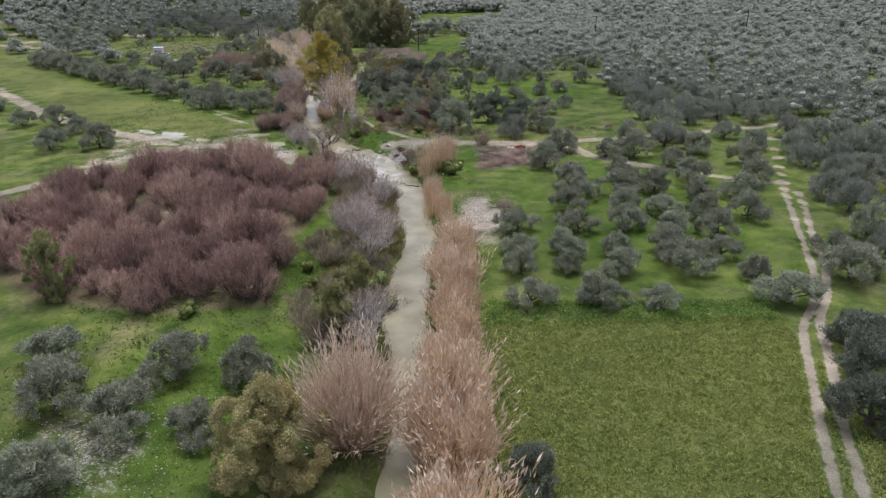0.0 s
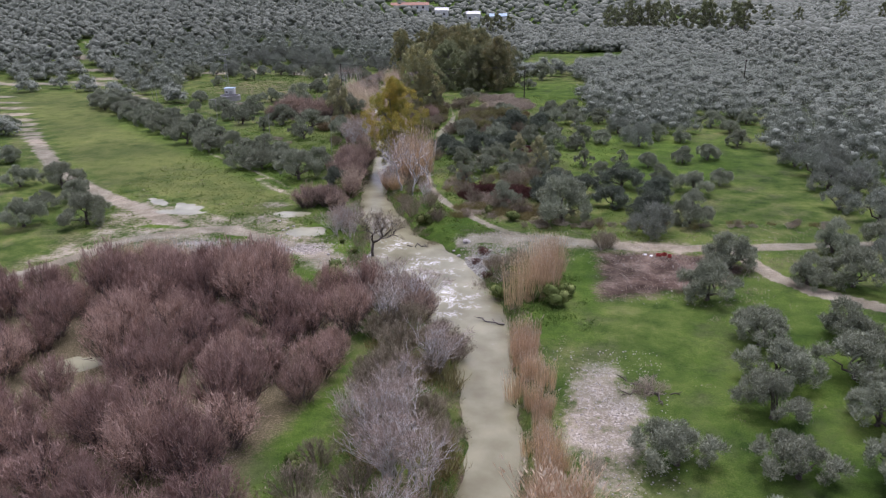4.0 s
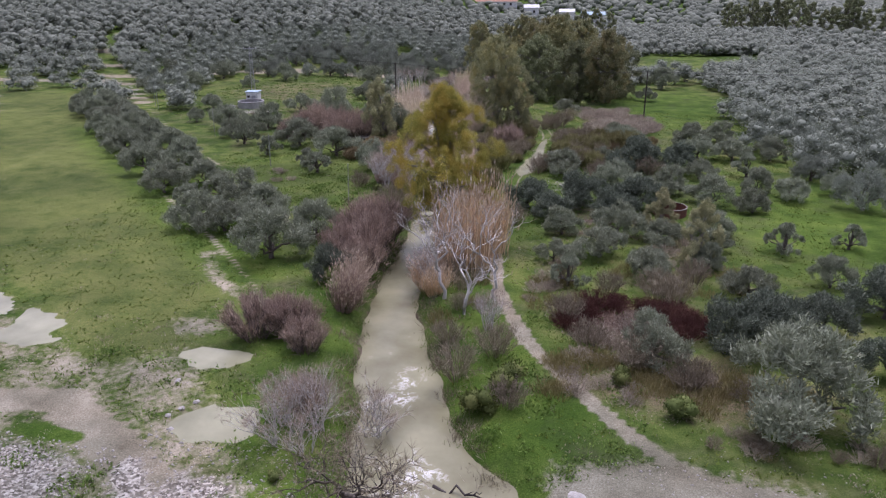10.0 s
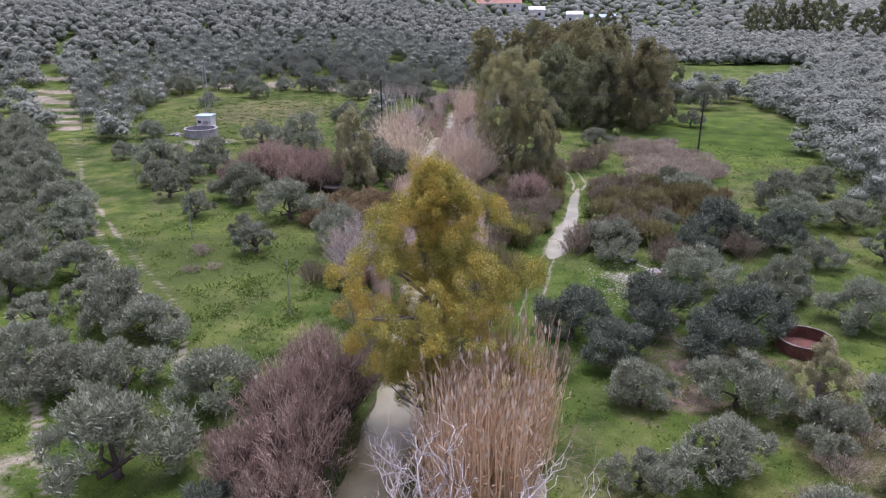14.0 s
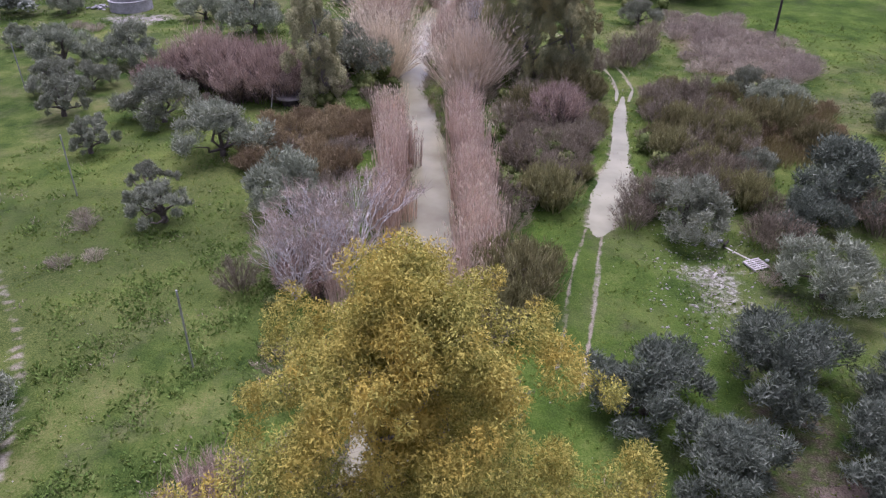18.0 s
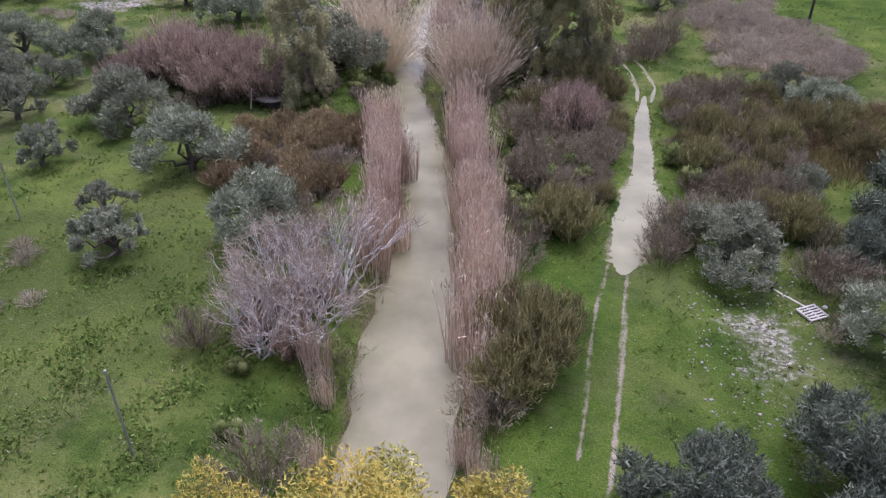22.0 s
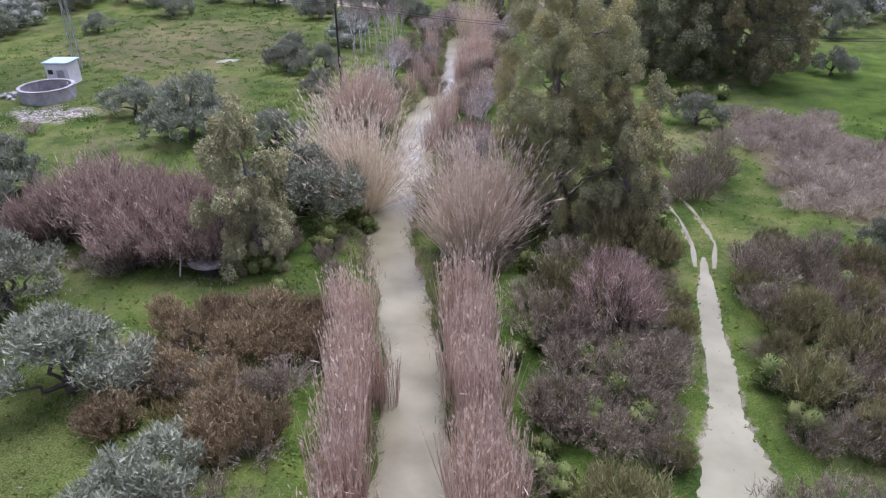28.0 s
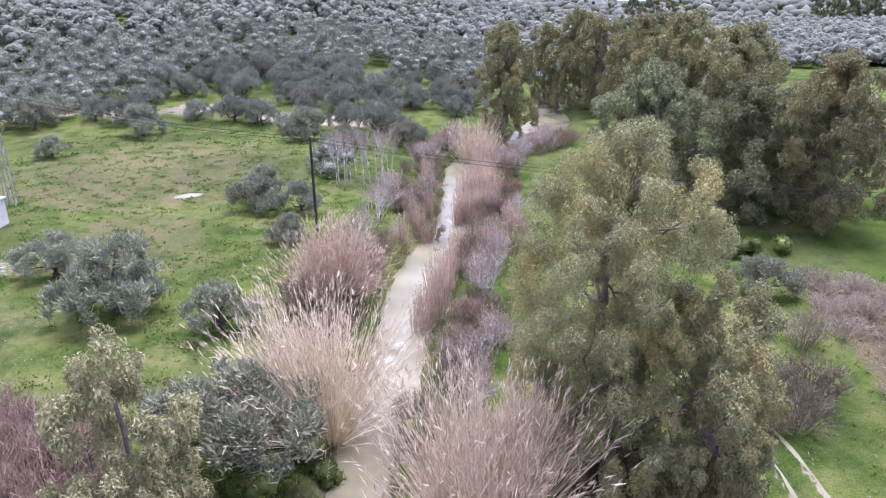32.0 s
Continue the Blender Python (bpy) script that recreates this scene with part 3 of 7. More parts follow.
def blades(pile, B, T, W, droop, rng, m=0):
    """Bent stalks from base B to tip T, width W, sagging by droop."""
    n = len(B)
    D = T - B
    S = unit(np.cross(D, rng.normal(size=B.shape))) * (np.broadcast_to(W, (n,))[:, None] / 2)
    M = B + D * 0.55 + np.array([0, 0, 1.0]) * np.broadcast_to(droop, (n,))[:, None]
    V = np.stack([B - S, B + S, M + S * 0.85, M - S * 0.85, T], 1)
    i = np.arange(n)[:, None] * 5
    pile.add(V, i + np.array([[0, 1, 2, 3]]), i + np.array([[3, 2, 4]]), m)


def tube(pile, path, radii, sides=6, m=0):
    """A tapered round limb along a path."""
    path = np.asarray(path, float)
    n = len(path)
    d = unit(np.gradient(path, axis=0))
    ref = np.where(np.abs(d[:, 2:3]) > 0.9, np.array([[1.0, 0, 0]]), np.array([[0, 0, 1.0]]))
    u = unit(np.cross(d, ref))
    v = np.cross(d, u)
    a = np.arange(sides) * math.tau / sides
    r = np.asarray(radii, float)[:, None, None]
    V = path[:, None] + r * (u[:, None] * np.cos(a)[None, :, None] + v[:, None] * np.sin(a)[None, :, None])
    q = [(i * sides + j, i * sides + (j + 1) % sides, (i + 1) * sides + (j + 1) % sides, (i + 1) * sides + j) for i in range(n - 1) for j in range(sides)]
    t = [((n - 1) * sides, (n - 1) * sides + j, (n - 1) * sides + j + 1) for j in range(1, sides - 1)]
    pile.add(V, q, t, m)


def ball(sub):
    bm = bmesh.new()
    bmesh.ops.create_icosphere(bm, subdivisions=sub, radius=1)
    V, F = np.array([v.co[:] for v in bm.verts]), np.array([[v.index for v in f.verts] for f in bm.faces])
    bm.free()
    return V, F


BALLS = {1: ball(2), 0: ball(1)}


def core(pile, C, R, rng, m=0, sub=1, rag=0.22):
    """The dense heart of a crown: uneven rounded masses."""
    V, F = BALLS[sub]
    for c, r in zip(C, R):
        k = 1 + rng.uniform(-rag, rag, (len(V), 1))
        pile.add(c + V * k * r, T=F, m=m)


def part(name, data, parent, label="", mats=None):
    """One mesh object under a thing or a part."""
    if isinstance(data, bmesh.types.BMesh):
        me = bpy.data.meshes.new(name)
        data.to_mesh(me)
        data.free()
        for m in mats or ():
            me.materials.append(m)
        data = me
    ob = new(name, data)
    ob.parent = parent
    if label:
        ob["label"] = label
    return ob


def thing(name, label, category, group="", m=None):
    ob = tagged(new(name), label, category, group)
    ob.empty_display_size = 0.3
    if m is not None:
        ob.matrix_world = m
    return ob


def solid(name, data, mat, label, category, group="", kind=""):
    """A top-level thing of one mesh."""
    if isinstance(data, bmesh.types.BMesh):
        me = bpy.data.meshes.new(name)
        data.to_mesh(me)
        data.free()
        me.materials.append(mat)
        data = me
    return tagged(new(name, data), label, category, group, kind)


def stand(x, y, size=1.0, turn=None, rng=random, sink=0.05, tall=1.0):
    """A pose on the ground."""
    turn = rng.uniform(0, 360) if turn is None else turn
    return pose(x, y, ground_z(x, y) - sink, 0, 0, turn) @ Matrix.Diagonal((size, size, size * tall, 1))


# ---- ground, one sheet to the horizon ----
def steps(lo, hi, fine, far_lo, far_hi, grow=1.16):
    mid = list(np.arange(lo, hi + fine / 2, fine))
    up, s = [mid[-1]], fine
    while up[-1] < far_hi:
        s = min(s * grow, 260)
        up.append(up[-1] + s)
    down, s = [mid[0]], fine
    while down[-1] > far_lo:
        s = min(s * grow, 260)
        down.append(down[-1] - s)
    return np.array(down[:0:-1] + mid + up[1:])


def build_ground():
    xs, ys = steps(-82, 42, 0.5, -4500, 4500), steps(26, 236, 0.55, -900, 4800)
    xs = np.union1d(xs[(xs < -24) | (xs > -16)], np.arange(-24, -15.9, 0.2))
    ys = np.union1d(ys[(ys < 168) | (ys > 200)], np.arange(168, 200.1, 0.3))
    X, Y = np.meshgrid(xs, ys)
    Z = height(X, Y)
    nx, ny = len(xs), len(ys)
    i = (np.arange(ny - 1)[:, None] * nx + np.arange(nx - 1)[None]).ravel()
    me = mesh_of("ground", np.stack([X, Y, Z], -1).reshape(-1, 3), np.stack([i, i + 1, i + nx + 1, i + nx], 1), mats=[GROUND], smooth_faces=True)
    dirt, gravel, brown, dry = (np.zeros(X.shape) for _ in range(4))
    near = (X > -200) & (X < 120) & (Y > 0) & (Y < 330)
    xn, yn = X[near], Y[near]

    def put(target, v):
        target[near] = np.maximum(target[near], v)

    for w, line in TRACKS:
        d = to_line(xn, yn, line)[0]
        put(dirt, (1.05 if w > 0.31 else 0.74) * smooth((w + 0.3 - d) / 0.6) if w != 0.33 else 0.74 * smooth((0.22 - d) / 0.2))
        if w > 1:
            put(dirt, 0.36 * smooth((w + 1.8 - d) / 1.8))
    put(dirt, 0.48 * smooth(1 - np.hypot(xn + 45, yn - 116) / 11) + 0.0)
    put(dirt, 0.75 * smooth(1 - np.hypot((xn + 23) / 1.2, yn - 106) / 7))
    put(dirt, 0.95 * smooth(1.35 - np.hypot((xn + 4.6) / 6.5, (yn - 114.4) / 2.6)))
    put(gravel, 0.8 * smooth(1 - np.hypot((xn + 25.5) / 1.1, (yn - 108.5) / 0.8) / 4.5))
    put(gravel, 0.95 * smooth(1.35 - np.hypot((xn + 37) / 6.5, (yn - 107.4) / 3.0)))
    put(gravel, 0.95 * smooth(1.4 - np.hypot((xn + 16.6) / 1.8, (yn - 98.8) / 2.0)))
    put(gravel, 0.8 * smooth(1.3 - to_line(xn, yn, [(-30, 109.6), (-27.6, 106.4)])[0] / 1.0))
    put(gravel, 0.95 * smooth(1.3 - np.hypot((xn + 6.6) / 2.0, (yn - 107.3) / 4.6)))
    put(dirt, 0.85 * smooth(1.2 - np.hypot((xn + 21.5) / 4, (yn - 103.8) / 2.6)))
    put(gravel, 0.44 * smooth(1.25 - np.hypot((xn - 4.4) / 3.6, (yn - 79) / 9)))
    put(dirt, 0.72 * smooth(1.3 - np.hypot((xn - 4.4) / 3.8, (yn - 79) / 10)))
    put(gravel, 0.45 * smooth(1.2 - np.hypot((xn + 15.2) / 2.8, (yn - 168) / 6)))
    put(gravel, 0.66 * smooth(1.2 - np.hypot((xn + 78) / 7, (yn - 209) / 4)))
    put(gravel, 0.5 * smooth(1.2 - np.hypot((xn + 24) / 7, (yn - 37) / 9)))
    put(dirt, 0.6 * smooth(1.3 - np.hypot((xn + 35.5) / 3, (yn - 124) / 2.2)))
    put(dirt, 0.5 * smooth(1.2 - to_line(xn, yn, [(-43, 137), (-39, 132), (-31, 127)])[0] / 1.4))
    put(dirt, 0.5 * smooth(1.2 - np.hypot((xn + 33) / 3, (yn - 118) / 3)))
    put(dirt, 0.5 * plot(xn, yn, FORD_WEST, 2.5))
    put(dirt, 0.6 * plot(xn, yn, FORD_EAST, 1.5))
    put(brown, 0.95 * plot(xn, yn, BROWN_PLOT, 2.0))
    fd, fw = to_line(xn, yn, FLOOD_LINE)
    put(dirt, 0.5 * smooth((fw * 1.35 + 0.4 - fd) / 0.7) * (fw > 0.2))
    put(brown, 1.1 * smooth(1.35 - np.hypot((xn + 6.8) / 4.8, (yn - 131.4) / 3.6)))
    d, w = to_line(xn, yn, RIVER_LINE)
    put(brown, 0.8 * smooth((w + 0.5 - d) / 1.0))
    put(dry, 0.9 * plot(xn, yn, BRUSH_PLOT, 1.5))
    put(dry, 0.75 * plot(xn, yn, STRAW_PLOT, 1.5))
    # no bare soil here: brown paints the shade under the dense olives
    put(brown, 0.55 * smooth(1.3 - np.hypot((xn + 10) / 8, (yn - 155) / 9)))
    put(dry, 0.36 * smooth(1.3 - np.hypot((xn + 9) / 6, (yn - 176) / 4)))
    put(dry, 0.62 * smooth(1.3 - np.hypot((xn + 3) / 10, (yn - 124) / 5)))
    put(dry, 0.36 * smooth(1.3 - np.hypot((xn + 5) / 9, (yn - 139) / 6)))
    put(dry, 0.6 * smooth(1.2 - np.hypot((xn + 3) / 5, (yn - 148) / 5)))
    put(dry, 0.5 * smooth(1.4 - np.hypot((xn + 82) / 20, (yn - 238) / 20)))
    put(dry, 0.5 * smooth(1.3 - np.hypot((xn + 70) / 10, (yn - 218) / 12)))
    put(dry, 0.85 * plot(xn, yn, THICKET, 2))
    field = np.zeros(X.shape)
    put(field, 0.8 * plot(xn, yn, FIELD_WEST, 2))
    put(field, 0.95 * plot(xn, yn, FIELD_EAST, 1))
    put(field, 0.45 * plot(xn, yn, CLEARING, 5))
    put(field, 0.95 * smooth(1.4 - np.hypot((xn + 47) / 9, (yn - 166) / 15)))
    lush = np.zeros(X.shape)
    put(lush, 0.75 * smooth(1 - np.abs(to_line(xn, yn, [(-14, 60), (-15.5, 80)])[0]) / 4))
    put(lush, 0.9 * smooth(1.4 - np.hypot((xn - 4.2) / 2.4, (yn - 103) / 9)))
    for x, y, a, b in ((-21.3, 108.8, 3.0, 2.2), (-35.6, 111.0, 3.4, 0.9), (-27.6, 104.6, 2.4, 2.6), (-46, 113.6, 4, 1.0), (-13.5, 119.5, 3.4, 5.5), (-26, 117, 2.5, 2.0)):
        put(lush, 0.95 * smooth(1.4 - np.hypot((xn - x) / a, (yn - y) / b)))
    put(lush, 0.7 * smooth((np.where(xn < -32, 4.0, 6.5) - np.abs(d - w - 3)) / 5) * (np.abs(yn - 150) < 60))
    put(lush, 0.6 * smooth(1.3 - to_line(xn, yn, [(-95, 185), (-60, 155), (-38, 135)])[0] / 6))
    put(lush, 0.5 * smooth(1.4 - np.hypot((xn + 20) / 8, (yn - 168) / 24)))
    # deep green grass, laid here also to darken that painted olive shade
    put(lush, 0.75 * smooth(1.4 - np.hypot((xn + 12) / 9, (yn - 156) / 10)))
    put(lush, 0.7 * smooth(1.4 - np.hypot((xn - 18) / 20, (yn - 158) / 22)))
    put(lush, 0.7 * smooth(1.4 - np.hypot((xn + 2) / 14, (yn - 232) / 26)))
    put(lush, 0.62 * smooth(1.4 - np.hypot((xn - 24) / 20, (yn - 82) / 28)))
    put(lush, 0.9 * smooth(1.4 - np.hypot((xn + 11) / 4.5, (yn - 118.5) / 4)))
    put(lush, 0.8 * smooth(1.4 - np.hypot((xn + 18) / 8, (yn - 44) / 14)))
    put(lush, 0.35 * smooth(1.4 - np.hypot((xn + 48) / 14, (yn - 168) / 20)))
    # green strips break up the gravel at the ford
    strip = np.clip(lush[near] - 0.6, 0, 1) * 2.2 * (np.abs(yn - 109) < 12)
    dirt[near] *= 1 - np.clip(strip, 0, 0.8)
    gravel[near] *= 1 - np.clip(strip, 0, 0.8)
    far = np.hypot(X + 6, Y - 80)
    lush = np.maximum(lush, 0.7 * smooth((np.hypot(X + 15, Y - 140) - 150) / 90))
    one = np.ones(X.size)
    for key, (a, b, c) in {"cover": (dirt, gravel, field), "soil": (brown, dry, lush)}.items():
        at = me.attributes.new(key, "FLOAT_COLOR", "POINT")
        at.data.foreach_set("color", np.stack([a.ravel(), b.ravel(), c.ravel(), one], 1).astype(np.float32).ravel())
    return tagged(new("ground", me), "green winter meadow with dirt tracks, gravel and bare earth", "ground", kind="structure")


build_ground()


def build_river():
    line = RIVER_LINE
    seg = np.concatenate([[0], np.cumsum(np.hypot(*np.diff(line[:, :2], axis=0).T))])
    s = np.arange(0, seg[-1], 0.6)
    c = np.stack([np.interp(s, seg, line[:, k]) for k in range(3)], 1)
    for _ in range(4):
        c[1:-1] = (c[:-2] + 2 * c[1:-1] + c[2:]) / 4
    d = unit(np.gradient(c[:, :2], axis=0))
    nrm = np.stack([d[:, 1], -d[:, 0]], 1)
    across = np.linspace(-1, 1, 19)
    V = np.zeros((len(s), 19, 3))
    V[..., :2] = c[:, None, :2] + nrm[:, None] * (across[None, :, None] * (c[:, None, 2:] + 1.8))
    X, Y = V[..., 0], V[..., 1]
    rapid = np.zeros(X.shape)
    for x, y, a, b in ((-17.0, 112.5, 2.6, 4.0), (-12.6, 106.0, 5.2, 6.0), (-8.4, 99.4, 3.6, 6.0), (-20, 119, 2.2, 6), (-42.6, 209, 0.9, 5.0), (-45.4, 233, 0.9, 4), (-44.0, 265, 3, 2.2)):
        rapid = np.maximum(rapid, smooth(1.3 - np.hypot((X - x) / a, (Y - y) / b)))
    V[..., 2] = WATER_Z + 0.004 * waves(X, Y, 1.6, 4) + rapid * 0.07 * waves(X, Y, 0.9, 6)
    n, k = V.shape[:2]
    i = (np.arange(n - 1)[:, None] * k + np.arange(k - 1)[None]).ravel()
    me = mesh_of("river", V.reshape(-1, 3), np.stack([i, i + 1, i + k + 1, i + k], 1), mats=[RIVER], smooth_faces=True)
    at = me.attributes.new("rapid", "FLOAT", "POINT")
    at.data.foreach_set("value", rapid.ravel().astype(np.float32))
    tagged(new("water", me), "muddy beige stream with white rapids at the ford", "river", kind="structure")


build_river()

c, w = FLOOD_LINE[:, :2], FLOOD_LINE[:, 2:] * 1.5
me = mesh_of("puddle", np.concatenate([np.c_[c - w * [1, 0], np.full(len(c), -0.035)], np.c_[c + w * [1, 0], np.full(len(c), -0.035)]]), [(i, i + 8, i + 9, i + 1) for i in range(7)], mats=[PUDDLE])
tagged(new("puddle", me), "long milky brown puddle flooding the wheel track", "puddle", "rain puddles", "structure")
for n, p in enumerate(PUDDLES):
    a = np.arange(40) * math.tau / 40
    c, s = math.cos(radians(p[4])), math.sin(radians(p[4]))
    u, v = 1.5 * p[2] * np.cos(a), 1.5 * p[3] * np.sin(a)
    ring = np.stack([p[0] + u * c - v * s, p[1] + u * s + v * c, np.full(40, -0.035 + 0.004 * n)], 1)
    V = np.concatenate([ring, [[p[0], p[1], -0.035 + 0.004 * n]]])
    me = mesh_of("puddle", V, tris=[(i, (i + 1) % 40, 40) for i in range(40)], mats=[PUDDLE])
    tagged(new("puddle", me), "shallow puddle of milky brown rain water on the ground", "puddle", "rain puddles", "structure")


def wet_rut(line, half):
    """Water standing in a wheel rut."""
    line = np.array(line, float)
    seg = np.concatenate([[0], np.cumsum(np.hypot(*np.diff(line, axis=0).T))])
    k = np.arange(0, seg[-1], 0.3)
    c = np.stack([np.interp(k, seg, line[:, 0]), np.interp(k, seg, line[:, 1])], 1)
    d = unit(np.gradient(c, axis=0))
    nrm = np.stack([d[:, 1], -d[:, 0]], 1)
    w = (half * (0.8 + 0.5 * np.sin(k * 1.3) * np.sin(k * 0.7)))[:, None]
    a, b = c + nrm * w, c - nrm * w
    z = np.maximum(height(c[:, 0], c[:, 1]), -0.02) + 0.025
    n = len(c)
    V = np.concatenate([np.c_[a, z], np.c_[b, z]])
    me = mesh_of("puddle", V, [(i, i + n, i + n + 1, i + 1) for i in range(n - 1)], mats=[PUDDLE])
    tagged(new("puddle", me), "rain water standing in a wheel rut", "puddle", "rain puddles", "structure")


wet_rut([(-21.4, 194), (-21.5, 197), (-22.2, 200), (-23.2, 202.8), (-24.9, 206), (-27, 209.4)], 0.13)
wet_rut([(-20.4, 194), (-20.2, 197), (-20.8, 200), (-21.8, 202.8), (-23.6, 206.3)], 0.12)


# ---- plants ----
def crown_points(C, R, n, rng, shell=(0.82, 1.1), cull=0.78):
    """Points over the outside of overlapping rounded masses, with their outward way."""
    C, R = np.asarray(C), np.asarray(R)
    if R.ndim == 1:
        R = np.repeat(R[:, None], 3, 1)
    w = R.mean(1) ** 2
    P = np.zeros((0, 3))
    N = np.zeros((0, 3))
    for _ in range(4):
        k = rng.choice(len(C), n, p=w / w.sum())
        u = unit(rng.normal(size=(n, 3)))
        p = C[k] + u * R[k] * rng.uniform(*shell, (n, 1))
        far = np.ones(n, bool)
        for c, r in zip(C, R) if len(C) < 130 else ():
            far &= np.linalg.norm((p - c) / r, axis=1) > cull
        P, N = np.concatenate([P, p[far]]), np.concatenate([N, unit(u / R[k])[far]])
        if len(P) >= n:
            break
    return P[:n], N[:n]


def limb(a, b, sag, rng, n=5):
    k = np.linspace(0, 1, n)[:, None]
    p = np.asarray(a) + (np.asarray(b) - np.asarray(a)) * k
    p = p + rng.normal(size=p.shape) * sag * np.sin(k * math.pi)
    return p


def olive_meshes(seed, count=1300, n_lobes=9, open_crown=False, far=False):
    """A broad low crown of heaped tufts on a short forked trunk."""
    rng = np.random.RandomState(seed)
    C, R, heart, ways = [], [], [], []
    for i in range(n_lobes):
        a = i * math.tau / n_lobes * (2 if n_lobes % 2 else 1) + rng.uniform(-0.4, 0.4)
        ring = rng.uniform(0.8, 1.45) if i % 3 else rng.uniform(0, 0.5)
        c = np.array([math.cos(a) * ring, math.sin(a) * ring, rng.uniform(0.9, 1.75) + (0.85 if i % 3 == 0 else 0)])
        r = rng.uniform(0.66, 0.95) * (0.62 if open_crown else 1.0)
        heart.append((c, r))
        ways.append(c)
        if far:
            C.append(c), R.append((r, r, r * 0.85))
            continue
        # tufts stand out from each mass, mostly upwards and outwards
        for j in range(10 if not open_crown else 6):
            w = unit(rng.normal(size=3) + np.array([math.cos(a) * 0.7, math.sin(a) * 0.7, 0.55]))
            q = r * rng.uniform(0.3, 0.5)
            C.append(c + w * r * rng.uniform(0.65, 1.05))
            R.append((q, q, q * 1.15))
    C, R = np.array(C), np.array(R)
    crown = Pile()
    k = 0.84 if count < 600 else 0.5
    if far:
        core(crown, [c for c, r in heart], [np.array([r, r, r * 0.85]) * k for c, r in heart], rng, 0, 1 if far != 2 else 0, 0.22)
    P, N = crown_points(C, R, count, rng, ((0.75, 1.08) if count < 600 else (0.5, 1.12)) if far else (0.35, 1.15), cull=(0.7 if count < 600 else 0.45) if far else 0.35)
    D = N * 0.7 + np.array([0, 0, 0.75]) + rng.normal(size=P.shape) * 0.4
    if far:
        k = (230 / count) ** 0.5
        flakes(crown, P, D, rng.uniform(0.3, 0.6, len(P)) * k, rng.uniform(0.2, 0.36, len(P)) * k, rng, flat=count < 1000)
    else:
        flakes(crown, P, D, rng.uniform(0.13, 0.27, len(P)), rng.uniform(0.04, 0.065, len(P)), rng)
    trunk = Pile()
    top = np.array([rng.uniform(-0.1, 0.1), rng.uniform(-0.1, 0.1), 0.5])
    tube(trunk, limb((0, 0, -0.3), top, 0.08, rng, 4), [0.24, 0.17, 0.14, 0.13], 7)
    for c in ways[::1 if open_crown else 2]:
        tube(trunk, limb(top, c, 0.14, rng, 4), [0.1, 0.07, 0.05, 0.03], 5)
    return trunk, crown


def olive_kind(seed, leaf, label, **kw):
    trunk, crown = olive_meshes(seed, **kw)
    ob = thing("olive_tree", label, "tree", "olive trees")
    part("trunk", trunk.mesh("trunk", [BARK], True), ob, "gnarled grey-brown trunk")
    part("crown", crown.mesh("crown", [leaf]), ob)
    return ob


def eucalyptus(name, seed, H, R, leaf, label, count, size, low=0.2, trunks=1, bark=BARK_GUM, lobes=18, hang=0.7, group="tall trees by the stream", heart=0.0, peak=2.0, waist=0.5, tall=1.3, subs=7, gap=1.0, billow=(0.22, 0.34), fill=0.6):
    rng = np.random.RandomState(seed)
    C, S = [], []
    for i in range(lobes):
        h = low + (1 - low) * ((i + 0.5) / lobes) ** 0.9
        mid = low + (1 - low) * waist
        u = (h - mid) / ((1.0 - mid) if h > mid else (low - mid) * 1.3)
        env = R * max(0.05, 1 - u ** peak)
        a = i * 2.399963 + rng.uniform(-0.4, 0.4)
        k = (rng.uniform(fill, 1.0) if i % 4 else rng.uniform(0.0, 0.3)) * max(env - 0.6 * billow[0] * R, 0.02 * R)
        r = rng.uniform(*billow) * R
        c = np.array([math.cos(a) * k, math.sin(a) * k, h * H - r * 1.1])
        # each billow is a heap of smaller tufts, denser on its upper and outer side
        for j in range(subs):
            w = unit(rng.normal(size=3) + np.array([math.cos(a) * 0.5, math.sin(a) * 0.5, 0.7]))
            q = rng.uniform(0.3, 0.48) * r
            C.append(c + w * np.array([1, 1, tall]) * r * rng.uniform(0.45, 0.95) * gap)
            S.append((q, q, q * rng.uniform(0.9, 1.2) * tall))
    C, S = np.array(C), np.array(S)
    lobes = len(C)
    ob = thing(name, label, "tree", group)
    wood, twig, crown = Pile(), Pile(), Pile()
    bases = [(rng.uniform(-0.5, 0.5) * (trunks > 1), rng.uniform(-0.5, 0.5) * (trunks > 1)) for _ in range(trunks)]
    for bx, by in bases:
        top = np.array([bx * 2, by * 2, H * 0.86])
        path = limb((bx, by, -0.4), top, 0.25, rng, 9)
        tube(wood, path, np.linspace(0.018 * H, 0.04, 9), 8)
        for i in range(0, lobes, max(trunks * 2, lobes // 26)):
            j = (i * 7 + 3) % lobes
            z = max(low * H * 0.6, C[j][2] - S[j][2] * 2.2)
            k = min(0.98, z / (H * 0.86))
            a = path[int(k * 8)]
            tube(wood, limb(a, C[j], 0.2, rng, 5), np.linspace(0.0055 * H, 0.02, 5), 5)
    if heart:
        core(crown, C, S * heart, rng, 0, 1, 0.25)
    P, N = crown_points(C, S, count, rng, (0.5, 1.15), 0.48)
    D = N * 0.6 + np.array([0, 0, -hang]) + rng.normal(size=P.shape) * 0.5
    flakes(crown, P, D, rng.uniform(0.9, 1.8, len(P)) * size, rng.uniform(0.35, 0.6, len(P)) * size, rng)
    part("trunk", wood.mesh("trunk", [bark], True), ob, "pale peeling trunk and limbs")
    part("crown", crown.mesh("crown", [leaf]), ob)
    return ob


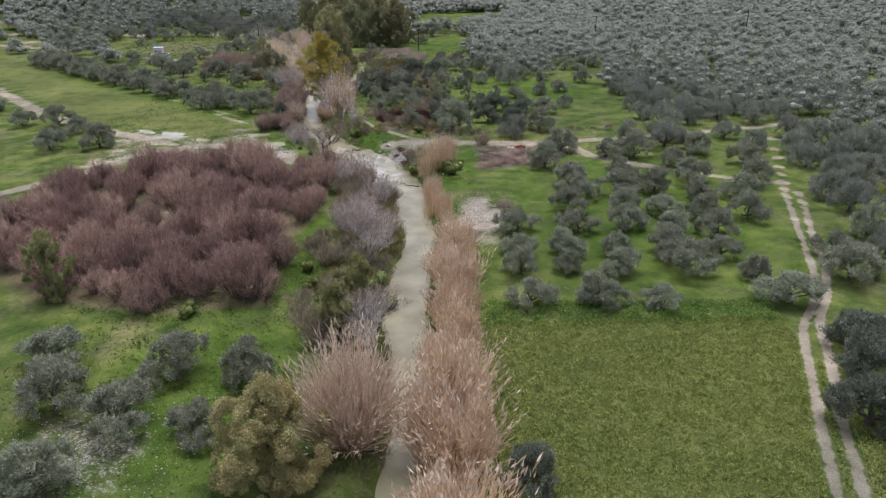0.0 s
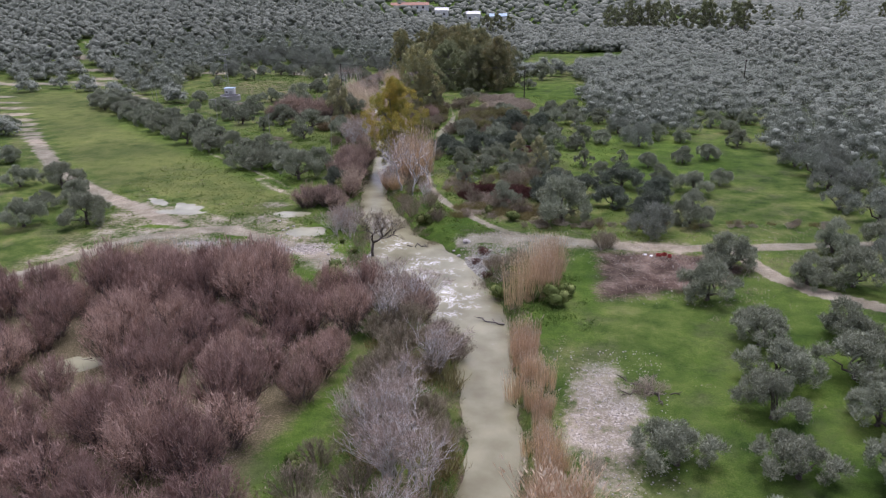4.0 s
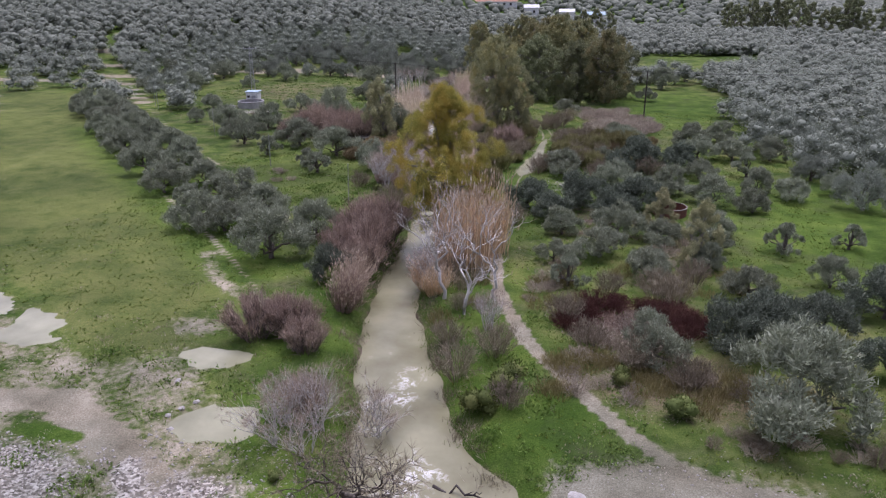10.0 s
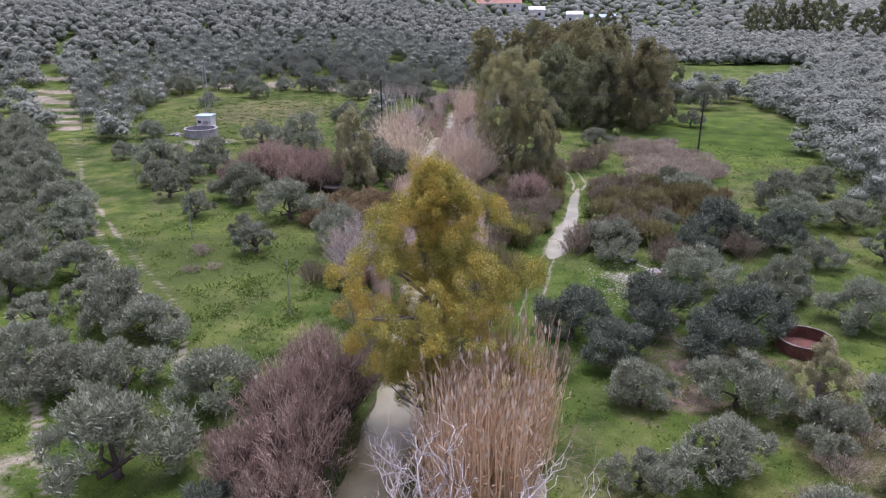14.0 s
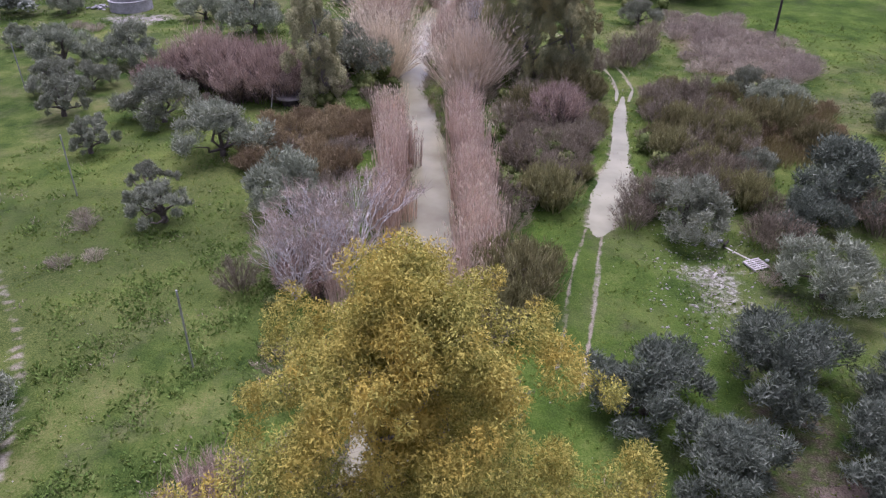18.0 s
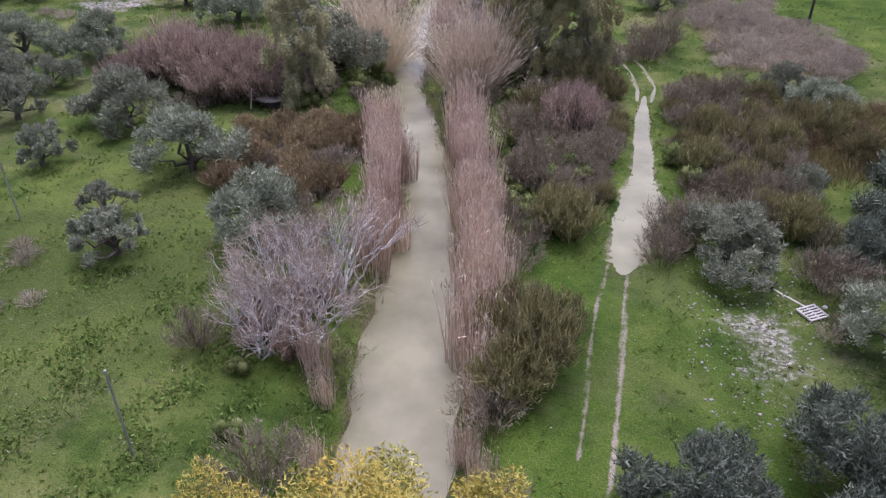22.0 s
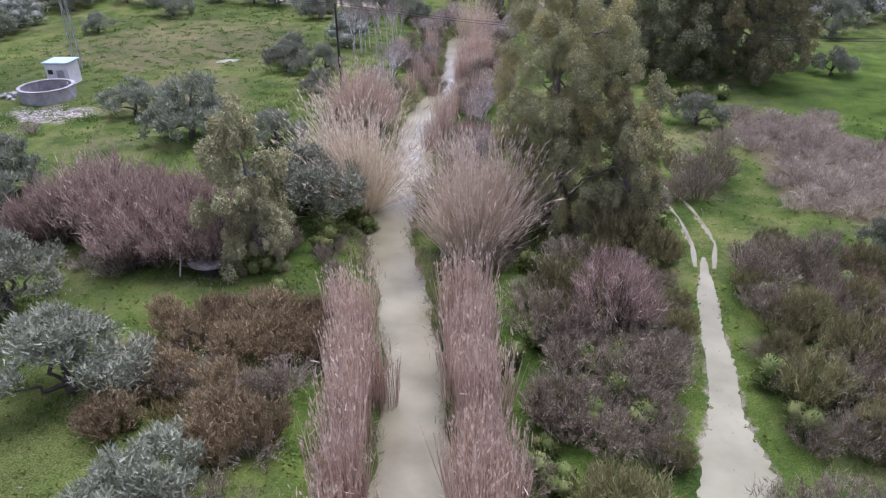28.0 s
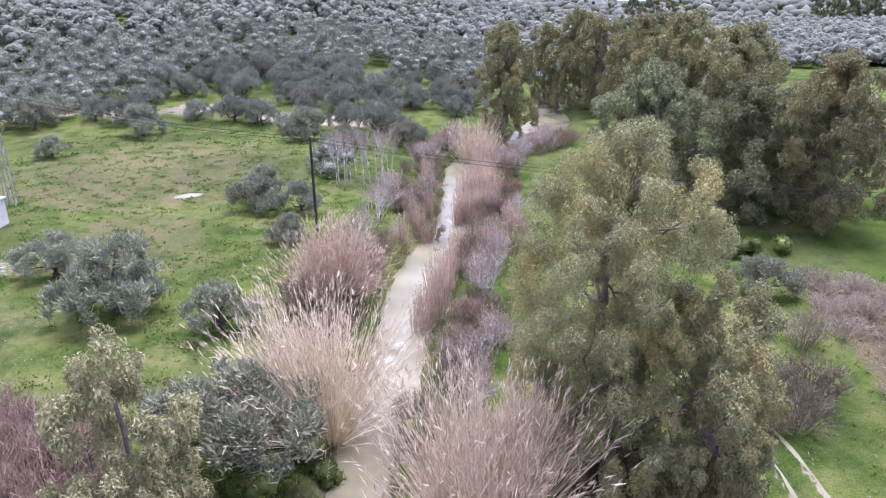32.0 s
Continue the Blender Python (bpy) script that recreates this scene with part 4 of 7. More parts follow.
def bare_tree(seed, H, label, spread=0.75, depth=5, mat=BARK_PALE, lean=(0, 0), twigs=PALE_TWIG, stems=1, name="bare_tree", fine=6, thick=0.026, wave=0.07):
    rng = np.random.RandomState(seed)
    wood, tips = Pile(), []
    ob = thing(name, label, "tree", "leafless trees")

    def grow(p, d, length, r, level):
        q = p + d * length
        path = limb(p, q, wave * length, rng, 4 if level < 3 else 3)
        tube(wood, path, np.linspace(r, r * 0.62, len(path)), 6 if level < 2 else 3)
        if level >= depth:
            tips.append((q, d, length))
            return
        for k in range(3 if rng.uniform() < 0.45 else 2):
            nd = unit(d + rng.normal(size=3) * spread * np.array([1, 1, 0.6]) + np.array([0, 0, 0.16]))
            grow(q if k < 2 else path[1], nd, length * rng.uniform(0.62, 0.86), r * 0.62, level + 1)

    for s in range(stems):
        d0 = unit(np.array([lean[0] + rng.normal() * 0.3 * (stems > 1), lean[1] + rng.normal() * 0.3 * (stems > 1), 1.0]))
        grow(np.array([rng.normal() * 0.3 * (stems > 1), rng.normal() * 0.3 * (stems > 1), -0.3]), d0, H * 0.27, H * (thick if stems == 1 else 0.014), 0)
    B = np.array([t[0] for t in tips])
    D = np.array([t[1] for t in tips])
    L = np.array([t[2] for t in tips])
    spray = Pile()
    for k in range(fine):
        e = unit(D + rng.normal(size=D.shape) * 0.6)
        blades(spray, B, B + e * (L * rng.uniform(0.7, 1.5, len(L)))[:, None], 0.018, 0.02, rng)
    part("trunk", wood.mesh("trunk", [mat], True), ob)
    tagged(part("twig_spray", spray.mesh("twig_spray", [twigs]), ob), kind="stuff")
    return ob


def feather_shrub(seed, mat, label, H=3.4, R=1.95, stems=70, sprays=56, name="tamarisk_shrub", width=0.028, heart=0.0, category="shrub", group="leafless shrubs", upright=0.8, split=False):
    """Brush-like shrub: upright wands set with fine twigs."""
    rng = np.random.RandomState(seed)
    p = Pile()
    a = rng.uniform(0, math.tau, stems)
    k = np.sqrt(rng.uniform(0, 1, stems))
    B = np.stack([np.cos(a) * k * R * 0.35, np.sin(a) * k * R * 0.35, np.full(stems, -0.1)], 1)
    T = np.stack([np.cos(a) * k * R, np.sin(a) * k * R, H * (0.98 - 0.42 * k ** 2) * rng.uniform(0.8, 1.08, stems)], 1)
    wood = Pile()
    blades(wood if split else p, B, T, width * 1.3, 0.2, rng)
    n = stems * sprays
    i = np.repeat(np.arange(stems), sprays)
    f = (rng.uniform(0.12, 1.1, n) ** 0.6)[:, None]
    S = B[i] + (T - B)[i] * f + rng.normal(size=(n, 3)) * np.array([R, R, H]) * 0.05 + np.array([0, 0, 0.2]) * np.sin(f * math.pi)
    W = unit(unit((T - B)[i]) * 0.8 + np.array([0, 0, upright]) * 0.6 + rng.normal(size=(n, 3)) * 0.5)
    spikes(p, S, S + W * rng.uniform(0.35, 0.8, n)[:, None] * H * 0.23, width, rng)
    c = np.array([(math.cos(t) * R * 0.42, math.sin(t) * R * 0.42, H * 0.36) for t in np.arange(5) * math.tau / 5] + [(0, 0, H * 0.5)])
    if heart:
        core(p, c, np.full((6, 1), 1.0) * np.array([[R * 0.5, R * 0.5, H * 0.36]]) * heart / 0.62, rng, 0, 1, 0.3)
    if split:
        ob = thing(name, label, category, group)
        # extra dark stems low inside: real wood, and painted depth of shade
        m = stems * 7
        j = rng.randint(0, stems, m)
        g = rng.uniform(0.1, 0.75, m)[:, None]
        Q = B[j] + (T - B)[j] * g
        spikes(wood, Q, Q + unit((T - B)[j] + rng.normal(size=(m, 3)) * 0.9) * rng.uniform(0.5, 1.1, m)[:, None], width * 1.6, rng)
        part("woody_base", wood.mesh("woody_base", [SHRUB_WOOD]), ob, "brown woody stems, darkened to deepen the shade inside")
        tagged(part("twig_spray", p.mesh("twig_spray", [mat]), ob), kind="stuff")
        return ob
    return solid(name, p.mesh(name, [mat]), mat, label, category, group)


def leafy_shrub(seed, mat, label, R=1.1, H=1.5, count=620, size=0.2, name="green_shrub"):
    rng = np.random.RandomState(seed)
    C = np.array([(rng.uniform(-0.6, 0.6) * R, rng.uniform(-0.6, 0.6) * R, rng.uniform(0.25, 0.72) * H) for _ in range(7)])
    S = np.array([(r, r, r * 0.9) for r in rng.uniform(0.4, 0.62, 7) * R])
    p = Pile()
    core(p, C, S * 0.8, rng, 0, 1, 0.25)
    P, N = crown_points(C, S, count, rng)
    leaves(p, P, N + np.array([0, 0, 0.5]) + rng.normal(size=P.shape) * 0.5, rng.uniform(0.6, 1.5, len(P)) * size, rng.uniform(0.25, 0.5, len(P)) * size, rng)
    return solid(name, p.mesh(name, [mat]), mat, label, "shrub", "green shrubs")


def reed_clump(seed, mat, label, H=3.7, R=0.75, stalks=130, lean=0.06, name="reed_clump", plume=True, width=0.034):
    rng = np.random.RandomState(seed)
    p = Pile()
    a, k = rng.uniform(0, math.tau, stalks), np.sqrt(rng.uniform(0, 1, stalks)) * R
    B = np.stack([np.cos(a) * k, np.sin(a) * k, np.full(stalks, -0.3)], 1)
    h = H * (1.04 - 0.4 * rng.uniform(0, 1, stalks) ** 2.2)
    T = B + np.stack([np.cos(a) * k * 0.25 + rng.normal(size=stalks) * lean * h, np.sin(a) * k * 0.25 + rng.normal(size=stalks) * lean * h, h], 1)
    blades(p, B, T, width, 0.0, rng)
    n = stalks if plume else stalks * 2
    i = np.arange(n) % stalks
    f = rng.uniform(0.3, 0.9, n)[:, None]
    S = B[i] + (T - B)[i] * f
    D = unit(rng.normal(size=(n, 3)) * np.array([0.4, 0.4, 0.3]) + np.array([0, 0, 1.0]))
    blades(p, S, S + D * rng.uniform(0.3, 0.6, n)[:, None], width * 0.7, 0.02, rng)
    if plume:
        k = np.arange(stalks)[rng.uniform(size=stalks) < 0.7]
        d = unit((T - B)[k] + rng.normal(size=(len(k), 3)) * 0.6)
        at = B[k] + (T - B)[k] * (1.0 - 0.22 * rng.uniform(0, 1, (len(k), 1)) ** 2)
        leaves(p, at, d, rng.uniform(0.16, 0.34, len(k)), rng.uniform(0.05, 0.09, len(k)), rng, 1)
    me = p.mesh(name, [mat, PLUME])
    return solid(name, me, mat, label, "reeds", "reed beds along the stream")


def fan_reed(seed, mat, label, H=4.2, R=3.2, stalks=1700, low=34, name="giant_reed", head=(0.034, 0.058), group="giant reed tufts", base=0.33, lean=(0, 0), rise=0.55):
    """A great tuft of reeds that fans out on all sides from its foot."""
    rng = np.random.RandomState(seed)
    p, heads = Pile(), Pile()
    a = rng.uniform(0, math.tau, stalks)
    el = np.radians(low + (90 - low) * rng.uniform(0, 1, stalks) ** rise)
    L = H * rng.uniform(0.5, 1.12, stalks) * (0.82 + 0.18 * np.sin(el)) * (1 + 0.16 * np.sin(3 * a + seed) + 0.1 * np.sin(7 * a + 2 * seed))
    k = np.sqrt(rng.uniform(0, 1, stalks)) * R * base
    B = np.stack([np.cos(a) * k, np.sin(a) * k, np.full(stalks, -0.25)], 1)
    D = unit(np.stack([np.cos(a) * np.cos(el) + lean[0], np.sin(a) * np.cos(el) + lean[1], np.sin(el)], 1))
    T = B + D * L[:, None]
    T[:, 2] = np.maximum(T[:, 2] - 0.06 * L * np.cos(el), 0.15)
    blades(p, B, T, 0.032, 0.14, rng)
    n = stalks * 3
    i = np.repeat(np.arange(stalks), 3)
    f = rng.uniform(0.42, 1.0, n)[:, None]
    S = B[i] + (T - B)[i] * f + np.array([0, 0, 0.14]) * np.sin(f * math.pi)
    E = unit(D[i] * 1.5 + rng.normal(size=(n, 3)) * 0.5)
    blades(p, S, S + E * rng.uniform(0.35, 0.75, n)[:, None], 0.032, 0.03, rng)
    for j in range(1 if head[1] < 0.05 else 2):
        d = unit(D + rng.normal(size=B.shape) * 0.25)
        leaves(heads, T - d * 0.12, d, rng.uniform(0.3, 0.6, stalks), rng.uniform(*head, stalks), rng)
    ob = thing(name, label, "reeds", group)
    tagged(part("reed_tuft", p.mesh("reed_tuft", [mat]), ob), kind="stuff")
    tagged(part("plume_spray", heads.mesh("plume_spray", [mat if head[1] < 0.05 else PLUME]), ob), kind="stuff")
    return ob


def move(ob, m):
    ob.matrix_world = m
    return ob


class Kind:
    """A few built plants of one kind; the first call of each places the plant itself, later ones copies."""

    def __init__(self, *obs):
        self.obs, self.used, self.i = list(obs), set(), 0

    def put(self, m, pick=None):
        i = self.i % len(self.obs) if pick is None else pick % len(self.obs)
        self.i += 1
        if i not in self.used:
            self.used.add(i)
            self.obs[i].matrix_world = m
            return self.obs[i]
        src = self.obs[i]
        keep = src.scale.copy()
        src.scale = (1, 1, 1)
        ob = copy_thing(src, m)
        src.scale = keep
        return ob


rnd = random.Random(7)

# olive trees that stand near the way: x, y, crown width
OLIVE_PLOTS = []
OLIVE_PLOTS.append([
    (-24.3, 33.6, 4.7), (5, 34.1, 3.5), (-16.5, 38.5, 3.5), (28.5, 39.3, 4.9), (-22, 39.5, 4.9), (-27.5, 41.9, 4.7),
    (31.2, 44.5, 4.5), (-15, 45.4, 4), (-20.4, 46.3, 4.7), (-30.3, 47.3, 4.8), (33.1, 49.1, 4.9), (19.2, 55.8, 3),
    (14, 56.4, 4.5), (31.1, 56.8, 4.8), (7.8, 56.8, 4), (38.9, 61.6, 5.4), (30.1, 61.8, 3.2), (17.4, 63.3, 3.7),
    (23.9, 63.6, 5.1), (7.6, 63.7, 3.4), (12.4, 63.8, 2.8), (28.6, 67, 3.6), (40.2, 67.3, 4), (23.4, 67.4, 3.8),
    (12.7, 67.9, 4.1), (8, 68, 3.2), (18.1, 68.2, 3.4), (29.9, 72.3, 4.3), (46.8, 72.9, 4.3), (25.4, 73.3, 4),
    (15.2, 74.5, 4.1),
])
OLIVE_PLOTS.append([
    (14.8, 99.6, 4.6), (18.6, 107.6, 5.4), (20.8, 74.6, 4), (8.4, 74.8, 4.3), (35.8, 78.1, 4), (30.7, 78.7, 4), (26.2, 79.3, 4.1), (15.3, 80.5, 4.2),
    (21.8, 80.6, 3.9), (32, 84.3, 4.1), (37.8, 85.1, 4.4), (17, 85.7, 4.8), (22.7, 86.5, 4.8), (27.5, 88.2, 4.6),
    (17.3, 91.3, 4.8), (33.4, 91.7, 5.1), (42.3, 91.8, 4.2), (24.2, 92.6, 4.6), (43.8, 99.7, 4.6), (33.4, 99.7, 4),
    (28.9, 104.3, 4.9), (24.8, 104.3, 4.2), (38.8, 106.8, 5), (-62.9, 111.5, 4.8), (-55.7, 113.5, 5.2), (30.2, 113.7, 4.6),
    (36.8, 115.2, 5.4), (-65.5, 118.8, 3.7), (2.0, 122.0, 6.6), (16.9, 121.9, 5), (11.9, 122.2, 4.4), (-63.9, 123.3, 3.9),
    (8.4, 128, 4.1),
])
OLIVE_PLOTS.append([
    (-76.3, 128.3, 4.5), (-70, 128.9, 4.9), (-30.2, 134.4, 3.2), (0.6, 129.4, 5.4), (-5.4, 126.8, 4.2), (1.5, 138.6, 3.2), (14.2, 132.5, 4.3), (4.7, 133.0, 4.6),
    (19.8, 135.5, 4.9), (-37, 137.3, 5.5), (10.3, 137.4, 4.9), (-11.7, 137.7, 3.4), (16.1, 139.6, 3.5), (-5.6, 140.8, 3.8),
    (24.2, 140.3, 3.4), (7.8, 142.3, 2.8), (-88.7, 142.3, 4.2), (-45, 142.8, 4.3), (-13.4, 142.8, 2.8), (-35.9, 143.6, 4.4),
    (-0.9, 144.2, 2.8), (-9.8, 145, 4.1), (-4.7, 148.1, 3.6), (0.1, 148.4, 4), (5.6, 149.5, 3.7), (-52.9, 149.5, 4.4),
    (-44.2, 149.8, 4.2), (-13.5, 149.8, 3.6), (15.5, 150.1, 3.3), (-8.4, 151.1, 4.3), (-0.3, 152, 3.8), (11.4, 152.1, 3.1),
    (-51.5, 153, 4.5),
])
OLIVE_PLOTS.append([
    (21.3, 154, 3.4), (-15.3, 154.9, 4.3), (25.6, 156.3, 3.4), (-60.4, 156.6, 4.9), (-9.2, 156.6, 4.2), (-18, 157.8, 4.5),
    (-12.6, 160.4, 4.7), (-7.1, 160.6, 5), (0.6, 163.6, 4.2), (-60.6, 161.8, 4.5), (4.7, 161.9, 3.8), (-46.2, 166.6, 4.6),
    (-70.9, 165.2, 4.2), (-9.6, 168.2, 4.8), (32.7, 167.4, 3.8), (-48.8, 169.4, 3.6), (-3.7, 167.5, 4.2), (9.2, 167.6, 3.6),
    (-39.8, 170.5, 5.0), (6.1, 170, 3.2), (23.5, 170.4, 3.6), (-16.2, 173.4, 4.6), (14.7, 171.5, 3.7),
    (-9.6, 174.6, 3.4), (-57.2, 174.4, 4.2), (19.4, 172.4, 3.7), (-113.1, 173.1, 3.6), (-72, 173.7, 4.5),
    
])
OLIVE_PLOTS.append([
    (0.2, 175, 3.6), (-47.6, 176.1, 5.6), (-77.9, 176.2, 4.7), (5.8, 177.3, 4.4), (-7, 178.9, 6), (-2.4, 179.1, 4.9),
    (34, 179.5, 3.8), (-63.9, 179.8, 4.8), (-11.6, 181.7, 2.8), (-55.5, 180.7, 5.4), (-86.3, 183.1, 5.1), (-69.2, 184.8, 4.1),
    (-66, 185.8, 3.7), (31.8, 186, 4.5), (-93.2, 186.4, 5.3), (5, 186.4, 4.7), (0.7, 186.5, 4.7), (10, 187.7, 4.1),
    (39.5, 190, 4.1), (-73.6, 191.3, 5.3), (-45.6, 194.8, 6.8), (-0.2, 192.7, 4.5), (-67.2, 192.9, 5.3), (-9.1, 193.4, 4.6),
    (-82.7, 195.6, 3.1), (-10.9, 197.9, 3), (4.2, 198.2, 4.7), (-105, 201.7, 5.1), (-111.7, 203.6, 5.2), (-53.2, 205.9, 3.9),
    (-61, 206, 6.6),
])
OLIVE_PLOTS.append([
    (-88, 209.4, 4.4), (-69.6, 210.4, 5.2), (-20.6, 219.4, 3.8), (-56.4, 221, 3), (-63, 227.7, 4.5), (-116, 228.5, 4.9),
    (-58.9, 228.7, 3.4), (-64.3, 231.5, 4.6), (-109.3, 235.4, 5.7), (-6.4, 239.8, 3.8), (-97.7, 240.3, 3.6), (-124.7, 249.6, 6),
    (-112.2, 252.9, 6), (-65, 253.2, 4.5), (-94.5, 253.3, 5.6), (-72.3, 256.6, 4.7), (-57.5, 256.8, 4.5), (-114.5, 258.8, 5.8),
    (-3, 259.4, 6), (-59.1, 260.4, 3.7), (-74.6, 261.5, 5.6), (2.8, 276.1, 5.4),
])

for k in range(20):
    for off in (-1.6, 3.2):
        x, y = -111 + 3.55 * k + off * 0.67 + rnd.uniform(-0.7, 0.7), 203.5 - 3.25 * k + off * 0.74 + rnd.uniform(-0.7, 0.7)
        if all(math.hypot(x - a, y - b) > 3.3 for rows in OLIVE_PLOTS for a, b, c in rows):
            OLIVE_PLOTS[0].append((x, y, rnd.uniform(4.2, 5.4)))
OLIVES = Kind(*[olive_kind(s, OLIVE_LEAF, "silvery grey-green olive tree standing in grass", n_lobes=n, count=c) for s, n, c in ((1, 9, 11000), (2, 11, 12000), (3, 8, 10500), (4, 10, 11500))])
OLIVES_DARK = Kind(*[olive_kind(s, OLIVE_DARK, "dense dark green olive tree standing in grass", n_lobes=n, count=13000) for s, n in ((11, 11), (12, 10))])
OLIVES_OPEN = Kind(*[olive_kind(s, OLIVE_LEAF, "thin-crowned grey olive tree with bare limbs showing", n_lobes=10, count=6500, open_crown=True) for s in (21, 22)])
DARK_SPOTS = [(33, 49), (31, 45), (28, 39), (5, 34), (0.6, 129.4), (5, 133), (10, 137), (8, 128), (12, 122), (14, 133), (-9, 165), (-7, 161), (-9.6, 174.6), (-13, 160), (-30.2, 134.4), (-18, 158), (-15.3, 154.9), (-9.2, 156.6), (-7, 179), (-2, 179)]
OPEN_SPOTS = [(-53, 150), (-51, 153), (-60, 162), (-46.2, 166.6), (-48.8, 169.4), (-57.2, 174.4), (-63.9, 179.8), (6, 177), (0, 148), (6, 150), (11, 152), (-12, 138)]
placed = []
for plot_rows in OLIVE_PLOTS:
    for x, y, w in plot_rows:
        near = lambda spots: any(math.hypot(x - a, y - b) < 1.2 for a, b in spots)
        kind = OLIVES_DARK if near(DARK_SPOTS) else OLIVES_OPEN if near(OPEN_SPOTS) else OLIVES
        s = w / 3.4
        kind.put(stand(x, y, s, rng=rnd, tall=rnd.uniform(0.82, 1.0) * (0.92 + 0.25 * (1 - min(s, 1.2)))))
        placed.append((x, y))
placed = np.array(placed)


def orchard_spots(x0, x1, y0, y1, gap, turn, seed, keep=0.93):
    """A planted grid with uneven rows, clear of water, tracks, plots and the trees already set."""
    rng = np.random.RandomState(seed)
    r = max(x1 - x0, y1 - y0)
    g = np.arange(-r, r, gap)
    U, W = [v.ravel() for v in np.meshgrid(g, g)]
    c, s = math.cos(radians(turn)), math.sin(radians(turn))
    X, Y = (x0 + x1) / 2 + U * c - W * s, (y0 + y1) / 2 + U * s + W * c
    X, Y = X + rng.normal(size=len(X)) * gap * 0.17, Y + rng.normal(size=len(X)) * gap * 0.17
    ok = (X > x0) & (X < x1) & (Y > y0) & (Y < y1) & (rng.uniform(size=len(X)) < keep)
    return X[ok], Y[ok], rng


def clear(X, Y, margin=3.6):
    d, w = to_line(X, Y, RIVER_LINE)
    ok = d > w + 9
    for tw, line in TRACKS:
        ok &= to_line(X, Y, line)[0] > tw + 2.2
    for poly in (FIELD_WEST, FIELD_EAST, BROWN_PLOT, BRUSH_PLOT, STRAW_PLOT, THICKET, CLEARING):
        ok &= ~inside(X, Y, poly)
    for px, py in placed:
        ok &= np.hypot(X - px, Y - py) > margin + 1.2
    return ok


MEADOW_EAST = [(-24, 200), (-3, 198), (3, 222), (14, 246), (10, 256), (-4, 262), (-30, 262)]
FAR_MEADOW = [(-13, 289), (11, 283), (29, 322), (31, 353), (-9, 345)]
far_spots = []
# east orchards, west orchards beyond the road, the hill
for box, gap, turn, seed, keep in (((8, 330, 92, 480), 5.7, 14, 31, 0.96), ((-330, -64, 60, 236), 7.4, 32, 32, 0.85), ((-330, 60, 236, 480), 5.3, 20, 33, 0.97), ((14, 120, -10, 92), 6.4, 12, 34, 0.95), ((-120, -56, -10, 78), 7.5, 12, 35, 0.7)):
    X, Y, rng = orchard_spots(*box, gap, turn, seed, keep)
    ok = clear(X, Y) & ~inside(X, Y, MEADOW_EAST)
    ok &= ~((X > -34) & (X < 8) & (Y < 266)) & ~((X > -62) & (X < -30) & (Y < 262)) & ~((X < -64) & (X > -90) & (Y > 70) & (Y < 240))
    ok &= ~((X < 32) & (Y < 112)) & ~((X > 8) & (X < 36) & (Y < 165) & (Y > 118)) & ~inside(X, Y, FAR_MEADOW)
    ok &= (waves(X, Y, 120, 12) > -0.5) | (np.hypot(X, Y - 80) < 220) | (seed == 33)
    far_spots += list(zip(X[ok], Y[ok], rng.uniform(4.6, 6.2, ok.sum())))
far_spots = np.array(far_spots)
dist = np.minimum(np.hypot(far_spots[:, 0] + 15, far_spots[:, 1] - 100), np.hypot(far_spots[:, 0] + 80, far_spots[:, 1] - 272) + 50)
far_spots = far_spots[(np.argsort(dist))]
OLIVES_LIGHT = Kind(*[olive_kind(s, OLIVE_FAR, "silvery grey-green olive tree in an orchard row", n_lobes=10, count=8500) for s in (5, 6, 7)])
for x, y, w in far_spots[:110]:
    OLIVES_LIGHT.put(stand(x, y, w / 4.0, rng=rnd, tall=rnd.uniform(0.82, 1.0)))


def far_orchard(name, spots, label, lobes, count, seed):
    """Trees too far to tell apart, joined."""
    rng = np.random.RandomState(seed)
    kinds = []
    for k in range(4):
        trunk, crown = olive_meshes(50 + seed + k, count, lobes, False, seed)
        V = np.concatenate(crown.V)
        T = np.concatenate(crown.T)
        kinds.append((V, T))
    X, Y, W = spots.T
    Z = height(X, Y)
    VV, TT, n = [], [], 0
    for i in range(len(X)):
        V, T = kinds[i % 4]
        a, s = rng.uniform(0, math.tau), W[i] / 2.95
        c, sn = math.cos(a) * s, math.sin(a) * s
        VV.append(np.stack([V[:, 0] * c - V[:, 1] * sn + X[i], V[:, 0] * sn + V[:, 1] * c + Y[i], V[:, 2] * s * rng.uniform(0.75, 0.95) + Z[i] - 0.2], 1))
        TT.append(T + n)
        n += len(V)
    me = mesh_of(name, np.concatenate(VV), None, np.concatenate(TT), [OLIVE_FAR])
    tagged(new(name, me), label, "orchard", kind="stuff")


far_orchard("olive_orchard", far_spots[110:450], "grey-green olive trees with rounded crowns in planted rows", 8, 1500, 1)
rest = far_spots[450:]
d = np.hypot(rest[:, 0] + 15, rest[:, 1] - 140)
far_orchard("olive_orchard", rest[d < 190], "grey-green olive trees in planted rows", 7, 640, 3)
far_orchard("olive_orchard", rest[(d >= 190) & (d < 330)], "grey-green olive orchard covering the plain and hillside", 6, 230, 2)


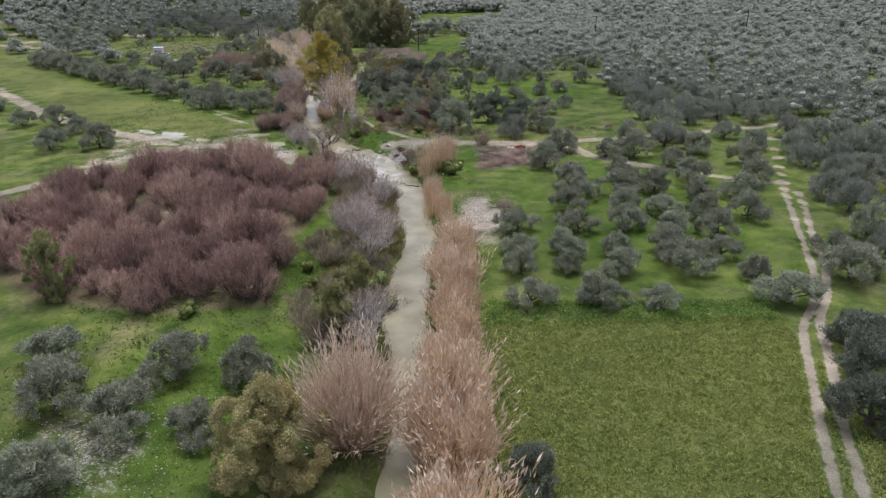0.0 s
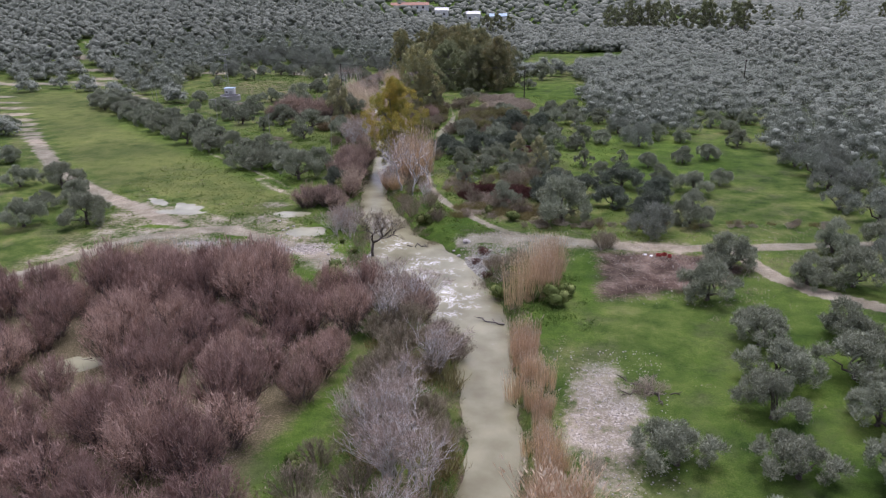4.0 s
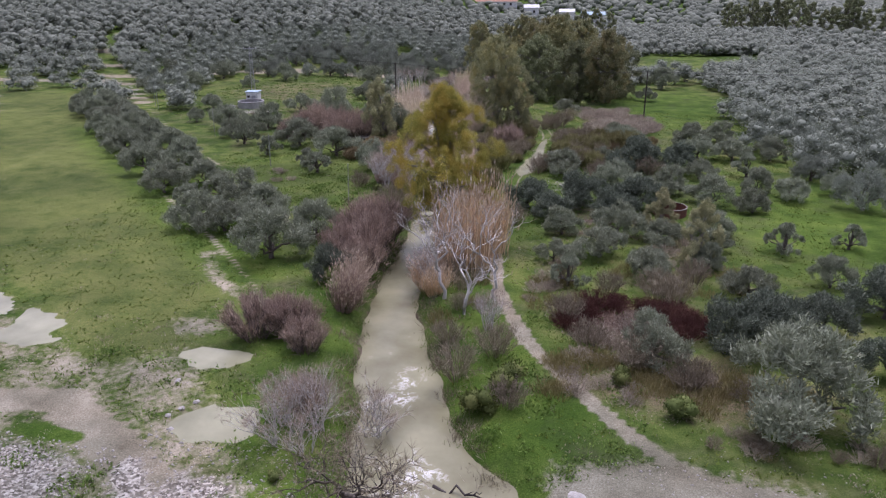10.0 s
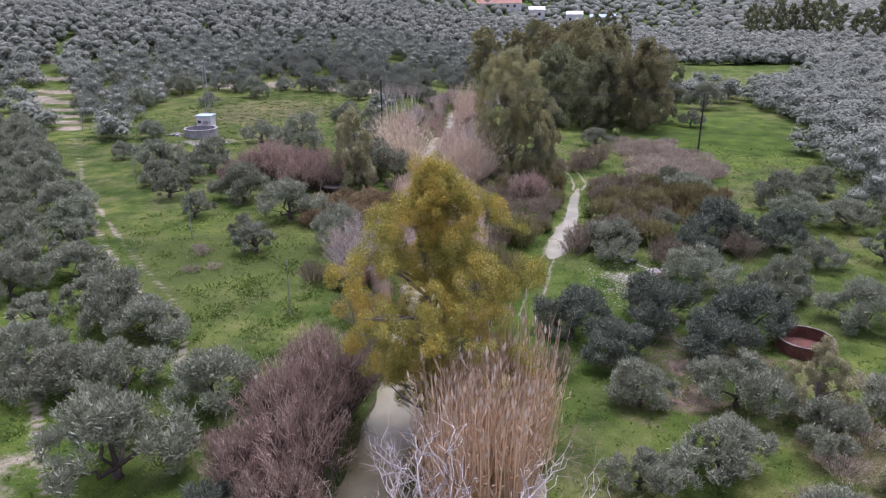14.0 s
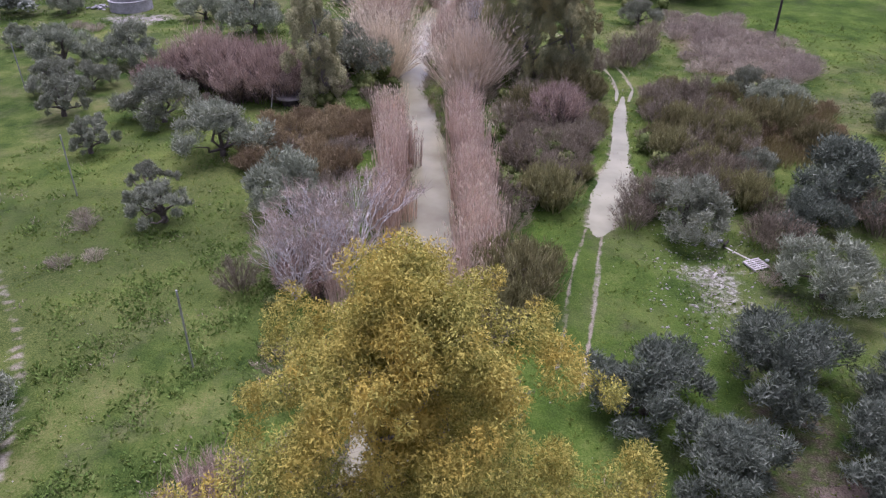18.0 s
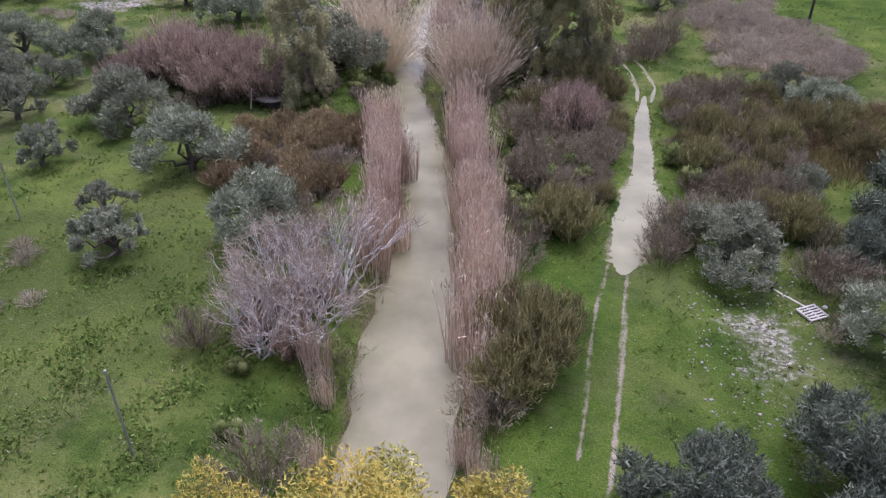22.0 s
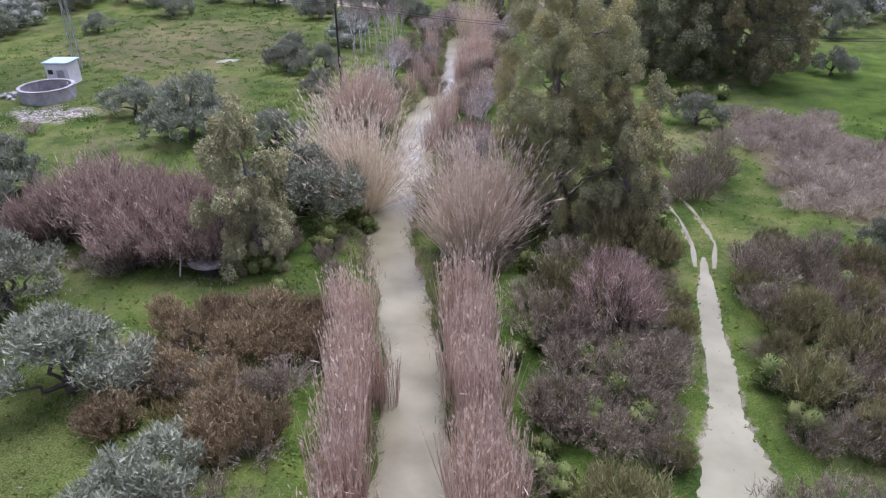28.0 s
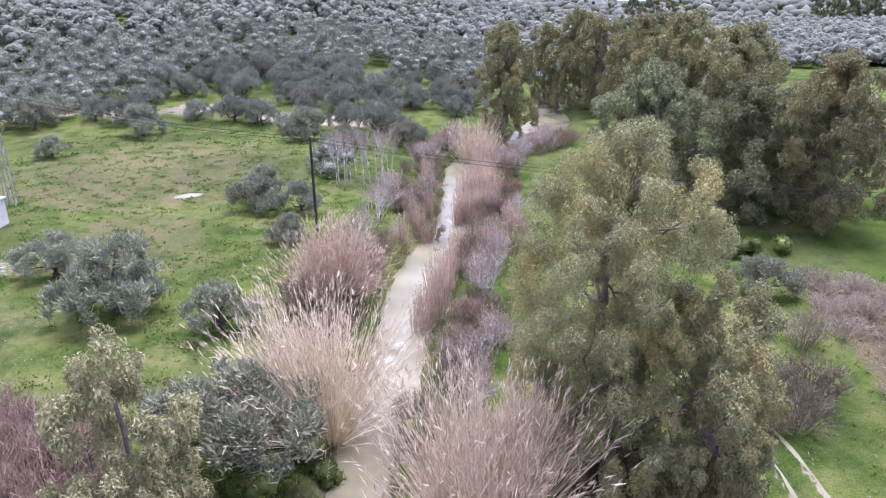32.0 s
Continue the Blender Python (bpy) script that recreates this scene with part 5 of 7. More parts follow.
def distant_orchard(seed):
    """The orchards beyond, each tree a rough crown of a few faces."""
    rng = np.random.RandomState(seed)
    X, Y, _ = orchard_spots(-1000, 1000, 250, 2000, 8.0, 20, seed, 0.95)
    d, az = np.hypot(X + 15, Y - 140), np.degrees(np.arctan2(X + 15, Y - 140))
    ok = (d >= 330) & (az > -58) & (az < 40) & (waves(X, Y, 160, 12) > -0.36) & (rng.uniform(size=len(X)) < np.clip(520 / d, 0.25, 0.9))
    X, Y = X[ok], Y[ok]
    n = len(X)
    t = (1 + 5 ** 0.5) / 2
    V0 = unit(np.array([(-1, t, 0), (1, t, 0), (-1, -t, 0), (1, -t, 0), (0, -1, t), (0, 1, t), (0, -1, -t), (0, 1, -t), (t, 0, -1), (t, 0, 1), (-t, 0, -1), (-t, 0, 1)]))
    F0 = np.array([(0, 11, 5), (0, 5, 1), (0, 1, 7), (0, 7, 10), (0, 10, 11), (1, 5, 9), (5, 11, 4), (11, 10, 2), (10, 7, 6), (7, 1, 8), (3, 9, 4), (3, 4, 2), (3, 2, 6), (3, 6, 8), (3, 8, 9), (4, 9, 5), (2, 4, 11), (6, 2, 10), (8, 6, 7), (9, 8, 1)])
    s = rng.uniform(2.3, 3.5, (n, 1)) * np.clip(d[ok] / 700, 1, 1.6)[:, None]
    V = V0[None] * rng.uniform(0.6, 1.3, (n, 12, 1)) * rng.uniform(0.8, 1.35, (n, 1, 3))
    Z = height(X, Y)
    W = np.stack([V[..., 0] * s + X[:, None], V[..., 1] * s + Y[:, None], V[..., 2] * s * 0.75 + Z[:, None] + 2.0], -1)
    me = mesh_of("olive_orchard", W.reshape(-1, 3), tris=(np.arange(n)[:, None, None] * 12 + F0[None]).reshape(-1, 3), mats=[OLIVE_FAR])
    tagged(new("olive_orchard", me), "distant grey-green olive orchards over plain and hills", "orchard", kind="stuff")


distant_orchard(36)

# ---- tall trees by the stream ----
yellow = eucalyptus("yellow_gum_tree", 3, 14.2, 4.7, YELLOW_LEAF, "tall yellow-green gum tree leaning over the stream bank", 440000, 0.06, 0.14, 2, lobes=140, hang=0.1, gap=1.15, peak=2.6, waist=0.5, subs=6, tall=1.0, billow=(0.13, 0.23), fill=0.3)
yellow.matrix_world = stand(-23.7, 145.4, 1.0, 20) @ Matrix.Diagonal((1.06, 1.18, 1.04, 1))
gum = eucalyptus("eucalyptus_tree", 5, 15.0, 4.6, EUCALYPT_LEAF, "tall olive-green eucalyptus tree with drooping leaves", 320000, 0.08, 0.08, 2, lobes=100, subs=7, peak=5.0, waist=0.6, tall=1.25, gap=1.2, billow=(0.15, 0.28), fill=0.4)
gum.matrix_world = stand(-29.6, 198.2, 1.0, 0)
side_gum = eucalyptus("eucalyptus_tree", 12, 10.0, 2.9, EUCALYPT_LEAF, "smaller olive-green eucalyptus tree beside a taller one", 90000, 0.1, 0.08, 1, lobes=24, subs=9, peak=4.0, waist=0.6, tall=1.2, gap=1.3)
side_gum.matrix_world = stand(-26.0, 197.0, 1.0, 0)
dark = Kind(eucalyptus("eucalyptus_tree", 6, 14.0, 6.2, EUCALYPT_DARK, "tall dark green eucalyptus tree with a broad crown", 70000, 0.2, 0.1, 2, lobes=72, peak=3.0, tall=1.0, gap=1.25, billow=(0.15, 0.28), fill=0.4),
            eucalyptus("eucalyptus_tree", 7, 16.5, 5.4, EUCALYPT_OCHRE, "tall brownish-green eucalyptus tree with a broad crown", 70000, 0.2, 0.12, 1, lobes=72, peak=4.0, waist=0.55, tall=1.1, gap=1.25, billow=(0.15, 0.28), fill=0.4),
            eucalyptus("eucalyptus_tree", 8, 15.5, 4.3, EUCALYPT_OCHRE, "tall slender brownish-green eucalyptus tree", 60000, 0.2, 0.1, 2, lobes=34, peak=4.0, waist=0.55, tall=1.2, gap=1.3))
for x, y, s, k in ((-14.4, 235.0, 0.9, 1), (-28.4, 236.5, 0.98, 0), (-20.6, 246.0, 1.0, 1), (-20.4, 236.5, 0.9, 0), (-13.5, 243.0, 0.9, 0), (-25.5, 251, 1.05, 1), (-29, 262, 1.0, 1), (-47.6, 268.5, 1.0, 2),
                   (-40.0, 291, 1.0, 2), (-36.5, 284, 0.95, 2), (-33, 293, 1.0, 0), (-45.5, 296, 0.95, 2)):
    dark.put(stand(x, y, s, rng=rnd, sink=0.3), k)
row = Kind(*[eucalyptus("eucalyptus_tree", n, 18.0, 6.0, EUCALYPT_DARK, "distant dark eucalyptus tree in a long row", 5200, 0.62, 0.06, 1, lobes=16, subs=5, heart=0.8, tall=1.1, group="far row of trees") for n in (9, 10)])
for k in range(17):
    row.put(stand(31 + k * 4.7 + rnd.uniform(-2, 2), 484 - k * 0.5 + rnd.uniform(-6, 6), rnd.uniform(0.8, 1.1) * (0.8 if k in (3, 9, 13) else 1.0), rng=rnd, sink=0.3), k)
for x, y, s in ((-30, 432, 0.8), (-24, 437, 0.7), (-36, 440, 0.75), (140, 560, 0.8), (158, 556, 0.7), (196, 590, 0.9), (228, 604, 0.8), (250, 598, 0.9), (300, 620, 0.9)):
    row.put(stand(x, y, s, rng=rnd, sink=0.3))
gums_small = Kind(eucalyptus("young_gum_tree", 15, 7.0, 2.5, GUM_GREY, "young slender gum tree with sparse grey-green leaves", 34000, 0.1, 0.1, 1, lobes=20, subs=7, group="young gum trees"),
                  eucalyptus("young_gum_tree", 16, 6.5, 2.5, BANK_LEAF, "bushy green young tree on the bank", 40000, 0.1, 0.06, 1, lobes=30, subs=6, fill=0.3, billow=(0.16, 0.3), group="young gum trees", bark=BARK))
for x, y, s, k in ((-45.8, 188.8, 1.35, 0), (-45.0, 187.8, 0.8, 0), (-35.8, 58.6, 1.1, 1), (-7.0, 53.5, 1.05, 1), (-8.6, 50.6, 0.9, 1), (-1.5, 145, 0.8, 0), (-7.5, 57.5, 0.6, 1), (-4.8, 150.5, 0.72, 0)):
    gums_small.put(stand(x, y, s, rng=rnd), k)
acacia = eucalyptus("mimosa_tree", 17, 7.6, 4.2, MIMOSA_LEAF, "broad yellow-green mimosa tree on the river bank", 110000, 0.1, 0.06, 2, lobes=56, hang=0.2, tall=1.0, fill=0.35, billow=(0.15, 0.28), bark=BARK, group="young gum trees")
acacia.matrix_world = stand(-10.4, 34.5, 1.0, 40)

# ---- leafless trees ----
move(bare_tree(41, 9.0, "twisted bare tree with a pale split trunk leaning over the ford", 0.62, 6, BARK, (0.12, 0.05), BROWN_TWIG, fine=9), stand(-19.0, 109.6, 1.0, 10))
for n, h, x, y, t, lean in ((42, 9.5, -20.4, 132.8, 30, (-0.1, 0.05)), (43, 9.0, -18.2, 130.2, 80, (0.05, -0.12)), (44, 9.5, -16.9, 133.8, 150, (-0.15, 0.1)), (48, 7.0, -21.6, 135.4, 200, (0.1, 0.1))):
    move(bare_tree(n, h, "bare white-barked tree among dry reeds by the track", 0.56, 5, lean=lean, thick=0.017, fine=2, wave=0.12), stand(x, y, 1.0, t))
bare_small = Kind(bare_tree(45, 5.2, "bare silvery grey shrub on the stream bank", 0.36, 4, stems=7, name="bare_shrub", fine=5), bare_tree(46, 5.0, "bare silvery grey shrub on the stream bank", 0.36, 4, stems=8, name="bare_shrub", fine=5))
for x, y, s in ((-33.8, 163.0, 1.2), (-35.6, 164.8, 1.1), (-33.8, 166.2, 1.15), (-35.2, 161.6, 0.95), (-36.4, 163.0, 0.9), (-9.6, 74.0, 1.0), (-8.0, 71.4, 0.9), (-11.6, 75.5, 0.8), (-9.4, 80.0, 0.9), (-7.6, 84.0, 0.8), (-20.2, 117.0, 0.85), (-22.5, 115.0, 0.85), (-23.8, 113.2, 0.75), (-24.2, 114.8, 0.75), (-22.2, 112.8, 0.6),
                (-16.0, 128.5, 0.7), (-21.6, 134.4, 0.8), (-38.5, 214.5, 0.8), (-39, 220, 0.8), (-52.0, 232, 0.8)):
    bare_small.put(stand(x, y, s, rng=rnd))
sapling = Kind(bare_tree(47, 6.5, "slender pale leafless poplar sapling", 0.16, 5, name="poplar_sapling", fine=3, thick=0.012, wave=0.02))
for k in range(14):
    sapling.put(stand(-59.5 + (k % 7) * 0.85 + rnd.uniform(-0.3, 0.3), 237.5 + (k // 7) * 1.4 + (k % 7) * 0.4, rnd.uniform(0.8, 1.05), rng=rnd))

bank_reeds, bank_green = [], []
# ---- tamarisk thicket and other leafless shrubs ----
TAM = Kind(*[feather_shrub(s, TAMARISK, "purple-brown leafless tamarisk shrub in a dense thicket", H=h, split=True) for s, h in ((61, 3.4), (62, 3.0), (63, 3.8), (64, 3.2))])
rng = np.random.RandomState(9)
X, Y = [v.ravel() for v in np.meshgrid(np.arange(-56, -8, 3.3), np.arange(56, 112, 3.3))]
X, Y = X + rng.uniform(-0.8, 0.8, len(X)), Y + rng.uniform(-0.8, 0.8, len(X))
ok = inside(X, Y, THICKET)
for p in PUDDLES[5:6]:
    ok &= (puddle_r(X, Y, p) > 1.6) & (puddle_r(X - 0.8, Y + 2.6, p) > 1.3)
ok &= rng.uniform(size=len(X)) > 0.06
for x, y in zip(X[ok], Y[ok]):
    TAM.put(stand(x, y, rnd.uniform(0.75, 1.45), rng=rnd, tall=rnd.uniform(0.7, 1.25)))
for x, y, k in ((-34.8, 163.8, 0.62), (-35.8, 162.2, 0.55), (-34.6, 165.6, 0.6), (-36.4, 164.6, 0.5), (-33.8, 161.8, 0.5)):
    TAM.put(stand(x, y, k, rng=rnd))
RED = Kind(*[feather_shrub(s, TAMARISK_RED, "reddish-purple leafless tamarisk shrub", H=3.2, R=2.1, stems=90, sprays=46, width=0.034, name="red_tamarisk_shrub", split=True) for s in (71, 72)])
for x, y, s in ((-28.6, 139.5, 1.25), (-30.4, 142.2, 1.3), (-29.4, 145.2, 1.25), (-30.8, 138.2, 1.0), (-28.2, 136.4, 0.95), (-31.6, 148.0, 1.0), (-58.6, 187.6, 1.2), (-56.2, 188.6, 1.5), (-53.4, 188.4, 1.4), (-50.6, 187.2, 1.25), (-56.6, 190.4, 1.45), (-59.8, 186.0, 0.9), (-52.0, 186.2, 1.1),
                (-25.4, 186.6, 1.1), (-25.6, 189.6, 0.9), (-12.2, 96.6, 1.0), (-10.6, 94.0, 0.85), (-13.0, 99.0, 0.8), (-28.4, 124.2, 0.95), (-30.8, 123.4, 1.0), (-26.6, 122.4, 0.75), (-29.4, 125.2, 0.8), (-23.6, 116.2, 0.7), (-48.4, 187.6, 1.15), (-50.4, 190.0, 1.35), (-53.6, 191.0, 1.2)):
    RED.put(stand(x, y, s, rng=rnd))
BROWN = Kind(*[feather_shrub(s, BROWN_TWIG, "tangled grey-brown leafless shrub", H=2.1, R=1.7, stems=60, sprays=34, width=0.034, name="brown_shrub", upright=0.4) for s in (81, 82, 83)])
spots = [(-24.1, 203.1), (-21.9, 206.7), (-20.9, 203.9), (-18.6, 193.5), (-15.1, 195.1), (-28.3, 191.0), (-29.6, 187.7), (-26.9, 179.6), (-23.2, 183.6), (-27.7, 179.6), (-26.3, 172.8), (-28.9, 185.3), (-12.2, 139.3), (-8.7, 137.1), (-5.1, 137.2), (-18.2, 152.0), (-11.3, 86.6), (-8.0, 83.4), (-6.9, 87.2), (-12.4, 82.0), (-13.2, 68.6), (-12.9, 71.8), (-27.0, 182.6), (-26.4, 179.4), (-25.0, 182.4), (-27.6, 185.0), (-24.6, 178.6), (-22.2, 203.4), (-20.0, 206.6), (-19.2, 212.6), (-24.0, 200.2), (-25.0, 204.4), (-26.2, 170.4), (-25.0, 166.6), (-16.6, 122.4), (-14.9, 125.2), (-13.2, 119.6)]
spots += [(-9.4, 128.0), (-6.2, 126.0), (-3.4, 124.2), (-11.2, 131.4), (-9.8, 59.0), (-11.4, 53.0), (-9.6, 50.8), (-12.6, 56.0), (-6.2, 63.0), (-6.0, 66.4), (-8.2, 66.6), (-8.6, 61.4), (-10.0, 69.6), (-7.4, 77.0), (-6.8, 88.0), (-8.2, 91.4), (-10.6, 87.0), (-12.0, 90.6), (-36.6, 203.4)]
spots += [(-47.4, 205.6), (-49.4, 209.0), (-39.0, 200.5), (-46.2, 227), (-49.0, 231.5), (-51.5, 235), (-48.2, 221), (-41.6, 226.0), (-41.0, 222.0), (-42.4, 232), (-43.0, 238), (-43.4, 243), (-50.6, 243), (-52.8, 248), (-37.4, 205.4), (-36.0, 168.2), (-37.6, 170.6), (-38.4, 161.6), (-4.6, 104.0), (-2.8, 106.2), (-46.8, 196.4), (-22.6, 141.0), (-21.6, 145.4), (-30.0, 152.0), (-32.2, 155.6), (-24.0, 156.0), (-25.4, 160.6), (-24.6, 163.6), (-4.0, 136.0), (-2.2, 140.6)]
spots += [(6.4, 112.3), (6.8, 112.7), (-19.2, 172.9), (-18.6, 174.4), (-19.0, 175.8), (-17.4, 176.4), (-15.2, 176.6), (-12.3, 173.2), (-11.4, 172.2), (-7.4, 176.6), (-6.2, 177.4), (-8.6, 177.2), (-5.4, 175.6), (-11.4, 176.4)]
for x, y in spots:
    BROWN.put(stand(x, y, rnd.uniform(0.75, 1.15), rng=rnd))
for x, y, k in ((-13.6, 100.2, 0.8), (-12.4, 98.8, 0.85), (-14.6, 98.6, 0.75), (-11.6, 97.2, 0.8)):
    RED.put(stand(x, y, k, rng=rnd))
# grey scrub between the thicket and the stream
for k in range(34):
    y = 50 + rnd.uniform(0, 1) * 50
    w = float(np.interp(y, RIVER_LINE[:, 1], RIVER_LINE[:, 2]))
    x = float(np.interp(y, RIVER_LINE[:, 1], RIVER_LINE[:, 0])) - w - 1.4 - rnd.uniform(0, 1) ** 1.5 * 5.5
    (bare_small if k % 3 == 0 else BROWN).put(stand(x, y, rnd.uniform(0.75, 1.15), rng=rnd))
# scrub and reeds that hide both banks upstream
for k in range(120):
    y = 197 + rnd.uniform(0, 1) * 66
    x, w = (float(np.interp(y, RIVER_LINE[:, 1], RIVER_LINE[:, i])) for i in (0, 2))
    side = rnd.choice((-1, 1))
    x += side * (w + 1.2 + rnd.uniform(0, 1) ** 1.3 * (4.0 if side < 0 else 3.4))
    pick = rnd.random()
    if pick < 0.5:
        BROWN.put(stand(x, y, rnd.uniform(0.6, 1.0), rng=rnd))
    elif pick < 0.57:
        TAM.put(stand(x, y, rnd.uniform(0.4, 0.7), rng=rnd))
    elif pick < 0.72:
        bare_small.put(stand(x, y, rnd.uniform(0.5, 0.8), rng=rnd))
    else:
        bank_reeds.append((x, y))
# undergrowth between the stream and the flooded track, and on the west bank
for k in range(95):
    east = k % 5 < 3
    x, y = (-28.6 + rnd.uniform(0, 1) * 5.4, 161 + rnd.uniform(0, 1) * 42) if east else (-46 + rnd.uniform(0, 1) * 9, 158 + rnd.uniform(0, 1) * 40)
    d, w = to_line(np.array([x]), np.array([y]), RIVER_LINE)
    if d[0] < w[0] + 2.2 or (east and 165 < y < 178 and x > -26.4) or (not east and y < 172):
        continue
    if rnd.random() < 0.55:
        BROWN.put(stand(x, y, rnd.uniform(0.4, 0.8), rng=rnd))
    else:
        bank_green.append((x, y))
for k in range(60):
    east = k % 3 > 0
    x, y = (-31.0 + rnd.uniform(0, 1) * 8.0, 181 + rnd.uniform(0, 1) * 22) if east else (-48 + rnd.uniform(0, 1) * 10, 182 + rnd.uniform(0, 1) * 22)
    d, w = to_line(np.array([x]), np.array([y]), RIVER_LINE)
    if d[0] > w[0] + 1.6 and math.hypot(x + 47.6, y - 186.4) > 3.4:
        if rnd.random() < 0.5:
            BROWN.put(stand(x, y, rnd.uniform(0.5, 0.95), rng=rnd))
        else:
            bank_green.append((x, y))
# a bank of brown scrub beside the flooded track
for k in range(46):
    x, y = -18.6 + rnd.uniform(0, 1) * 7.0, 180.2 + rnd.uniform(0, 1) * 15
    if x < -18.2 + (y - 180) * 0.02 or (y > 188 and x > -12 - (y - 188) * 0.6):
        continue
    BROWN.put(stand(x, y, rnd.uniform(0.6, 1.0), rng=rnd))
DRY = Kind(*[feather_shrub(s, DRY_BRUSH, "low patch of dry reddish-brown brushwood", H=1.1, R=1.6, stems=60, sprays=26, width=0.034, name="dry_brush", upright=0.5) for s in (91, 92)])
rng = np.random.RandomState(19)
for poly, gap in ((BRUSH_PLOT, 1.9),):
    X, Y = [v.ravel() for v in np.meshgrid(np.arange(-22, 0, gap), np.arange(198, 226, gap))]
    X, Y = X + rng.uniform(-0.7, 0.7, len(X)), Y + rng.uniform(-0.7, 0.7, len(X))
    ok = inside(X, Y, poly)
    for x, y in zip(X[ok], Y[ok]):
        DRY.put(stand(x, y, rnd.uniform(0.7, 1.15), rng=rnd))
for x, y, s in ((-4.4, 146, 0.9), (-2.4, 149.4, 1.0), (-1.0, 154.6, 0.9), (-6.0, 143.2, 0.8), (-3.0, 152, 0.8), (-46.6, 178.2, 0.9), (-44.2, 180.4, 1.0), (-42.4, 178.2, 1.0), (-40.6, 176.4, 1.0), (-40.2, 181.6, 1.0), (-42.4, 182.0, 0.9), (-38.8, 178.8, 1.0), (-38.2, 174.6, 0.9), (-52.6, 185.0, 0.7), (-54.6, 185.4, 0.7), (-4.4, 106.6, 0.8), (-6.6, 102.6, 0.9), (-5.6, 99.8, 0.8), (-3.6, 102.2, 0.8),
                (-51.5, 166.0, 0.5), (-50.4, 165.0, 0.6), (-47.6, 162.2, 0.5), (-48.9, 161.0, 0.55), (-12.2, 168.8, 0.5), (-11.6, 169.8, 0.5), (3.4, 73.5, 0.6), (8.0, 83.0, 0.8), (7.2, 82.6, 0.6), (-9.0, 130.4, 1.2), (-6.4, 132.2, 1.2), (-7.8, 128.6, 1.0), (-79.2, 203.0, 0.8), (-75.4, 203.8, 0.8), (-82, 203.6, 0.7)):
    DRY.put(stand(x, y, s, rng=rnd))
PIT = Kind(*[feather_shrub(s, BURNT, "dark red-brown dead brush in a hollow", H=1.3, R=1.7, stems=60, sprays=28, width=0.034, name="dead_brush", upright=0.4) for s in (97, 98)])
for k in range(34):
    a, q = rnd.uniform(-0.5, math.pi + 0.6), rnd.uniform(0.7, 1.05)
    x, y = -6.8 + 4.8 * q * math.cos(a), 131.4 + 3.4 * q * math.sin(a)
    PIT.put(stand(x, y, rnd.uniform(0.55, 0.95), rng=rnd))
STRAWS = Kind(*[reed_clump(s, STRAW, "clump of dry yellowish grass", H=1.3, R=1.3, stalks=150, lean=0.3, name="dry_grass_clump", plume=False, width=0.04) for s in (95, 96)])
for k in range(34):
    STRAWS.put(stand(-13.6 + rnd.uniform(0, 1) * 8.6, 184.6 + rnd.uniform(0, 1) * 11.5, rnd.uniform(0.7, 1.2), rng=rnd))
RUSTY = Kind(*[feather_shrub(n, RUSTY_TWIG, "dense rusty-brown scrub bush", H=1.7, R=1.3, stems=80, sprays=36, width=0.045, name="rusty_shrub", upright=0.6) for n in (93, 94)])
for k in range(48):
    x, y = -47.2 + rnd.uniform(0, 1) * 9.0, 173.6 + rnd.uniform(0, 1) * 10
    if x + 47.2 > (181 - y) * 0.3:
        (STRAWS if k % 5 == 0 else RUSTY).put(stand(x, y, rnd.uniform(0.7, 1.15), rng=rnd))
for k in range(52):
    y = 52 + rnd.uniform(0, 1) * 44
    w = float(np.interp(y, RIVER_LINE[:, 1], RIVER_LINE[:, 2]))
    x = float(np.interp(y, RIVER_LINE[:, 1], RIVER_LINE[:, 0])) - w - 0.9 - rnd.uniform(0, 1) * 6.0
    STRAWS.put(stand(x, y, rnd.uniform(0.6, 1.0), rng=rnd))
for k in range(26):
    RUSTY.put(stand(-13.4 + rnd.uniform(0, 1) * 8.4, 184.6 + rnd.uniform(0, 1) * 11.5, rnd.uniform(0.5, 0.85), rng=rnd))

for x, y, k in ((-7.2, 107.6, 0.45), (-6.4, 109.0, 0.5), (-7.4, 105.0, 0.4), (-5.6, 104.2, 0.5), (-6.8, 110.2, 0.4), (-5.4, 106.4, 0.45)):
    PIT.put(stand(x, y, k, rng=rnd))
# withered herbs on the slopes round the hollow
for x0, x1, y0, y1, n in ((-11.4, 0, 121.4, 126.6, 44), (-14.4, -10.4, 132.6, 138.6, 14), (-8, 2.4, 137.6, 144.6, 22), (-2, 3, 123, 126, 8)):
    for k in range(n):
        x, y = rnd.uniform(x0, x1), rnd.uniform(y0, y1)
        (STRAWS if k % 3 else DRY).put(stand(x, y, rnd.uniform(0.4, 0.75), rng=rnd))

for k in range(46):
    x = -3 + rnd.uniform(0, 1) * 36
    y = 118.6 + (x + 3) * 0.12 + rnd.uniform(-0.9, 1.2)
    if to_line(np.array([x]), np.array([y]), TRACKS[3][1])[0][0] > 1.9:
        (DRY if k % 3 == 0 else STRAWS if k % 3 == 1 else BROWN).put(stand(x, y, rnd.uniform(0.3, 0.55), rng=rnd))
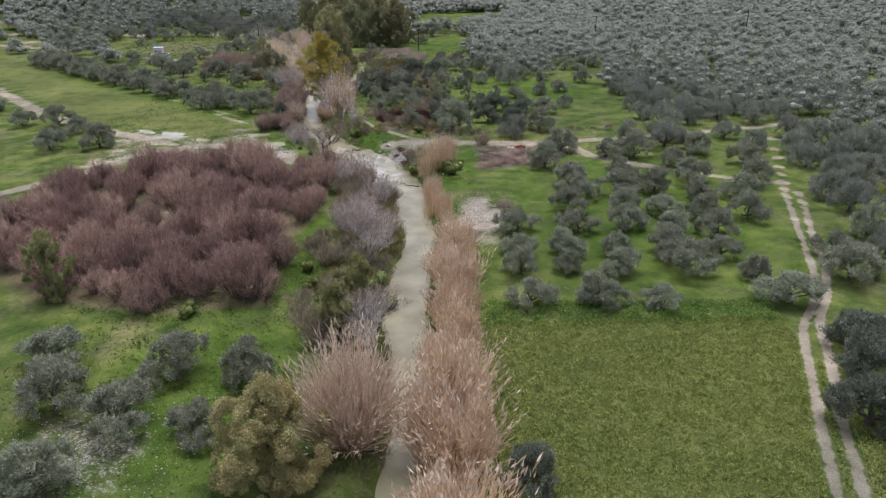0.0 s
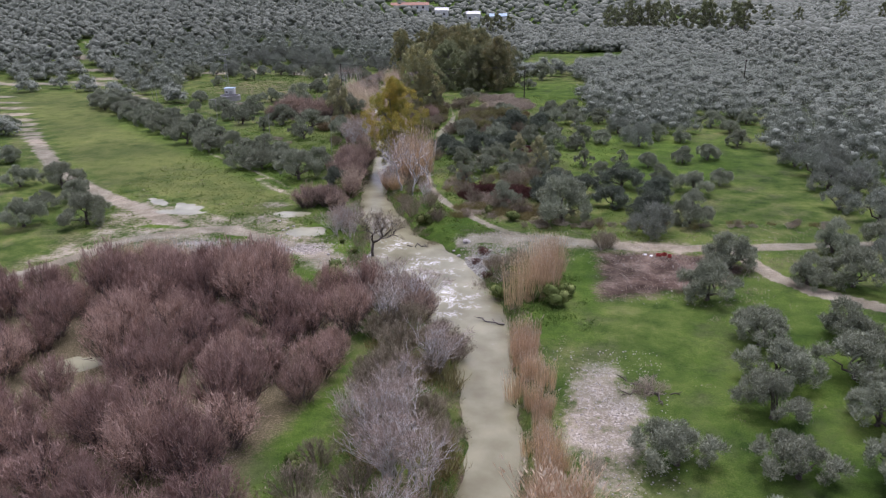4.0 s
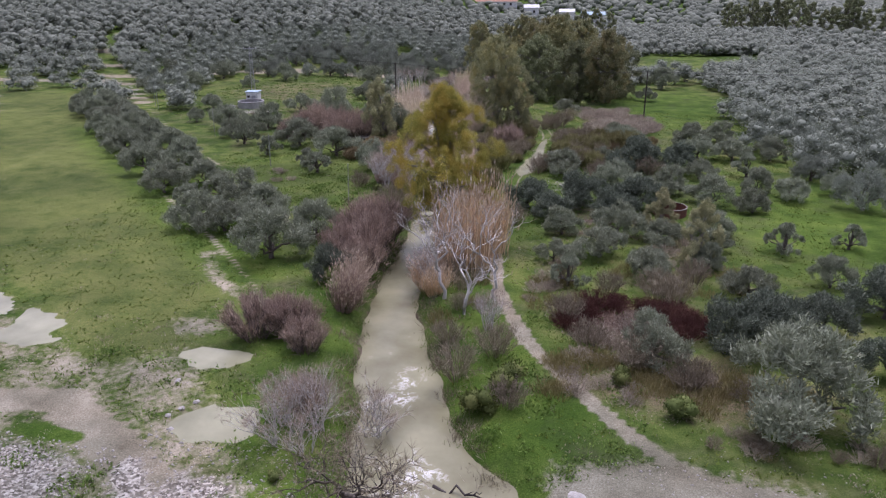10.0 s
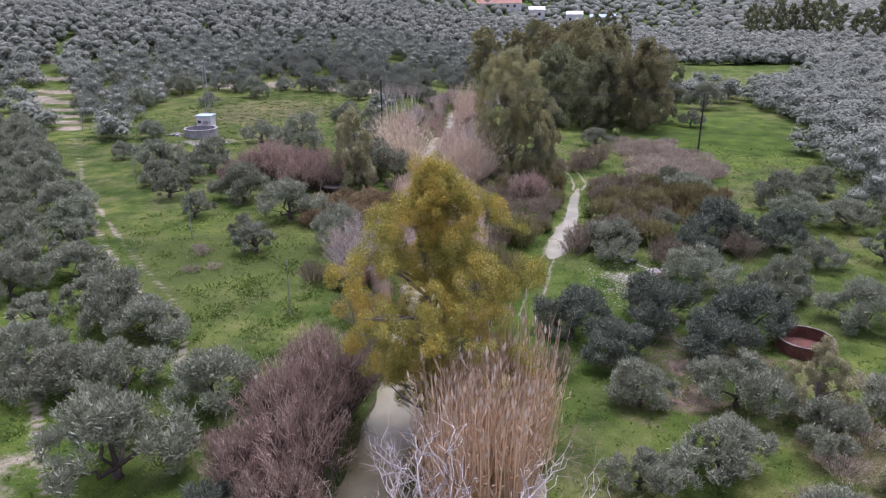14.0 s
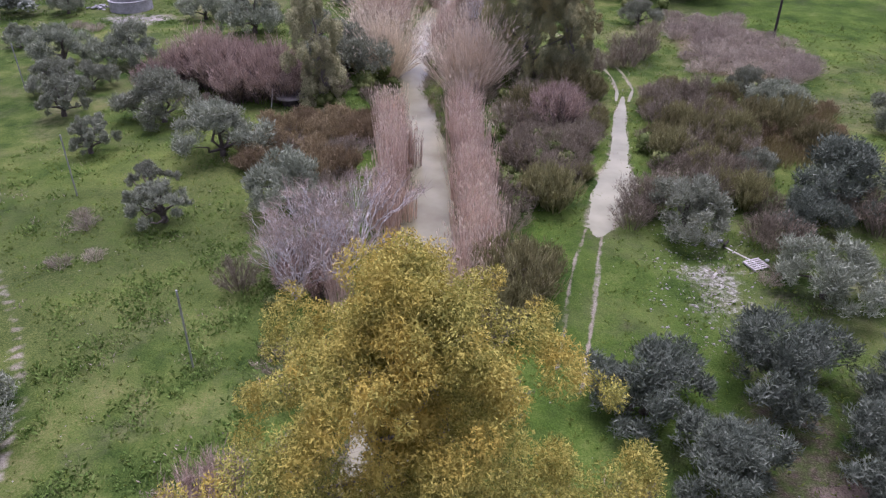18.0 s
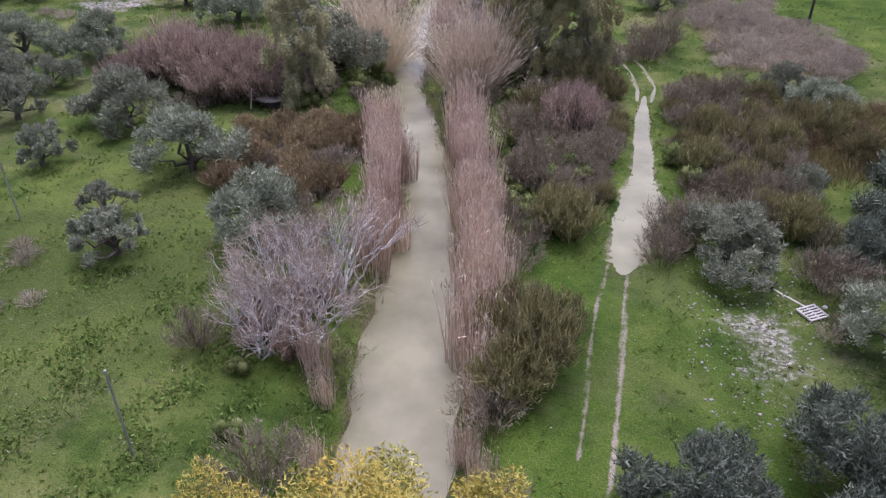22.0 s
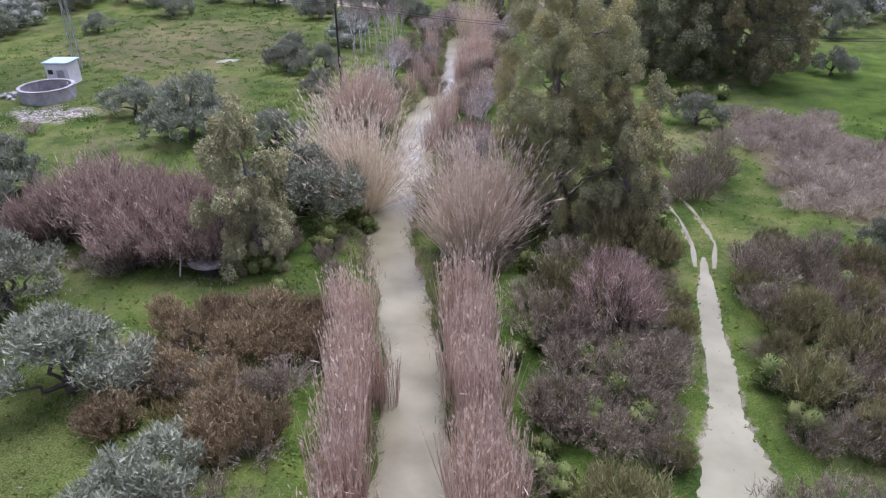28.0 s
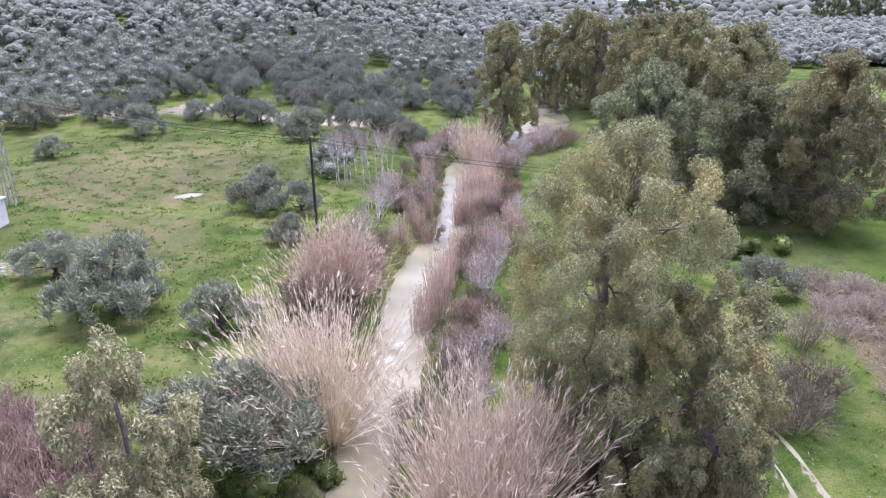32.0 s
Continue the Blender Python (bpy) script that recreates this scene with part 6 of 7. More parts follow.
# ---- green shrubs ----
TALL_GREEN = Kind(*[feather_shrub(s, STRAW_GREEN, "thick upright green-brown bush beside the stream", H=2.6, R=1.7, stems=90, sprays=46, width=0.05, name="upright_bush", upright=1.2, group="green shrubs") for s in (104, 105)])
for x, y, s in ((-24.0, 163.6, 1.15), (-25.2, 165.2, 1.1), (-24.6, 162.0, 1.0), (-23.6, 165.6, 0.9), (-23.9, 174.2, 1.05), (-24.8, 174.6, 0.95), (-12.6, 177.2, 0.9), (-14.0, 177.8, 0.8), (-28.2, 188.2, 1.0), (-25.8, 194.6, 1.1), (-23.6, 193.4, 0.9), (-27.8, 186.0, 0.8), (-12.8, 186.8, 1.0), (-9.6, 189.4, 1.0), (-7.6, 186.6, 0.9), (-8.2, 192.0, 0.9), (-11.0, 190.6, 0.9), (-17.2, 183.2, 0.9), (-15.0, 186.2, 1.0), (-16.6, 189.0, 0.8), (-13.6, 183.0, 0.9), (-18.0, 186.0, 0.6)):
    TALL_GREEN.put(stand(x, y, s, rng=rnd))
# scrub crowding the flooded track on both sides
for k in range(120):
    west = k % 2 == 0
    y = 177.5 + rnd.uniform(0, 1) * 19
    x = -22.4 - rnd.uniform(0, 1) * 5.2 if west else -19.0 + rnd.uniform(0, 1) * 7.5
    d, w = to_line(np.array([x]), np.array([y]), RIVER_LINE)
    if d[0] < w[0] + 2.6 or (not west and y < 181 and x > -17.5):
        continue
    edge = min(abs(x + 22.4), abs(x + 19.0))
    pick = rnd.random()
    if pick < 0.45:
        bank_green.append((x, y))
    elif pick < 0.8:
        BROWN.put(stand(x, y, rnd.uniform(0.4, 0.6) + min(edge, 2) * 0.12, rng=rnd))
    else:
        TALL_GREEN.put(stand(x, y, rnd.uniform(0.4, 0.6) + min(edge, 2) * 0.1, rng=rnd))
GREEN = Kind(*[leafy_shrub(s, SHRUB_LEAF, "dense green shrub on the ground") for s in (101, 102, 103)])
green_spots = [(-24.2, 192.6, 0.9), (-23.8, 196.0, 0.9), (-26.6, 192.8, 1.1), (-28.0, 190.2, 1.1), (-30.2, 191.4, 1.0), (-43.2, 193.2, 1.0), (-42.0, 190.6, 0.9), (-13.4, 121.4, 1.1), (-14.6, 119.0, 1.0)]
green_spots += [(-28.2, 131.6, 1.0), (-29.6, 134.0, 1.0), (-27.0, 129.4, 0.8), (-22.6, 110.4, 0.4), (-20.8, 108.8, 0.45), (-20.4, 100.2, 1.2), (-19.6, 99.0, 1.0), (-4.2, 99.6, 0.9), (-0.8, 98.2, 1.0), (1.4, 96.8, 1.1), (2.4, 99.0, 0.8), (-22.6, 55.6, 0.9), (-6.4, 60.2, 1.2), (-8.2, 56.0, 1.2), (-5.4, 58.6, 1.0), (-13.6, 64.6, 0.8), (-12.4, 60.4, 0.9)]
green_spots += [(-14.2, 71.0, 0.8), (-34.4, 157.4, 0.5), (-35.6, 160.4, 0.55), (-20.4, 227.4, 1.0), (-22.0, 226.0, 0.9), (-18.0, 228.0, 0.9), (-13.0, 188.6, 0.9), (-16.2, 184.4, 1.0), (-17.4, 188.2, 0.9), (-33.2, 225.0, 0.9), (-4.0, 121.0, 0.9), (-7.2, 124.0, 0.8), (-38.0, 198.6, 0.9), (-27.6, 203.6, 1.0), (-30.6, 205.0, 1.1), (-28.4, 200.4, 1.0)]
for x, y, s in green_spots:
    GREEN.put(stand(x, y, s * rnd.uniform(0.9, 1.1), rng=rnd))

for x, y in bank_green:
    GREEN.put(stand(x, y, rnd.uniform(0.5, 0.95), rng=rnd))

for x, y, k in ((-41.6, 195.8, 0.8), (-43.0, 196.0, 0.9), (-44.2, 196.6, 0.8), (-33.0, 190.2, 0.6), (-32.0, 191.0, 0.7), (-34.4, 189.8, 0.5), (-31.4, 192.6, 0.7)):
    (BROWN if k < 0.75 else GREEN).put(stand(x, y, k, rng=rnd))

# ---- reeds ----
REEDS = Kind(*[reed_clump(s, REED, "dry pinkish-tan reeds with feathery heads at the water's edge", H=h) for s, h in ((111, 3.4), (112, 3.8), (113, 3.1))])


TAN_REEDS = Kind(*[reed_clump(s, REED_TAN, "dry tan reeds with feathery heads lining the stream", H=h, R=0.9) for s, h in ((114, 3.4), (115, 4.0), (116, 2.8))])


def reed_row(rows, gap, wide, size=(0.8, 1.1), kind=REEDS):
    rows = np.array(rows, float)
    seg = np.concatenate([[0], np.cumsum(np.hypot(*np.diff(rows, axis=0).T))])
    s = 0.0
    while s < seg[-1]:
        x, y = np.interp(s, seg, rows[:, 0]), np.interp(s, seg, rows[:, 1])
        for k in range(wide):
            swell = 1 + 0.22 * math.sin(s * 1.1 + 2 * math.sin(s * 0.37) + k) if wide > 1 else 1 + 0.08 * math.sin(s * 1.7)
            if rnd.random() < 0.9:
                kind.put(stand(x + (k - (wide - 1) / 2) * 1.15 + rnd.gauss(0, 0.4), y + rnd.uniform(-0.6, 0.6), rnd.uniform(*size) * swell, rng=rnd, sink=0.1))
        s += gap


PLUMED = Kind(*[fan_reed(s, REED_TAN, "arching tan reeds with large feathery cream plumes", H=3.9, R=2.6, stalks=760, low=48, name="plumed_reed", head=(0.055, 0.11), group="reed beds along the stream", base=0.42) for s in (133, 134, 135)])
for k in range(17):
    PLUMED.put(stand(0.35 + 0.8 * math.sin(k * 2.1) + (0.5 if k > 10 else 0), 24.5 + k * 2.7 + rnd.uniform(-0.7, 0.7), (1.15 - 0.022 * k) * rnd.uniform(0.7, 1.25), rng=rnd), k)
WILLOW = fan_reed(136, WILLOW_TWIG, "broad brown leafless willow clump on the bank", H=5.4, R=3.2, stalks=1500, low=30, name="willow_clump", group="leafless shrubs")
WILLOW.matrix_world = stand(-6.2, 38.4, 1.25, 20)
reed_row([(1.6, 24), (2.0, 34), (2.1, 42), (1.8, 50)], 2.2, 1, (0.5, 0.8), TAN_REEDS)
reed_row([(1.6, 50), (1.8, 57), (1.6, 70)], 1.3, 2, (0.6, 0.9), TAN_REEDS)
reed_row([(1.0, 68), (0.4, 76), (-0.6, 84), (-1.4, 90)], 1.3, 2, (0.5, 0.85), TAN_REEDS)
reed_row([(-26.6, 163.4), (-27.4, 168), (-28.5, 172.8), (-30.4, 179.2), (-32.8, 186.4)], 0.5, 1, (0.9, 1.2))
reed_row([(-33.1, 169.6), (-34.2, 174.5), (-36.0, 180), (-38.0, 184.4)], 0.55, 1, (0.9, 1.15))
for x, y, k in ((-20.8, 139.6, 0.95), (-20.2, 141.6, 1.1), (-20.8, 143.6, 1.15), (-22.6, 136.0, 0.65), (-21.4, 134.0, 0.55)):
    PLUMED.put(stand(x, y, k, rng=rnd))
reed_row([(-20.6, 139.2), (-19.8, 142.4), (-20.2, 145.6)], 0.75, 2, (1.35, 1.7), TAN_REEDS)
PINK_FANS = Kind(*[fan_reed(n, TAMARISK_RED, "arching purplish dead reeds leaning over the water", H=4.2, R=2.0, stalks=420, low=44, name="dead_reed_tuft", group="reed beds along the stream", lean=(0.25, 0)) for n in (139, 140)])
for x, y, k in ((-27.6, 131.4, 0.8), (-26.9, 129.2, 0.75), (-27.8, 133.2, 0.65)):
    PINK_FANS.put(stand(x, y, k, 0))
for k in range(34):
    x, y = -23.4 + rnd.uniform(0, 1) * 5.6, 122 + rnd.uniform(0, 1) * 17
    d, w = to_line(np.array([x]), np.array([y]), RIVER_LINE)
    if d[0] > w[0] + 0.7 and to_line(np.array([x]), np.array([y]), TRACKS[8][1])[0][0] > 1.3:
        (STRAWS if k % 3 else BROWN).put(stand(x, y, rnd.uniform(0.45, 0.8), rng=rnd))
reed_row([(-41.5, 211), (-42.0, 219), (-42.4, 224)], 1.3, 1, (0.8, 1.0))
reed_row([(-43.2, 231), (-44.4, 240), (-45.6, 247)], 1.3, 2, (0.9, 1.15))
reed_row([(-47.2, 226), (-48.0, 232)], 1.6, 1, (0.6, 0.8))
reed_row([(-31.0, 157.2), (-32.4, 161.4)], 1.4, 1, (0.55, 0.75))
reed_row([(-25.6, 158.2), (-26.2, 163)], 1.2, 1, (0.6, 0.8))
for x, y in bank_reeds:
    REEDS.put(stand(x, y, rnd.uniform(0.6, 0.9), rng=rnd))
PALE = Kind(*[reed_clump(s, REED_GOLD, "tall golden straw-coloured reeds standing by the ford", H=5.0, R=1.2, stalks=140, lean=0.1) for s in (121, 122)])
for x, y, s in ((-2.2, 97.2, 1.0), (-1.0, 98.0, 1.05), (0.2, 98.8, 1.0), (-1.2, 100.2, 0.95), (0.0, 101.4, 0.95), (0.8, 103.0, 0.9), (-0.4, 103.8, 0.9), (1.2, 105.2, 0.8), (0.4, 106.2, 0.75), (-36.4, 101.8, 0.6), (-38.6, 102.0, 0.65), (-40.6, 101.8, 0.6), (-34.6, 101.8, 0.55), (-42.6, 101.0, 0.6), (-32.6, 101.4, 0.55), (-37.4, 100.6, 0.6), (-39.6, 100.6, 0.65), (-41.6, 99.8, 0.6), (-35.4, 100.4, 0.55), (-30.6, 101.0, 0.5)):
    PALE.put(stand(x, y, s, rng=rnd))
fan_label = "great tuft of pale dry giant reed fanning out over the stream"
move(fan_reed(131, REED_PALE, fan_label, H=7.2, R=3.2, stalks=1500, low=20, lean=(-0.3, 0.1), base=0.24, rise=0.8), stand(-42.8, 198.4, 1.0, 0, sink=0.2))
move(fan_reed(132, REED_PALE, fan_label, H=6.6, R=3.8, stalks=1700, low=40, lean=(0.0, 0.05)), stand(-33.8, 192.8, 1.0, 0, sink=0.2))
FANS = Kind(*[fan_reed(n, REED_PALE, fan_label, H=5.6, stalks=1300) for n in (137, 138)])
move(fan_reed(141, WILLOW_TWIG, "broad tuft of tan dead reed on the bank", H=5.0, stalks=1500, low=24), stand(-48.2, 212.0, 1.0, 0, sink=0.2))
for x, y, s, k in ((-48.6, 255.4, 0.95, 0), (-44.6, 199.6, 0.6, 0), (-33.0, 198.2, 0.6, 0)):
    FANS.put(stand(x, y, s, rng=rnd, sink=0.2), k)

# ---- weeds, grass and stones that nobody could count ----
def scatter(n, boxes, seed, keep_off=True):
    rng = np.random.RandomState(seed)
    out = []
    for x0, x1, y0, y1, share in boxes:
        k = int(n * share)
        out.append(np.stack([rng.uniform(x0, x1, k), rng.uniform(y0, y1, k)], 1))
    P = np.concatenate(out)
    d, w = to_line(P[:, 0], P[:, 1], RIVER_LINE)
    ok = d > w + 0.6
    if keep_off:
        for tw, line in TRACKS:
            ok &= to_line(P[:, 0], P[:, 1], line)[0] > tw + 0.25
        for p in PUDDLES:
            ok &= puddle_r(P[:, 0], P[:, 1], p) > 1.25
    P = P[ok]
    return P, height(P[:, 0], P[:, 1]), rng


def weeds(name, n, boxes, seed, mat, label, size, per=7, patch=9.0, cut=0.05, thin=0.4, loose=0.25):
    P, Z, rng = scatter(n, boxes, seed)
    ok = waves(P[:, 0], P[:, 1], patch, seed) + rng.uniform(-0.25, 0.25, len(P)) > cut
    P, Z = P[ok], Z[ok]
    i = np.repeat(np.arange(len(P)), per)
    k = rng.uniform(0.5, 1.3, len(P))[i] * size
    a = rng.uniform(0, math.tau, len(i))
    D = np.stack([np.cos(a), np.sin(a), rng.uniform(0.3, 1.6, len(i))], 1)
    C = np.stack([P[i, 0], P[i, 1], Z[i]], 1) + unit(D) * (k * 0.5)[:, None] + rng.normal(size=(len(i), 3)) * (k * loose)[:, None] * np.array([1, 1, 0.2])
    pile = Pile()
    leaves(pile, C, D, k * 1.1, k * thin, rng)
    tagged(new(name, pile.mesh(name, [mat])), label, "weeds", kind="stuff")


weeds("dead_grass", 3800, ((-10, 34, 107, 122, 0.45), (-50, -20, 101, 124, 0.3), (5, 21, 98, 112, 0.25)), 208, DRY_BRUSH, "withered weeds littering bare soil and gravel", 0.13, 12, 4.0, 0.02, 0.3, 1.8)
weeds("dead_grass", 5000, ((-62, -2, 112, 205, 0.45), (-105, -44, 190, 265, 0.35), (-34, 28, 28, 100, 0.2)), 205, DRY_BRUSH, "withered brown grass and herbs in patches", 0.16, 14, 5.0, 0.3, 0.3, 1.8)
weeds("weeds", 5600, ((-60, -28, 118, 205, 0.08), (-16, -4, 150, 173, 0.12), (-30, -2, 96, 200, 0.2), (-105, -44, 190, 265, 0.4), (-32, -8, 30, 78, 0.13)), 201, WEED_LEAF, "dark green leafy weeds scattered over the grass", 0.15, 15, 7.0, 0.26, 0.45, 1.5)
weeds("weeds", 900, ((4, 29, 53.4, 57.4, 1.0),), 207, WEED_LEAF, "dark green weeds along the field edge", 0.2, 18, 3.0, -0.6, 0.45, 1.4)
weeds("weeds", 2500, ((-46, -31, 138, 166, 0.3), (-14, -6, 112, 132, 0.1), (-62, -36, 150, 200, 0.2), (-30, -10, 44, 62, 0.1), (-3, 4, 92, 104, 0.1), (-40, -24, 103, 120, 0.1)), 204, WEED_LEAF, "thick clumps of dark green leafy weeds", 0.2, 34, 6.0, 0.0, 0.45, 1.7)
weeds("weeds", 3600, ((-102, -48, 203, 264, 1.0),), 206, WEED_LEAF, "low dark weeds dotted over the clearing", 0.2, 16, 4.0, -0.1, 0.45, 1.2)
weeds("grass_tufts", 26000, ((3, 29, 28, 54, 1.0),), 202, FIELD_BLADE, "rough tufts of green grass over the field", 0.22, 4, 3.0, -1.2, 0.3)
weeds("grass_tufts", 46000, ((-62, 12, 112, 225, 0.75), (-34, 0, 28, 70, 0.25)), 203, GRASS_BLADE, "short green grass tufts", 0.17, 4, 5.0, -0.2, 0.3)


def bank_growth(seed, mat, name, label, per, size, n):
    """Rank herbs and stems that ravel out the water's edge."""
    rng = np.random.RandomState(seed)
    y = rng.uniform(28, 262, n)
    side = rng.choice((-1, 1), n)
    k = np.interp(y, RIVER_LINE[:, 1], RIVER_LINE[:, 2]) + 0.15 + rng.uniform(0, 1.5, n) ** 1.2
    x = np.interp(y, RIVER_LINE[:, 1], RIVER_LINE[:, 0]) + side * k
    ok = (waves(x, y, 6, seed) > -0.15) & (np.hypot(x + 13, y - 107) > 7)
    x, y = x[ok], y[ok]
    z = np.maximum(height(x, y), WATER_Z - 0.05)
    i = np.repeat(np.arange(len(x)), per)
    s = rng.uniform(0.5, 1.4, len(x))[i] * size
    B = np.stack([x[i], y[i], z[i]], 1) + rng.normal(size=(len(i), 3)) * np.array([0.3, 0.3, 0.0])
    D = unit(rng.normal(size=(len(i), 3)) * 0.6 + np.array([0, 0, 0.8]))
    pile = Pile()
    spikes(pile, B, B + D * s[:, None], 0.035, rng)
    tagged(new(name, pile.mesh(name, [mat])), label, "herbs", kind="stuff")


bank_growth(301, BROWN_TWIG, "bank_stems", "brown dead stems hanging over the water's edge", 26, 0.5, 2200)
bank_growth(302, SHRUB_LEAF, "bank_herbs", "rank green herbs along the water's edge", 26, 0.36, 2200)


def stones(name, n, boxes, seed, size, label):
    P, Z, rng = scatter(n, boxes, seed, False)
    V0 = np.array([(1, 0, 0), (0, 1, 0), (-1, 0, 0), (0, -1, 0), (0, 0, 0.8), (0, 0, -0.6)])
    F0 = np.array([(0, 1, 4), (1, 2, 4), (2, 3, 4), (3, 0, 4), (1, 0, 5), (2, 1, 5), (3, 2, 5), (0, 3, 5)])
    n = len(P)
    k = (rng.uniform(0.35, 1.0, (n, 1, 1)) ** 2) * size
    V = V0[None] * k * rng.uniform(0.6, 1.3, (n, 6, 1))
    a = rng.uniform(0, math.tau, n)
    c, s = np.cos(a)[:, None], np.sin(a)[:, None]
    W = np.stack([V[..., 0] * c - V[..., 1] * s + P[:, :1], V[..., 0] * s + V[..., 1] * c + P[:, 1:], V[..., 2] + Z[:, None]], -1)
    tagged(new(name, mesh_of(name, W.reshape(-1, 3), tris=(np.arange(n)[:, None, None] * 6 + F0[None]).reshape(-1, 3), mats=[STONE])), label, "stones", kind="stuff")


stones("stones", 5700, ((-30, -16, 30, 44, 0.18), (-9.2, -4.0, 102, 112, 0.22), (-31, -20, 104, 113, 0.16), (-43, -31, 104.5, 110.5, 0.2), (-18.6, -14.8, 96.8, 101, 0.08), (0, 9, 70, 89, 0.16), (-18, -12.6, 162, 174, 0.08)), 211, 0.1, "loose pale stones lying on gravel and grass")
stones("stones", 1500, ((-8, 32, 107, 118, 0.6), (5, 21, 98, 112, 0.4)), 213, 0.09, "loose stones and clods on the bare track and ploughed soil")
stones("stones", 2600, ((-60, 0, 115, 200, 0.6), (-95, -60, 195, 250, 0.3), (-30, -14, 28, 44, 0.1)), 212, 0.06, "scattered white stones in the grass")


# ---- built things ----
def box(bm, x, y, z, sx, sy, sz, bevel=0.0, turn=None):
    m = Matrix.Translation((x, y, z)) @ (turn or Matrix()) @ Matrix.Diagonal((sx, sy, sz, 1))
    r = bmesh.ops.create_cube(bm, size=1, matrix=m)
    if bevel:
        edges = {e for v in r["verts"] for e in v.link_edges}
        bmesh.ops.bevel(bm, geom=list(edges), offset=bevel, segments=1, affect="EDGES")
    return bm


def ring(bm, r0, r1, z0, z1, n=40):
    """A round wall."""
    rows = []
    for r, z in ((r1, z0), (r1, z1), (r0, z1), (r0, z0)):
        rows.append([bm.verts.new((r * math.cos(i * math.tau / n), r * math.sin(i * math.tau / n), z)) for i in range(n)])
    for a in range(4):
        for i in range(n):
            bm.faces.new((rows[a][i], rows[a][(i + 1) % n], rows[(a + 1) % 4][(i + 1) % n], rows[(a + 1) % 4][i]))
    bmesh.ops.recalc_face_normals(bm, faces=bm.faces)
    return bm


def disc(bm, r, z, n=40):
    bm.faces.new([bm.verts.new((r * math.cos(i * math.tau / n), r * math.sin(i * math.tau / n), z)) for i in range(n)])
    return bm


def rod(bm, a, b, r0, r1=None, n=8):
    a, b = Vector(a), Vector(b)
    d = (b - a)
    m = Matrix.Translation((a + b) / 2) @ d.to_track_quat("Z", "Y").to_matrix().to_4x4()
    bmesh.ops.create_cone(bm, cap_ends=True, segments=n, radius1=r0, radius2=r0 if r1 is None else r1, depth=d.length, matrix=m)
    return bm


B = bmesh.new
# water tank with its pump hut
tank = thing("water_tank", "round weathered concrete irrigation tank, open on top", "tank", m=stand(-81.8, 213.2, 0.95, 0))
part("tank_wall", ring(B(), 2.45, 2.68, -0.3, 1.35), tank, mats=[CONCRETE])
part("tank_rim", ring(B(), 2.4, 2.74, 1.353, 1.42), tank, mats=[CONCRETE])
part("tank_floor", disc(B(), 2.44, 0.25), tank, "dark water in the tank", [POLE_WOOD])
part("pipe", rod(B(), (2.85, 0.4, 0.1), (1.9, 0.9, 1.7), 0.06), tank, "grey steel pipe", [STEEL])
hut = thing("pump_hut", "small white plastered pump hut with a pale blue roof", "hut", m=stand(-83.9, 218.0, 1.0, 12))
part("wall", box(B(), 0, 0, 1.1, 2.4, 2.2, 2.5, 0.02), hut, mats=[PLASTER])
part("roof", box(B(), 0, 0, 2.43, 2.75, 2.55, 0.14, 0.03), hut, "pale blue flat roof", [BLUE_ROOF])
part("door", box(B(), 0.35, -1.115, 0.85, 0.8, 0.05, 1.7, 0.01), hut, "grey metal door", [STEEL])
part("window", box(B(), -0.7, -1.112, 1.5, 0.5, 0.04, 0.45, 0.01), hut, "dark small window", [POLE_WOOD])
rubble = thing("rubble_heap", "heap of broken grey concrete beside the tank", "rubble", m=stand(-85.8, 212.6, 1.0, 0))
rng = random.Random(3)
for k in range(26):
    part("block", box(B(), rng.uniform(-1.3, 1.3), rng.uniform(-1.0, 1.0), 0.1 + rng.uniform(0, 0.25), rng.uniform(0.2, 0.5), rng.uniform(0.15, 0.4), rng.uniform(0.1, 0.25), 0.02, Euler((rng.uniform(-0.4, 0.4), rng.uniform(-0.4, 0.4), rng.uniform(0, 3))).to_matrix().to_4x4()), rubble, mats=[CONCRETE])


def power_pole(label, lean=0.0, h=8.6):
    ob = thing("power_pole", label, "pole", "power line poles")
    part("post", rod(B(), (0, 0, -0.5), (lean, 0, h), 0.14, 0.1, 10), ob, mats=[POLE_WOOD])
    part("crossarm", box(B(), lean, 0, h - 0.35, 0.09, 1.3, 0.09, 0.01), ob, mats=[POLE_WOOD])
    for y in (-0.55, 0.0, 0.55):
        part("insulator", rod(B(), (lean, y, h - 0.3), (lean, y, h - 0.12), 0.045, 0.03, 8), ob, "brown glazed insulator", [RUST])
    return ob


POLES = Kind(power_pole("dark tarred wooden power pole standing in grass"))
ends = []
for x, y, s in ((-55.1, 223.8, 0.95), (-6.6, 217.2, 0.98), (49.2, 235.2, 1.0), (104, 252, 1.0), (160, 270, 1.0)):
    POLES.put(stand(x, y, s, 5 if x < 0 else 17))
    ends.append(Vector((x, y, ground_z(x, y) + 8.45 * s)))
mast = thing("lattice_pylon", "tall grey steel lattice power pylon with a crossarm", "pylon", m=stand(-87.1, 223.8, 1.0, 25))
LEGS = [(-0.42, -0.42), (0.42, -0.42), (0.42, 0.42), (-0.42, 0.42)]
H = 10.6
for x, y in LEGS:
    part("leg", rod(B(), (x, y, -0.3), (x * 0.45, y * 0.45, H), 0.05, 0.04, 6), mast, mats=[STEEL])
